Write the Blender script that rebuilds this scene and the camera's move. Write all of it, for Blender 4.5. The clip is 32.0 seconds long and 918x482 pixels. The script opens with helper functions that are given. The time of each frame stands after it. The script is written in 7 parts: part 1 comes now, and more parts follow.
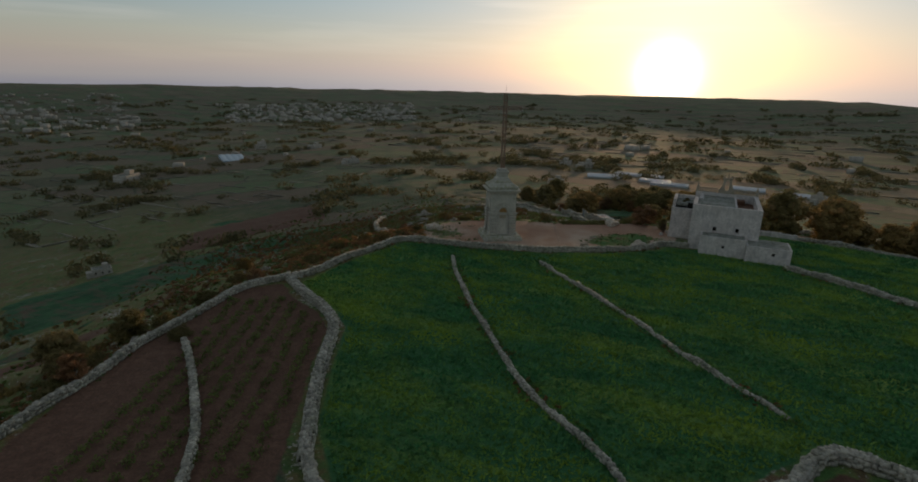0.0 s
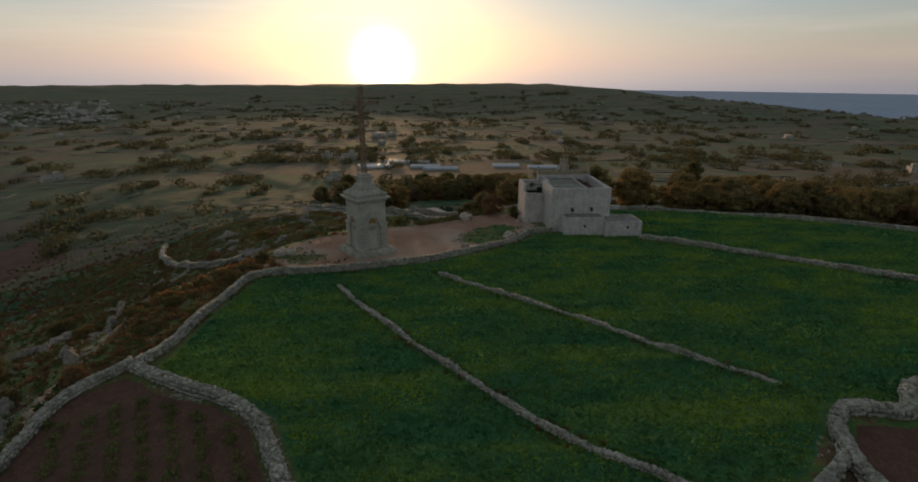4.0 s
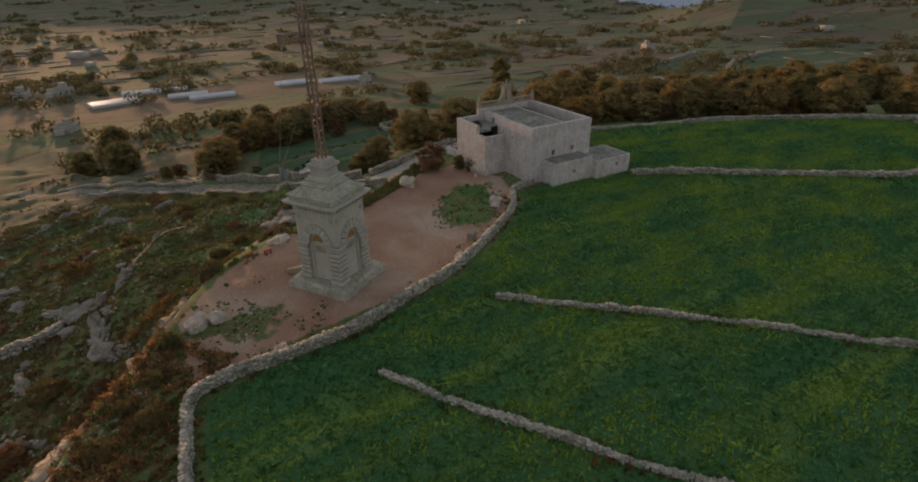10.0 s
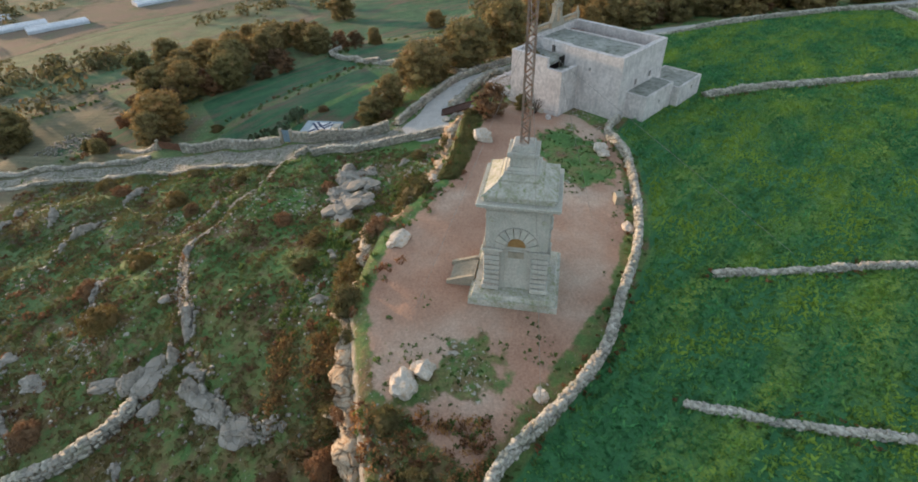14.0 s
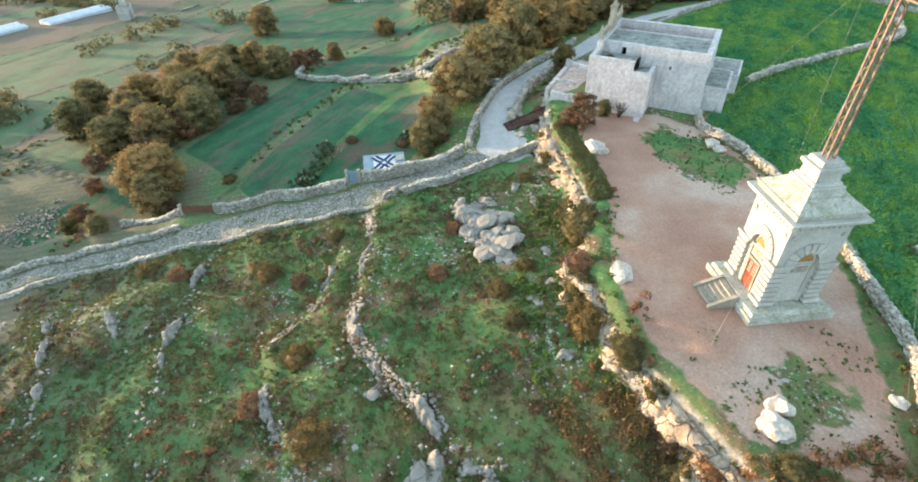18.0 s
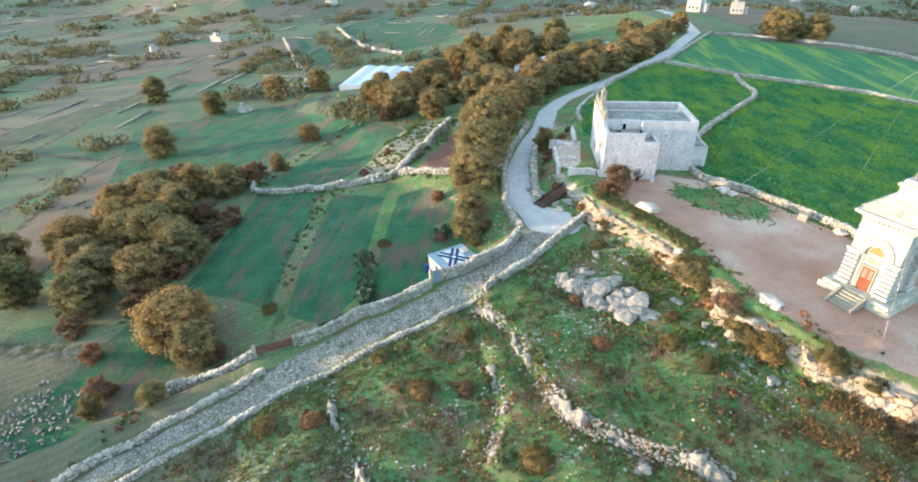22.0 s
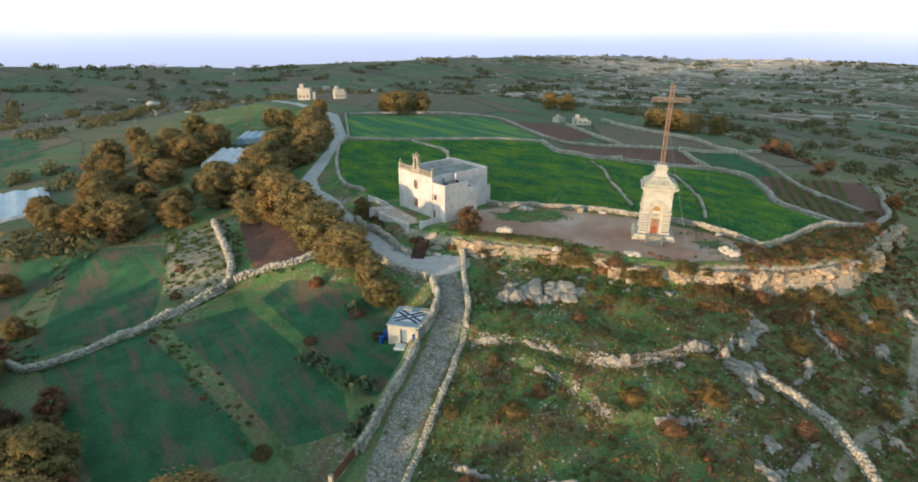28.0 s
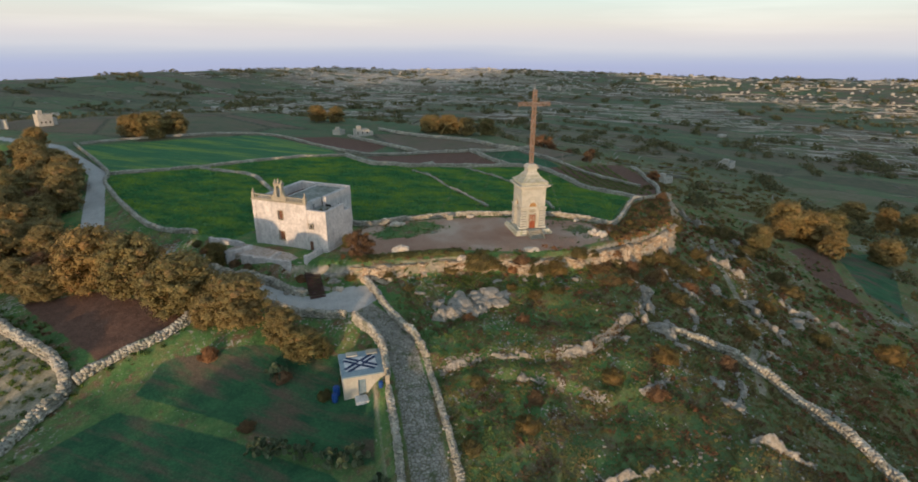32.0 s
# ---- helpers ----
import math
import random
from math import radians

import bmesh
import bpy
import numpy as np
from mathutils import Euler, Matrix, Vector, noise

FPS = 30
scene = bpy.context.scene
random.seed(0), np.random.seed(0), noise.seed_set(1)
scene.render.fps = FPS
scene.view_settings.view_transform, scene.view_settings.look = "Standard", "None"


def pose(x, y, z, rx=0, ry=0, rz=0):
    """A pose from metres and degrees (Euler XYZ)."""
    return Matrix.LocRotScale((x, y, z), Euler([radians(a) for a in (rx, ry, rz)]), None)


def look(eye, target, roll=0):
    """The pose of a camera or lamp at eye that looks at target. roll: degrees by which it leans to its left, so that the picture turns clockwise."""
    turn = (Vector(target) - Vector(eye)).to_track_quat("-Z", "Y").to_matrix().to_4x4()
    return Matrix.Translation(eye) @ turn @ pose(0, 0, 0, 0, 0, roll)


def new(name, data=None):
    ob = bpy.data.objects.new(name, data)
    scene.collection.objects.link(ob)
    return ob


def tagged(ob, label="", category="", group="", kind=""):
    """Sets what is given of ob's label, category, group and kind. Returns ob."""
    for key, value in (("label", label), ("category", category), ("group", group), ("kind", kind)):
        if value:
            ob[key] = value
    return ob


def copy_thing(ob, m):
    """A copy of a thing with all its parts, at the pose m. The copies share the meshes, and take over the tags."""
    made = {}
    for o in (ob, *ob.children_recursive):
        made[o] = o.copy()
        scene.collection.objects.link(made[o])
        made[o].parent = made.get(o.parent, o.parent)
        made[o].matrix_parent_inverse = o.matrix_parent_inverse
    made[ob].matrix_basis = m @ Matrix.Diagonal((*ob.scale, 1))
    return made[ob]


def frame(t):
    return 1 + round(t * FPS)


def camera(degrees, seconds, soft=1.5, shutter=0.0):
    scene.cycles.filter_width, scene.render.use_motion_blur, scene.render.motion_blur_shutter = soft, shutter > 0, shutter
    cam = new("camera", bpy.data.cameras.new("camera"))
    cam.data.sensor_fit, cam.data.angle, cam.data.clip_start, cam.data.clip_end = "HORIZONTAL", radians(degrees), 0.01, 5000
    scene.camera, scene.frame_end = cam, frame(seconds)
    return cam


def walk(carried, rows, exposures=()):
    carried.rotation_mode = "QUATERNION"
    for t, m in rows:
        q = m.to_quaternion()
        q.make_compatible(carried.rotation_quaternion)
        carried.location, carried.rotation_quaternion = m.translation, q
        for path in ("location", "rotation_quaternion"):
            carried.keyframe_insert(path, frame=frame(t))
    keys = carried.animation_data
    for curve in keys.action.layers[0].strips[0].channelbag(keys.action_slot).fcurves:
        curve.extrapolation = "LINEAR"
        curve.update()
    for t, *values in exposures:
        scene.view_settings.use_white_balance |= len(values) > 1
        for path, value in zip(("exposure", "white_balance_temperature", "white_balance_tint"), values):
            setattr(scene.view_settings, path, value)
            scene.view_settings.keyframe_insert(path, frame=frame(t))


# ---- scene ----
cam = camera(81.2, 32.0, 1.8)
PATH = [
    (0, (-18.91, -82.34, 23.85), (-16.081, -63.368, 18.187), 1.53),
    (0.5, (-22.01, -81.86, 23.89), (-18.089, -63.063, 18.296), 1.43),
    (1, (-24.65, -80.76, 23.93), (-19.618, -62.214, 18.388), 1.25),
    (1.5, (-26.84, -79.12, 23.96), (-20.742, -60.889, 18.443), 1.07),
    (2, (-28.60, -77.02, 23.95), (-21.384, -59.202, 18.431), 0.91),
    (2.5, (-29.99, -74.56, 23.92), (-21.543, -57.301, 18.374), 0.73),
    (3, (-31.02, -71.83, 23.85), (-21.457, -55.187, 18.231), 0.55),
    (3.5, (-31.78, -68.95, 23.79), (-21.320, -52.899, 18.051), 0.40),
    (4, (-32.35, -66.04, 23.77), (-21.054, -50.620, 17.885), 0.24),
    (4.5, (-32.78, -63.10, 23.79), (-20.635, -48.404, 17.746), 0.04),
    (6.5, (-33.09, -50.91, 24.28), (-18.911, -38.644, 17.316), -0.29),
    (7, (-33.06, -47.73, 24.34), (-18.530, -36.050, 17.098), -0.31),
    (7.5, (-32.98, -44.48, 24.38), (-18.156, -33.363, 16.852), -0.44),
    (8, (-32.85, -41.18, 24.42), (-17.771, -30.631, 16.587), -0.60),
    (8.5, (-32.66, -37.86, 24.47), (-17.347, -27.911, 16.314), -0.77),
    (9, (-32.44, -34.56, 24.55), (-16.909, -25.255, 16.052), -0.90),
    (9.5, (-32.18, -31.29, 24.65), (-16.456, -22.666, 15.796), -0.99),
    (10, (-31.92, -28.02, 24.76), (-16.058, -20.058, 15.541), -1.09),
    (10.5, (-31.64, -24.76, 24.87), (-15.695, -17.410, 15.293), -1.20),
    (11, (-31.36, -21.49, 24.99), (-15.386, -14.744, 15.024), -1.27),
    (11.5, (-31.07, -18.23, 25.12), (-15.144, -12.109, 14.684), -1.32),
    (12, (-30.77, -14.97, 25.28), (-14.948, -9.462, 14.356), -1.35),
    (12.5, (-30.45, -11.71, 25.47), (-14.709, -6.778, 14.160), -1.35),
    (13, (-30.13, -8.44, 25.67), (-14.444, -4.076, 14.055), -1.35),
    (13.5, (-29.80, -5.13, 25.87), (-14.202, -1.360, 13.933), -1.32),
    (15.5, (-28.39, 8.45, 26.67), (-12.966, 9.925, 14.024), -0.87),
    (16, (-27.97, 11.76, 26.79), (-12.657, 12.653, 13.956), -0.70),
    (16.5, (-27.51, 15.03, 26.90), (-12.196, 15.386, 14.040), -0.76),
    (17, (-27.00, 18.27, 27.04), (-11.607, 18.081, 14.272), -0.93),
    (17.5, (-26.43, 21.51, 27.25), (-10.936, 20.731, 14.627), -1.11),
    (18, (-25.80, 24.77, 27.50), (-10.207, 23.343, 15.057), -1.27),
    (18.5, (-25.11, 28.07, 27.76), (-9.412, 25.943, 15.552), -1.35),
    (19, (-24.38, 31.45, 28.01), (-8.576, 28.579, 16.094), -1.32),
    (19.5, (-23.62, 34.91, 28.24), (-7.740, 31.264, 16.641), -1.22),
    (20, (-22.79, 38.42, 28.46), (-6.880, 33.973, 17.186), -1.09),
    (20.5, (-21.90, 41.93, 28.66), (-6.013, 36.653, 17.717), -0.94),
    (21, (-20.91, 45.40, 28.84), (-5.112, 39.262, 18.221), -0.83),
    (21.5, (-19.83, 48.81, 29.01), (-4.196, 41.801, 18.692), -0.76),
    (22, (-18.64, 52.16, 29.18), (-3.226, 44.281, 19.163), -0.71),
    (22.5, (-17.34, 55.44, 29.36), (-2.187, 46.684, 19.679), -0.64),
    (23, (-15.92, 58.66, 29.53), (-1.114, 49.016, 20.160), -0.54),
    (23.5, (-14.39, 61.82, 29.69), (-0.041, 51.275, 20.585), -0.46),
    (24, (-12.72, 64.89, 29.85), (1.080, 53.438, 20.995), -0.44),
    (24.5, (-10.91, 67.88, 29.98), (2.240, 55.518, 21.362), -0.49),
    (25, (-8.91, 70.71, 30.06), (3.479, 57.447, 21.659), -0.54),
    (25.5, (-6.71, 73.37, 30.07), (4.804, 59.220, 21.873), -0.46),
    (27.5, (4.16, 82.11, 29.32), (10.852, 64.772, 21.931), 0.12),
    (28, (7.17, 83.31, 29.16), (12.341, 65.410, 21.890), 0.22),
    (28.5, (10.27, 84.12, 29.03), (13.974, 65.812, 21.882), 0.29),
    (29, (13.40, 84.52, 28.91), (15.776, 65.947, 21.882), 0.34),
    (29.5, (16.48, 84.53, 28.81), (17.672, 65.809, 21.875), 0.38),
    (30, (19.48, 84.19, 28.75), (19.529, 65.410, 21.873), 0.38),
    (30.5, (22.40, 83.54, 28.71), (21.255, 64.782, 21.866), 0.38),
    (31, (25.27, 82.59, 28.68), (22.962, 63.934, 21.852), 0.38),
    (31.5, (28.06, 81.38, 28.66), (24.685, 62.886, 21.836), 0.43),
    (32, (30.80, 79.92, 28.62), (26.438, 61.638, 21.783), 0.49),
]
EXPOSURES = [(0, -0.42, 6800, 14), (4.5, -0.35, 7100, 18), (7, -0.15, 7500, 24), (9, 0.08, 7900, 27), (11, 0.6, 7000, 25), (13, 1.25, 6500, 19), (16, 2.12, 6000, 10), (20, 2.46, 5800, 7),
             (23, 2.38, 5500, 8), (25.5, 1.95, 5800, 7), (28, 1.42, 6050, 6), (32, 0.84, 6150, 11)]
walk(cam, [(t, look(eye, target, roll)) for t, eye, target, roll in PATH], EXPOSURES)

# ---- world, sun and exposure ----
SUN = Vector((0.475, 0.878, 0.023)).normalized()
world = bpy.data.worlds.new("world")
scene.world = world
world.use_nodes = True
wn = world.node_tree


def sky_math(op, a, b=0.0, clamp=False):
    n = wn.nodes.new("ShaderNodeMath")
    n.operation, n.use_clamp = op, clamp
    for value, socket in ((a, n.inputs[0]), (b, n.inputs[1])):
        if hasattr(value, "links"):
            wn.links.new(value, socket)
        else:
            socket.default_value = value
    return n.outputs[0]


def sky_tint(fac, colour, gain):
    n = wn.nodes.new("ShaderNodeVectorMath")
    n.operation = "SCALE"
    n.inputs[0].default_value = [c * gain for c in colour]
    wn.links.new(fac, n.inputs[3])
    return n.outputs[0]


def sky_add(a, b):
    n = wn.nodes.new("ShaderNodeVectorMath")
    n.operation = "ADD"
    wn.links.new(a, n.inputs[0]), wn.links.new(b, n.inputs[1])
    return n.outputs[0]


sky = wn.nodes.new("ShaderNodeTexSky")
sky.sky_type, sky.sun_disc = "NISHITA", False
sky.sun_elevation, sky.sun_rotation = radians(1.8), math.atan2(SUN.x, SUN.y)
sky.altitude, sky.air_density, sky.dust_density, sky.ozone_density = 200, 1.0, 2.0, 1.5
where = wn.nodes.new("ShaderNodeTexCoord").outputs["Generated"]
axes = wn.nodes.new("ShaderNodeSeparateXYZ")
wn.links.new(where, axes.inputs[0])
toward = wn.nodes.new("ShaderNodeVectorMath")
toward.operation = "DOT_PRODUCT"
toward.inputs[1].default_value = SUN
wn.links.new(where, toward.inputs[0])
near_sun = sky_math("MAXIMUM", toward.outputs["Value"], 0.0)
# pale haze at the horizon, soft blue above
layers = wn.nodes.new("ShaderNodeValToRGB")
layers.color_ramp.elements[0].color = (0.12, 0.11, 0.12, 1)
layers.color_ramp.elements[1].color = (0.08, 0.115, 0.145, 1)
for place, colour in ((0.46, (0.22, 0.22, 0.28)), (0.485, (0.25, 0.27, 0.36)), (0.4945, (0.3, 0.315, 0.36)), (0.4985, (0.375, 0.37, 0.378)), (0.509, (0.4, 0.38, 0.37)), (0.52, (0.41, 0.4, 0.36)), (0.535, (0.375, 0.42, 0.385)),
                      (0.56, (0.255, 0.375, 0.435)), (0.6, (0.2, 0.3, 0.38)), (0.64, (0.18, 0.27, 0.33)), (0.75, (0.125, 0.175, 0.205))):
    layers.color_ramp.elements.new(place).color = (*colour, 1)
wisp_at = wn.nodes.new("ShaderNodeMapping")
wisp_at.inputs["Scale"].default_value = (1.3, 1.3, 17)
wn.links.new(where, wisp_at.inputs[0])
wisp = wn.nodes.new("ShaderNodeTexNoise")
wisp.inputs["Scale"].default_value, wisp.inputs["Detail"].default_value = 1.7, 6
wn.links.new(wisp_at.outputs[0], wisp.inputs["Vector"])
wn.links.new(sky_math("ADD", sky_math("MULTIPLY", axes.outputs[2], 0.5), sky_math("ADD", sky_math("MULTIPLY", wisp.outputs[0], 0.012), 0.494)), layers.inputs[0])
cloud = sky_math("MULTIPLY", sky_math("MULTIPLY", sky_math("SUBTRACT", wisp.outputs[0], 0.5, True), 1.7), sky_math("MULTIPLY", axes.outputs[2], 4.0, True))
glow = sky_add(sky_tint(sky_math("POWER", near_sun, 4), (0.74, 0.87, 0.92), 0.36), sky_tint(sky_math("POWER", near_sun, 60), (0.85, 1.0, 0.35), 0.55))
glow = sky_add(glow, sky_tint(sky_math("POWER", near_sun, 1500), (1.0, 0.93, 0.7), 5.0))
glow = sky_add(glow, sky_tint(sky_math("POWER", near_sun, 16), (1.0, 0.78, 0.45), 0.14))
glow = sky_add(glow, sky_tint(cloud, (1.0, 0.8, 0.66), 1.0))
base = sky_add(layers.outputs[0], glow)
nishita = wn.nodes.new("ShaderNodeVectorMath")
nishita.operation = "SCALE"
nishita.inputs[3].default_value = 0.05
wn.links.new(sky.outputs[0], nishita.inputs[0])
wn.links.new(sky_add(base, nishita.outputs[0]), wn.nodes["Background"].inputs[0])
wn.nodes["Background"].inputs[1].default_value = 1.0

sun_data = bpy.data.lights.new("sun", "SUN")
sun_data.energy, sun_data.angle, sun_data.color = 2.15, radians(1.0), (1.0, 0.64, 0.35)
sun_lamp = new("sun", sun_data)
sun_lamp.matrix_world = look((0, 0, 200), Vector((0, 0, 200)) - SUN)


# ---- shape of the land ----
TOP = [(60, -15), (55, -10), (47, -2), (40, 6), (33, 7.5), (26, 9), (22, 8.5), (13, 8.5), (5, 11.5), (-4, 11), (-14, 7), (-20, 4.5),
       (-26.5, 0.5), (-31.1, -6.8), (-37.2, -16.6), (-43.9, -28.2), (-48.2, -43.2), (-47.8, -58.7), (-36, -85), (-28, -110), (-10, -140), (20, -170),
       (70, -190), (150, -170), (160, -120), (120, -105), (95, -75), (83, -50), (70, -29)]


def smooth(a, b, v):
    k = np.clip((v - a) / (b - a), 0, 1)
    return k * k * (3 - 2 * k)


def line_distance(x, y, pts):
    """Distance to a polyline."""
    best = np.full(np.shape(x), 1e9)
    for (ax, ay), (bx, by) in zip(pts[:-1], pts[1:]):
        dx, dy = bx - ax, by - ay
        k = np.clip(((x - ax) * dx + (y - ay) * dy) / (dx * dx + dy * dy + 1e-9), 0, 1)
        best = np.minimum(best, np.hypot(x - ax - k * dx, y - ay - k * dy))
    return best


def inside(x, y, pts):
    hit = np.zeros(np.shape(x), bool)
    for (ax, ay), (bx, by) in zip(pts, pts[1:] + pts[:1]):
        if ay != by:
            hit ^= ((ay > y) != (by > y)) & (x < (bx - ax) * (y - ay) / (by - ay) + ax)
    return hit


def signed(x, y, pts):
    """Distance to a closed outline, negative inside."""
    d = line_distance(x, y, pts + pts[:1])
    return np.where(inside(x, y, pts), -d, d)


def waves(x, y, size, seed):
    """A soft unevenness between -1 and 1, of a given size."""
    k = 2 * math.pi / size
    out = np.zeros(np.shape(x))
    rng = np.random.RandomState(seed)
    for n in range(5):
        a, p = rng.uniform(0, 6.28), rng.uniform(0, 6.28)
        f = k * (0.7 + 0.35 * n)
        out = out + np.sin(f * (x * np.cos(a) + y * np.sin(a)) + p + 1.3 * np.sin(0.37 * f * (x * np.sin(a) - y * np.cos(a)) + n)) / (1 + 0.5 * n)
    return out / 2.2


STEPS = [[(23, 27), (21, 30), (15.7, 29.6), (11.2, 30.5), (7, 30.9), (3, 30.9), (0, 28.8), (-1.9, 28), (-3.8, 25.7), (-7.5, 23.7), (-10.2, 20.1), (-12.7, 17.6), (-12.7, 14.4), (-9, 11.8)],
         [(20, 33), (14.5, 32.7), (10.6, 33.7), (8.3, 34.7), (6, 36.7), (4.6, 38.5), (0.8, 37.6), (-1.9, 36.9), (-5.7, 35), (-9, 28)]]
SKYLINE_AZ = (-180, -172, -162, -148, -138, -126, -90, -60, 0, 20, 42, 48, 52, 58, 64, 70, 76, 82, 85, 88, 92, 97, 105, 112, 120, 128, 140, 152, 163, 170, 180)
SKYLINE_R = (1500, 1500, 1500, 1500, 1500, 1500, 2600, 3000, 3000, 3000, 2800, 2500, 2200, 1900, 1700, 1500, 1300, 1050, 820, 720, 700, 700, 700, 720, 780, 900, 950, 1000, 1150, 1300, 1500)
SKYLINE_Z = (-35, -40, -35, -43, -47, -37, -32, -30, -27, -24, -12, -14, -22, -43, -47, -54, -54, -50, -40, -29, -17, -17, -14, -10, -11, -24, -30, -28, -24, -30, -35)

LANE = [(29.5, 15), (26.8, 19.5), (24.8, 25), (24.3, 31), (24.3, 37), (24.4, 43), (24.2, 48), (23.2, 54), (22.2, 60), (20.9, 66), (19.6, 72), (15, 92)]
ROAD = [(27.5, 13.6), (32, 14.6), (38, 14.1), (45.3, 8.8), (52.8, 1.8), (58.4, -4.6), (66.8, -11.8), (72.2, -19.5), (77.4, -36), (84, -58), (109.5, -100), (140, -125), (200, -150)]


def height(x, y):
    """The height of the ground."""
    x, y = np.asarray(x, float), np.asarray(y, float)
    d = signed(x, y, TOP)
    out, r = np.maximum(d, 0), np.hypot(x, y)
    tilt = np.clip(-(x + y + 20) / 1.414 - 8, 0, 27) * smooth(75, 30, x)
    top = -0.085 * tilt + 0.06 * waves(x, y, 17, 3) - 0.5 * smooth(-8, -17, x) * smooth(-14, -4, y)
    west = smooth(4, -24 - 0.9 * out, x) * smooth(-260 - out, -60, y)
    east = smooth(34, 44, x)
    cliff = 2.1 + 2.2 * west - 1.2 * east
    fall, steep = 42 + 14 * west, 0.155 + 0.17 * west
    z = top - cliff * smooth(0.1, 1.7, d) - fall * (1 - np.exp(-steep * out / fall))
    z = z - 1.8 * smooth(27.4, 29.4, x) * smooth(18, 26, y) * smooth(260, 120, r)
    z = z + smooth(3, 14, d) * (0.35 * waves(x, y, 9, 5) + 0.6 * waves(x, y, 31, 6)) * smooth(400, 60, d) * (1 - 0.75 * smooth(26, 34, x))
    for step in STEPS:
        near = line_distance(x, y, step)
        uphill = inside(x, y, step + [(30, 9), (30, 5), (-8, 5)])
        z = z + 0.75 * np.exp(-near / 5.5) * np.where(uphill, smooth(0.0, 0.9, near), 0.0)
    far = smooth(180, 1500, r)
    z = z - 27 * far + far * (4 * waves(x, y, 420, 11) + 9 * waves(x, y, 1300, 12))
    z = np.maximum(z, -80 + 3 * waves(x, y, 300, 15))
    # the skyline all round: low hills at their own distance, and the fall to the sea behind them
    az = np.degrees(np.arctan2(x, y))
    crest_r, crest_z = np.interp(az, SKYLINE_AZ, SKYLINE_R), np.interp(az, SKYLINE_AZ, SKYLINE_Z)
    k = r / crest_r
    rise = smooth(0.5, 1.0, k)
    crest = crest_z + np.minimum(crest_r / 900, 2.2) * (1.5 * waves(x, y, 130, 18) + 2.0 * waves(x, y, 340, 19))
    z = z * (1 - rise) + crest * rise
    z = z - (crest_z + 92) * smooth(1.04, 1.5, k) - 0.08 * np.maximum(r - 1.3 * crest_r, 0)
    return z
# ---- end of the land ----

# ---- materials ----
def ramp_node(nt, fac, stops):
    n = nt.nodes.new("ShaderNodeValToRGB")
    while len(n.color_ramp.elements) < len(stops):
        n.color_ramp.elements.new(0.5)
    for e, (p, c) in zip(n.color_ramp.elements, stops):
        e.position, e.color = p, (*c, 1)
    nt.links.new(fac, n.inputs[0])
    return n.outputs[0]


def noise_node(nt, co, scale, detail=4.0, rough=0.55, kind="noise"):
    n = nt.nodes.new("ShaderNodeTexNoise" if kind == "noise" else "ShaderNodeTexVoronoi")
    n.inputs["Scale"].default_value = scale
    if kind == "noise":
        n.inputs["Detail"].default_value, n.inputs["Roughness"].default_value = detail, rough
    elif kind == "edge":
        n.feature = "DISTANCE_TO_EDGE"
    nt.links.new(co, n.inputs["Vector"])
    return n


def mix_node(nt, fac, a, b, how="MIX"):
    n = nt.nodes.new("ShaderNodeMix")
    n.data_type, n.blend_type = "RGBA", how
    for value, socket in ((fac, n.inputs[0]), (a, n.inputs[6]), (b, n.inputs[7])):
        if hasattr(value, "links"):
            nt.links.new(value, socket)
        elif isinstance(value, (int, float)):
            socket.default_value = value
        else:
            socket.default_value = (*value, 1)
    return n.outputs[2]


def math_node(nt, op, a, b=0.0, clamp=False):
    n = nt.nodes.new("ShaderNodeMath")
    n.operation, n.use_clamp = op, clamp
    for value, socket in ((a, n.inputs[0]), (b, n.inputs[1])):
        if hasattr(value, "links"):
            nt.links.new(value, socket)
        else:
            socket.default_value = value
    return n.outputs[0]


def start_material(name, rough=0.9, metal=0.0):
    m = bpy.data.materials.new(name)
    m.use_nodes = True
    nt = m.node_tree
    b = nt.nodes["Principled BSDF"]
    b.inputs["Roughness"].default_value, b.inputs["Metallic"].default_value = rough, metal
    b.inputs["Specular IOR Level"].default_value = 0.25
    co = nt.nodes.new("ShaderNodeTexCoord").outputs["Object"]
    return m, nt, b, co


def bump_to(nt, b, value, strength, distance):
    n = nt.nodes.new("ShaderNodeBump")
    n.inputs["Strength"].default_value, n.inputs["Distance"].default_value = strength, distance
    nt.links.new(value, n.inputs["Height"])
    nt.links.new(n.outputs[0], b.inputs["Normal"])


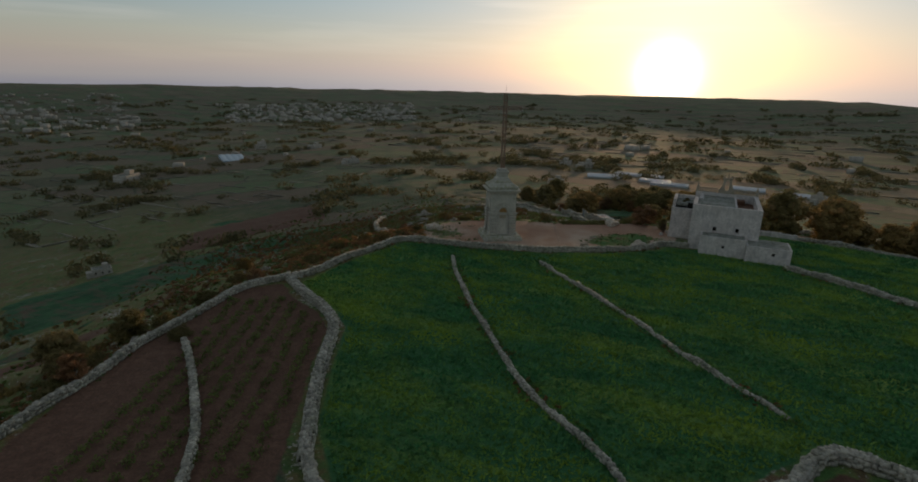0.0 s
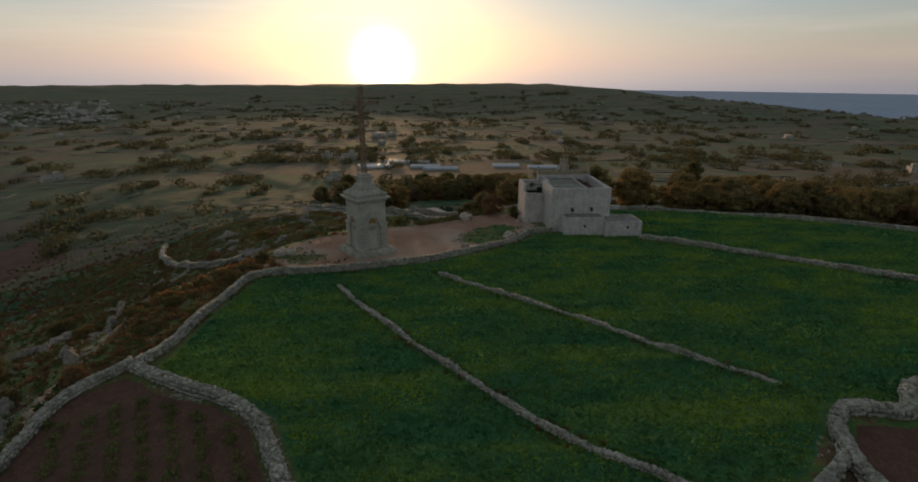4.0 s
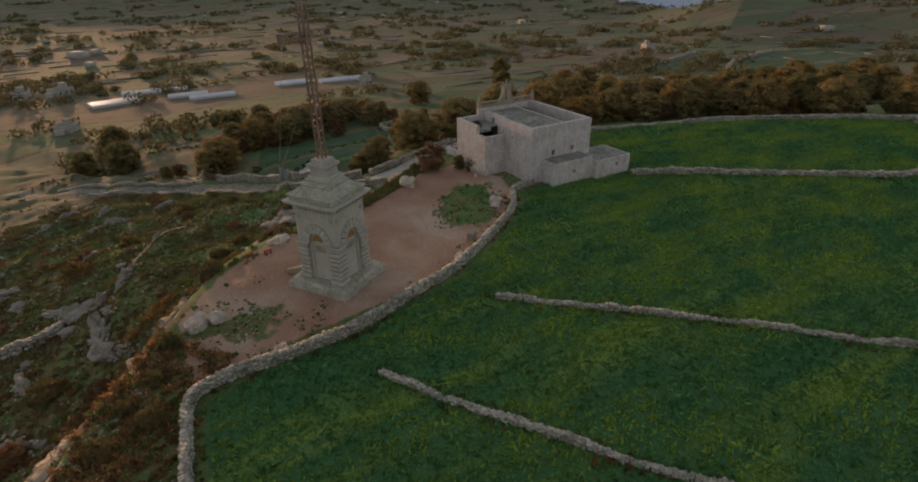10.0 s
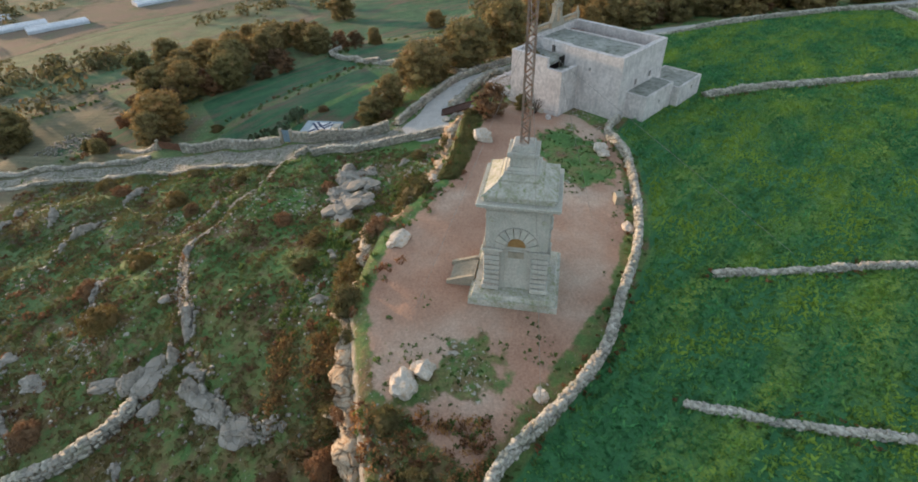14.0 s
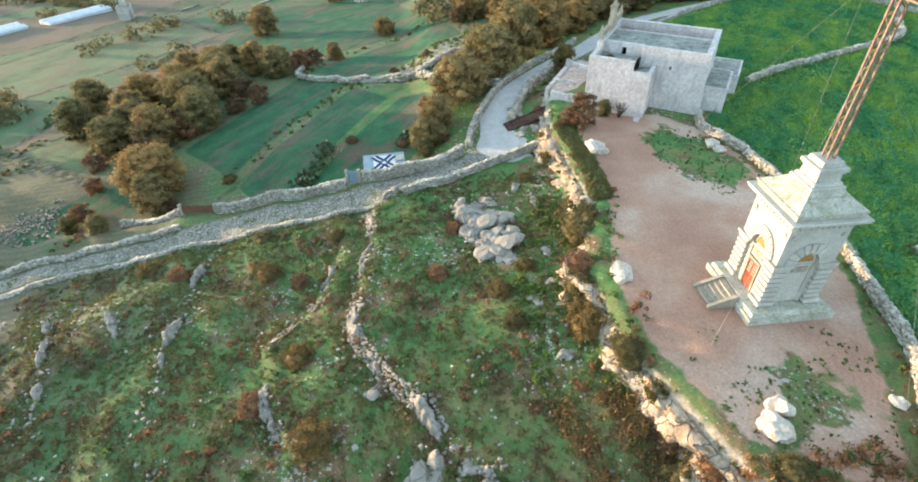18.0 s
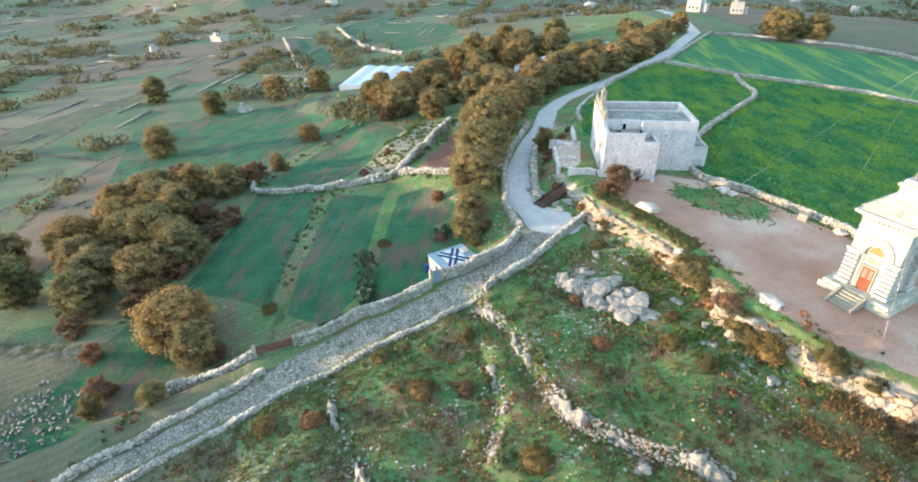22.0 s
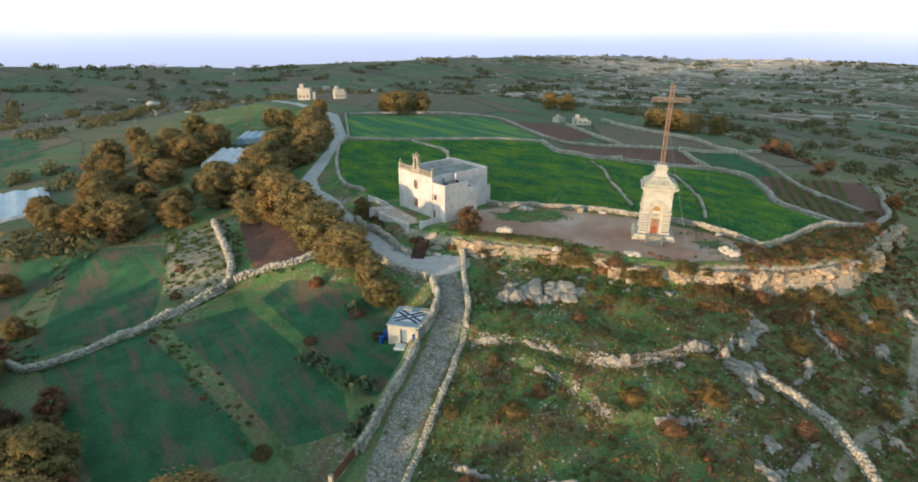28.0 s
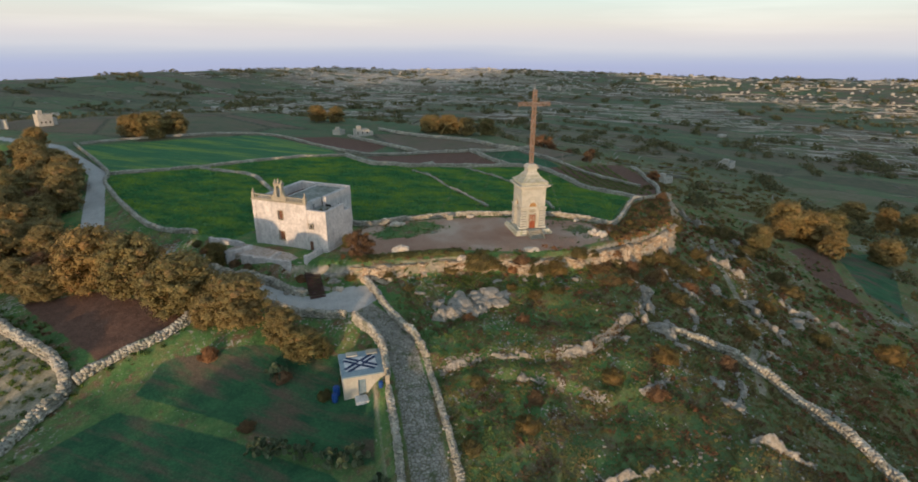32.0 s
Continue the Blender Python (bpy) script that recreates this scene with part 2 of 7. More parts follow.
def surface(name, dark, light, large=0.35, fine=6.0, rough=0.9, bump=0.4, depth=0.03, stain=None, vary=0.0, metal=0.0, island=False, streak=1.0):
    """A material of two tones: broad stains, fine grain and relief, with an optional third tone in blotches."""
    m, nt, b, co = start_material(name, rough, metal)
    big = noise_node(nt, co, large, 5)
    col = ramp_node(nt, big.outputs[0], [(0.32, dark), (0.68, light)])
    grain = noise_node(nt, co, fine, 6, 0.65)
    col = mix_node(nt, 0.75, col, ramp_node(nt, grain.outputs[0], [(0.25, (0.5, 0.5, 0.5)), (0.75, (1.25, 1.25, 1.25))]), "MULTIPLY")
    if stain:
        run = nt.nodes.new("ShaderNodeMapping")
        run.inputs["Scale"].default_value = (1, 1, streak)
        nt.links.new(co, run.inputs[0])
        spot = noise_node(nt, run.outputs[0], large * 2.7, 6, 0.7)
        col = mix_node(nt, ramp_node(nt, spot.outputs[0], [(0.5, (0, 0, 0)), (0.66, (1, 1, 1))]), col, stain)
    if vary:
        if island:
            rnd = nt.nodes.new("ShaderNodeNewGeometry").outputs["Random Per Island"]
        else:
            rnd = nt.nodes.new("ShaderNodeObjectInfo").outputs["Random"]
        k = 1 + vary
        col = mix_node(nt, 1.0, col, ramp_node(nt, rnd, [(0.0, (1 - vary,) * 3), (1.0, (k, k, k * 0.97))]), "MULTIPLY")
    nt.links.new(col, b.inputs["Base Color"])
    bump_to(nt, b, grain.outputs[0], bump, depth)
    return m


def add_cracks(m, scale, colour, width=0.04):
    """Dark joints and fissures over a stone material, sunk in its relief."""
    nt = m.node_tree
    b = nt.nodes["Principled BSDF"]
    co = nt.nodes.new("ShaderNodeTexCoord").outputs["Object"]
    warp = noise_node(nt, co, scale * 1.5, 4)
    shift = nt.nodes.new("ShaderNodeVectorMath")
    shift.operation = "MULTIPLY_ADD"
    shift.inputs[1].default_value = (0.5 / scale,) * 3
    nt.links.new(warp.outputs["Color"], shift.inputs[0])
    nt.links.new(co, shift.inputs[2])
    edge = noise_node(nt, shift.outputs[0], scale, kind="edge")
    line = ramp_node(nt, edge.outputs["Distance"], [(0.0, (1, 1, 1)), (width, (0, 0, 0))])
    old = b.inputs["Base Color"].links[0].from_socket
    nt.links.new(mix_node(nt, math_node(nt, "MULTIPLY", line, 0.5), old, colour), b.inputs["Base Color"])
    bump = b.inputs["Normal"].links[0].from_node
    grain = bump.inputs["Height"].links[0].from_socket
    nt.links.new(math_node(nt, "SUBTRACT", grain, math_node(nt, "MULTIPLY", line, 0.7)), bump.inputs["Height"])


def leaf_material(name, dark, light, dry, drift=None, west=None, thin_part=0.35):
    m, nt, b, co = start_material(name, 0.75)
    rnd = nt.nodes.new("ShaderNodeNewGeometry").outputs["Random Per Island"]
    col = ramp_node(nt, rnd, [(0.0, dark), (0.55, light), (0.85, light), (1.0, dry)])
    big = noise_node(nt, co, 0.5, 3)
    col = mix_node(nt, 0.8, col, ramp_node(nt, big.outputs[0], [(0.3, (0.6, 0.6, 0.6)), (0.7, (1.3, 1.3, 1.3))]), "MULTIPLY")
    if drift:
        run = nt.nodes.new("ShaderNodeMapping")
        run.vector_type = "TEXTURE"
        run.inputs["Rotation"].default_value, run.inputs["Scale"].default_value = (0, 0, -0.6), (1.8, 1.0, 1.0)
        nt.links.new(co, run.inputs[0])
        band = noise_node(nt, run.outputs[0], 0.17, 7, 0.72)
        col = mix_node(nt, ramp_node(nt, band.outputs[0], [(0.44, (0, 0, 0)), (0.6, (0.8, 0.8, 0.8))]), col, drift)
    if west:
        place = nt.nodes.new("ShaderNodeSeparateXYZ")
        nt.links.new(co, place.inputs[0])
        blot = noise_node(nt, co, 0.2, 4, 0.65)
        far_west = math_node(nt, "MULTIPLY", math_node(nt, "SUBTRACT", 5.0, math_node(nt, "ADD", place.outputs[0], math_node(nt, "MULTIPLY", math_node(nt, "SUBTRACT", blot.outputs[0], 0.5), 60.0))), 0.06, True)
        col = mix_node(nt, math_node(nt, "MULTIPLY", far_west, 0.85), col, west)
    each = nt.nodes.new("ShaderNodeObjectInfo").outputs["Random"]
    col = mix_node(nt, 0.7, col, ramp_node(nt, each, [(0.0, (0.72, 0.8, 0.7)), (0.5, (1.0, 1.0, 1.0)), (1.0, (1.3, 1.05, 0.85))]), "MULTIPLY")
    nt.links.new(col, b.inputs["Base Color"])
    thin, both = nt.nodes.new("ShaderNodeBsdfTranslucent"), nt.nodes.new("ShaderNodeMixShader")
    nt.links.new(col, thin.inputs[0])
    both.inputs[0].default_value = thin_part
    nt.links.new(b.outputs[0], both.inputs[1]), nt.links.new(thin.outputs[0], both.inputs[2])
    nt.links.new(both.outputs[0], nt.nodes["Material Output"].inputs["Surface"])
    return m


LIMESTONE = surface("limestone", (0.31, 0.275, 0.205), (0.44, 0.4, 0.315), 0.5, 5.0, 0.9, 0.35, 0.02, (0.25, 0.235, 0.185))
ASHLAR = surface("ashlar", (0.43, 0.415, 0.36), (0.56, 0.54, 0.48), 0.8, 7.0, 0.85, 0.2, 0.015, (0.4, 0.41, 0.36), 0.08, streak=0.4)
MOSSY = surface("mossy_stone", (0.38, 0.37, 0.29), (0.58, 0.56, 0.49), 0.9, 7.0, 0.95, 0.3, 0.02, (0.24, 0.27, 0.14))
PLASTER = surface("old_plaster", (0.53, 0.49, 0.465), (0.71, 0.665, 0.635), 0.5, 3.0, 0.9, 0.5, 0.04, (0.4, 0.38, 0.37), streak=0.35)
ROOFING = surface("roof_screed", (0.24, 0.25, 0.22), (0.38, 0.38, 0.34), 0.5, 3.0, 0.95, 0.2, 0.02, (0.12, 0.13, 0.09))
RUBBLE = surface("rubble_stone", (0.34, 0.32, 0.27), (0.52, 0.49, 0.43), 0.25, 4.0, 0.95, 0.5, 0.05, (0.26, 0.26, 0.2), 0.3, island=True)
ROCK = surface("garrigue_rock", (0.27, 0.25, 0.21), (0.45, 0.415, 0.36), 0.9, 2.4, 0.95, 0.7, 0.1, (0.25, 0.22, 0.17))
CLIFF = surface("cliff_limestone", (0.37, 0.29, 0.195), (0.62, 0.52, 0.39), 0.8, 2.2, 0.95, 1.0, 0.2, (0.32, 0.19, 0.1))
BOULDER = surface("pale_boulder", (0.5, 0.44, 0.36), (0.64, 0.58, 0.5), 0.9, 3.0, 0.9, 0.4, 0.05, (0.4, 0.3, 0.2))
add_cracks(ROCK, 1.5, (0.12, 0.11, 0.085))
add_cracks(CLIFF, 0.9, (0.12, 0.085, 0.05))
BARK = surface("bark", (0.06, 0.045, 0.03), (0.13, 0.1, 0.075), 1.2, 9.0, 0.95, 0.5, 0.03)
DOOR_WOOD = surface("red_door_wood", (0.2, 0.05, 0.025), (0.3, 0.09, 0.04), 1.5, 14.0, 0.6, 0.2, 0.005)
# near-black colour that stands in for the shade inside openings
DARK = surface("dark_opening", (0.02, 0.018, 0.015), (0.035, 0.03, 0.025), 1.0, 5.0, 0.95, 0.1, 0.01)
LEAF_A = leaf_material("olive_brown_leaves", (0.185, 0.15, 0.066), (0.31, 0.25, 0.104), (0.38, 0.235, 0.11))
LEAF_B = leaf_material("green_leaves", (0.09, 0.095, 0.04), (0.19, 0.18, 0.07), (0.28, 0.2, 0.09))
LEAF_E = leaf_material("far_tree_leaves", (0.09, 0.092, 0.045), (0.165, 0.15, 0.068), (0.23, 0.155, 0.08))
LEAF_D = leaf_material("bush_leaves", (0.11, 0.1, 0.04), (0.18, 0.155, 0.06), (0.23, 0.155, 0.07))
LEAF_C = leaf_material("dry_red_leaves", (0.14, 0.085, 0.048), (0.26, 0.155, 0.085), (0.34, 0.22, 0.115))


# ---- small builders ----
def part(name, bm, material, parent=None, label="", smooth_faces=False):
    """Links a bmesh as one mesh object, under its thing if one is given."""
    me = bpy.data.meshes.new(name)
    bm.to_mesh(me)
    bm.free()
    me.materials.append(material)
    if smooth_faces:
        me.polygons.foreach_set("use_smooth", [True] * len(me.polygons))
    ob = new(name, me)
    if parent:
        ob.parent = parent
    return tagged(ob, label)


def mesh_part(name, verts, faces, material, parent=None, label=""):
    me = bpy.data.meshes.new(name)
    if isinstance(faces, np.ndarray):
        verts = np.asarray(verts, float)
        me.vertices.add(len(verts))
        me.vertices.foreach_set("co", verts.ravel())
        me.loops.add(faces.size)
        me.loops.foreach_set("vertex_index", faces.ravel())
        me.polygons.add(len(faces))
        me.polygons.foreach_set("loop_start", np.arange(0, faces.size, 4))
        me.update(calc_edges=True)
    else:
        me.from_pydata([tuple(v) for v in verts], [], [tuple(int(i) for i in f) for f in faces])
    me.materials.append(material)
    ob = new(name, me)
    if parent:
        ob.parent = parent
    return tagged(ob, label)


def thing(name, m, label, category, group="", kind=""):
    """An empty at the base of a thing of several parts."""
    ob = new(name)
    ob.matrix_basis = m
    ob.empty_display_size = 0.3
    return tagged(ob, label, category, group, kind)


def box(bm, x0, x1, y0, y1, z0, z1, taper=0.0, bevel=0.0):
    vs = [bm.verts.new((x, y, z0)) for x, y in ((x0, y0), (x1, y0), (x1, y1), (x0, y1))]
    t = taper
    ws = [bm.verts.new((x, y, z1)) for x, y in ((x0 + t, y0 + t), (x1 - t, y0 + t), (x1 - t, y1 - t), (x0 + t, y1 - t))]
    fs = [bm.faces.new(vs[::-1]), bm.faces.new(ws)] + [bm.faces.new((vs[i], vs[(i + 1) % 4], ws[(i + 1) % 4], ws[i])) for i in range(4)]
    if bevel:
        edges = list({e for f in fs for e in f.edges})
        bmesh.ops.bevel(bm, geom=edges, offset=bevel, segments=1, affect="EDGES")
    return fs


def boxes(*rows, bevel=0.0):
    bm = bmesh.new()
    for r in rows:
        box(bm, *r, bevel=bevel)
    return bm


def prism(bm, outline, y0, y1):
    """An outline in x, z pushed through from y0 to y1."""
    a = [bm.verts.new((x, y0, z)) for x, z in outline]
    b = [bm.verts.new((x, y1, z)) for x, z in outline]
    n = len(a)
    bm.faces.new(a), bm.faces.new(b[::-1])
    for i in range(n):
        bm.faces.new((a[i], b[i], b[(i + 1) % n], a[(i + 1) % n]))
    bmesh.ops.recalc_face_normals(bm, faces=bm.faces)


def ground_z(x, y):
    return float(height(np.array([x]), np.array([y]))[0])


# ---- the land ----
CROP = [(25.5, -8), (20, -9.8), (11.5, -10), (5, -9.7), (-0.5, -8), (-10, -4), (-15.5, -1), (-18, -3.5), (-24, -10.9), (-27.6, -15.2), (-29.2, -16.8),
        (-27.7, -20.1), (-24.3, -25.6), (-23, -29.5), (-23.8, -37), (-24.2, -45), (-22.5, -52), (-17.2, -57), (-9.8, -57), (-2.6, -56), (5, -56), (12.2, -53.8), (16, -57.4), (21, -56.7), (27.3, -73), (48.6, -67), (63, -60.5),
        (81, -56), (79, -46), (69, -28), (61, -15.5), (53, -8), (47, -4), (40, -14)]
PLOUGH = [(-31.3, -16.5), (-29.9, -20.3), (-26.1, -25.4), (-24.8, -29.3), (-25.7, -36.9), (-26.5, -55.2), (-47.6, -54.2), (-45.6, -39.2), (-42.7, -28.3), (-38.5, -22), (-36.7, -17.6)]
DIRT = [(-15.2, 0.8), (-9, -2.4), (0, -6.6), (8, -8.2), (20, -8.2), (25, -6.8), (29, -4), (31, 4), (27, 6.5), (22, 7), (15, 7), (9, 8.6), (3, 10.6), (-4, 10.2), (-11, 7.4)]
BROWN = [(11.5, -56), (5, -58), (-2.6, -58), (-15, -59), (-12.5, -70), (-10.6, -80.5), (3.7, -80), (19, -76.5), (22, -73), (16, -60)]
BROWN_B = [(23, -79), (44, -109), (52, -117), (30, -119), (12, -98)]
GREEN_S = [(28, -75), (49, -69), (82, -59), (90, -72), (104, -99), (52, -116), (32, -91)]
GREEN_W = [(-24, -57), (-17, -58.5), (-14.2, -66.6), (-12.5, -80), (-25.5, -79.5), (-30, -62), (-30, -47), (-27.5, -44)]
SOWN = [[(47, 58), (37, 49), (64, 35.4), (73, 44)], [(35, 47.6), (30, 44), (33, 39.5), (54, 28), (62, 34)], [(77, 44), (65, 34), (80, 13), (99, 17), (82, 36)], [(102, 70), (83, 47), (100, 18), (144, 28), (151, 66)],
        GREEN_W, [(29.5, 24), (40, 21.5), (51, 22), (53, 26), (33, 38), (29, 40), (28.3, 31)], [(30, 62), (36, 58), (46, 62), (34, 76), (29, 74)]]
GREEN_V = [[(-90, -22), (-120, -30), (-70, 15), (-75, 2)], [(-28, 46), (-42, 39), (-67, 29), (-87, 16), (-109, 50), (-75, 67), (-37, 67)], [(-36, 90), (-65, 104), (-84, 120), (-51, 116)], [(368, -53), (400, -110), (236, -81), (197, -53), (196, -34), (258, -33)], [(205, -8), (250, -12), (330, -32), (310, -14), (252, -2), (200, 5)]]
STONY = [(58, 20.6), (49, 15.6), (62, 4), (73, 4)]
WEST_BROWN = [(-71, -16), (-88, -23), (-54, 24)]
RED_W = [(-36, 84), (-79, 78), (-84, 109), (-44, 129)]
DRY = [(60.5, 26), (58.8, 22.5), (68, 12.5), (76, 4), (84, 10), (69, 26.5)]
FOOTPATH = [(-35, 3), (-33.2, 9.7), (-28.2, 21), (-25.8, 25), (-19.5, 31.2), (-16, 37)]
WEEDY = [[(23, 0.8), (26.4, -3), (22.6, -6), (16.1, -8.2), (12.6, -3.6), (16.1, -0.8)], [(-6.2, 3.3), (-5.6, 1), (-7.4, -0.6), (-10.6, 0.9), (-12, 5.6), (-10.5, 6.4)]]
CONCRETE = [(26, 11.5), (30, 11.3), (34.5, 13), (34.5, 16), (30, 17.5), (27, 15.8)]


def spread(core, reach, step, growth):
    """Coordinates that are dense over the core and widen towards the horizon."""
    mid = list(np.arange(core[0], core[1] + step / 2, step))
    up, down, s = [mid[-1]], [mid[0]], step
    while up[-1] < reach:
        s *= growth
        up.append(up[-1] + s)
        down.append(down[-1] - s)
    return np.array(down[:0:-1] + mid + up[1:])


def ground_material():
    m, nt, b, co = start_material("land", 0.95)

    def attr(name):
        n = nt.nodes.new("ShaderNodeAttribute")
        n.attribute_name = name
        return n.outputs["Fac"]

    n1, n2, n3 = noise_node(nt, co, 0.11, 5), noise_node(nt, co, 0.9, 6, 0.65), noise_node(nt, co, 6.0, 5, 0.7)
    wide = noise_node(nt, co, 0.03, 3)

    def soft(mask, k=0.5):
        """The mask with a ragged edge."""
        return math_node(nt, "ADD", mask, math_node(nt, "MULTIPLY", math_node(nt, "SUBTRACT", n2.outputs[0], 0.5), k), True)

    def cut(v, a, c):
        lo, hi = ((0, 0, 0), (1, 1, 1)) if a < c else ((1, 1, 1), (0, 0, 0))
        return ramp_node(nt, v, [(min(a, c), lo), (max(a, c), hi)])

    # garrigue: grass, dry scrub and bare limestone
    n4, n5 = noise_node(nt, co, 0.33, 5, 0.6), noise_node(nt, co, 0.21, 4, 0.6)
    col = ramp_node(nt, n4.outputs[0], [(0.34, (0.062, 0.125, 0.04)), (0.46, (0.085, 0.19, 0.055)), (0.56, (0.135, 0.205, 0.065)), (0.66, (0.22, 0.195, 0.082))])
    heath = math_node(nt, "ADD", n2.outputs[0], math_node(nt, "MULTIPLY", math_node(nt, "SUBTRACT", n5.outputs[0], 0.5), 1.1))
    col = mix_node(nt, cut(heath, 0.5, 0.66), col, ramp_node(nt, n3.outputs[0], [(0.3, (0.13, 0.085, 0.048)), (0.7, (0.21, 0.14, 0.08))]))
    place = nt.nodes.new("ShaderNodeSeparateXYZ")
    nt.links.new(co, place.inputs[0])
    west = math_node(nt, "MULTIPLY", math_node(nt, "SUBTRACT", 4.0, math_node(nt, "ADD", place.outputs[0], math_node(nt, "MULTIPLY", math_node(nt, "SUBTRACT", n5.outputs[0], 0.5), 40.0))), 0.06, True)
    col = mix_node(nt, math_node(nt, "MULTIPLY", west, cut(n2.outputs[0], 0.3, 0.65)), col, ramp_node(nt, n4.outputs[0], [(0.35, (0.12, 0.13, 0.05)), (0.5, (0.19, 0.155, 0.07)), (0.65, (0.17, 0.1, 0.055))]))
    stones = noise_node(nt, co, 2.3, 3, 0.6)
    col = mix_node(nt, cut(math_node(nt, "MULTIPLY", stones.outputs[0], n1.outputs[0]), 0.345, 0.37), col, (0.38, 0.35, 0.3))
    speck = noise_node(nt, co, 3.6, 2, 0.5)
    col = mix_node(nt, cut(math_node(nt, "ADD", speck.outputs[0], math_node(nt, "MULTIPLY", n5.outputs[0], 0.25)), 0.83, 0.85), col, (0.46, 0.43, 0.38))
    # steep ground shows bare rock
    geo = nt.nodes.new("ShaderNodeNewGeometry")
    up = nt.nodes.new("ShaderNodeSeparateXYZ")
    nt.links.new(geo.outputs["Normal"], up.inputs[0])
    bare = ramp_node(nt, n2.outputs[0], [(0.3, (0.3, 0.24, 0.17)), (0.7, (0.5, 0.44, 0.35))])
    col = mix_node(nt, cut(up.outputs[2], 0.8, 0.66), col, bare)
    # valley farmland in plots
    strips = nt.nodes.new("ShaderNodeMapping")
    strips.vector_type = "TEXTURE"
    strips.inputs["Rotation"].default_value, strips.inputs["Scale"].default_value = (0, 0, -0.6), (1, 0.45, 1e4)
    nt.links.new(co, strips.inputs[0])
    plots = noise_node(nt, strips.outputs[0], 0.013, kind="cell")
    pick = nt.nodes.new("ShaderNodeSeparateColor")
    nt.links.new(plots.outputs["Color"], pick.inputs[0])
    farm = ramp_node(nt, pick.outputs[0], [(0.0, (0.09, 0.085, 0.055)), (0.18, (0.075, 0.145, 0.07)), (0.36, (0.12, 0.19, 0.085)), (0.5, (0.2, 0.18, 0.12)), (0.64, (0.19, 0.13, 0.1)), (0.8, (0.16, 0.125, 0.09)), (1.0, (0.1, 0.165, 0.075))])
    patch = ramp_node(nt, n1.outputs[0], [(0.36, (0.085, 0.125, 0.06)), (0.5, (0.15, 0.14, 0.08)), (0.64, (0.19, 0.14, 0.1))])
    farm = mix_node(nt, cut(n5.outputs[0], 0.38, 0.68), farm, patch)
    wave = nt.nodes.new("ShaderNodeTexWave")
    wave.inputs["Scale"].default_value, wave.inputs["Distortion"].default_value = 0.3, 2.5
    nt.links.new(co, wave.inputs["Vector"])
    farm = mix_node(nt, 0.3, farm, ramp_node(nt, wave.outputs[0], [(0.2, (0.7, 0.7, 0.7)), (0.8, (1.2, 1.2, 1.15))]), "MULTIPLY")
    edge = noise_node(nt, strips.outputs[0], 0.013, kind="edge")
    farm = mix_node(nt, cut(edge.outputs["Distance"], 0.022, 0.008), farm, mix_node(nt, cut(n2.outputs[0], 0.45, 0.65), (0.05, 0.06, 0.025), (0.2, 0.18, 0.14)))
    farm = mix_node(nt, cut(n4.outputs[0], 0.6, 0.85), farm, (0.15, 0.13, 0.07))
    col = mix_node(nt, attr("farm"), col, farm)
    pit = math_node(nt, "MULTIPLY", attr("quarry"), cut(wide.outputs[0], 0.36, 0.5))
    col = mix_node(nt, pit, col, ramp_node(nt, n1.outputs[0], [(0.35, (0.36, 0.29, 0.23)), (0.65, (0.58, 0.5, 0.42))]))
    # sown green with yellow flowers in drifts
    furrow = nt.nodes.new("ShaderNodeMapping")
    furrow.vector_type = "TEXTURE"
    furrow.inputs["Rotation"].default_value, furrow.inputs["Scale"].default_value = (0, 0, -0.6), (7.0, 1.0, 1.0)
    nt.links.new(co, furrow.inputs[0])
    rows = noise_node(nt, furrow.outputs[0], 0.7, 4, 0.6)
    # young corn: green streaked with bare soil
    lush = ramp_node(nt, n4.outputs[0], [(0.35, (0.026, 0.088, 0.042)), (0.65, (0.048, 0.142, 0.06))])
    bald = math_node(nt, "ADD", math_node(nt, "MULTIPLY", rows.outputs[0], 0.6), math_node(nt, "MULTIPLY", n1.outputs[0], 0.55))
    lush = mix_node(nt, cut(bald, 0.56, 0.7), lush, (0.13, 0.1, 0.068))
    col = mix_node(nt, cut(soft(attr("sown"), 0.4), 0.45, 0.6), col, lush)
    dry = ramp_node(nt, n2.outputs[0], [(0.35, (0.16, 0.15, 0.08)), (0.6, (0.33, 0.3, 0.23))])
    col = mix_node(nt, cut(soft(attr("dry")), 0.45, 0.6), col, dry)
    crop = ramp_node(nt, rows.outputs[0], [(0.3, (0.035, 0.135, 0.055)), (0.7, (0.06, 0.19, 0.07))])
    drift = noise_node(nt, furrow.outputs[0], 0.2, 4, 0.65)
    flowers = math_node(nt, "MULTIPLY", cut(drift.outputs[0], 0.48, 0.64), cut(n3.outputs[0], 0.34, 0.58))
    crop = mix_node(nt, flowers, crop, (0.25, 0.34, 0.05))
    col = mix_node(nt, cut(soft(attr("crop")), 0.45, 0.6), col, crop)
    soil = ramp_node(nt, n2.outputs[0], [(0.3, (0.12, 0.064, 0.045)), (0.7, (0.19, 0.108, 0.076))])
    col = mix_node(nt, cut(soft(attr("soil")), 0.45, 0.6), col, soil)
    blade = noise_node(nt, co, 3.3, 6, 0.8)
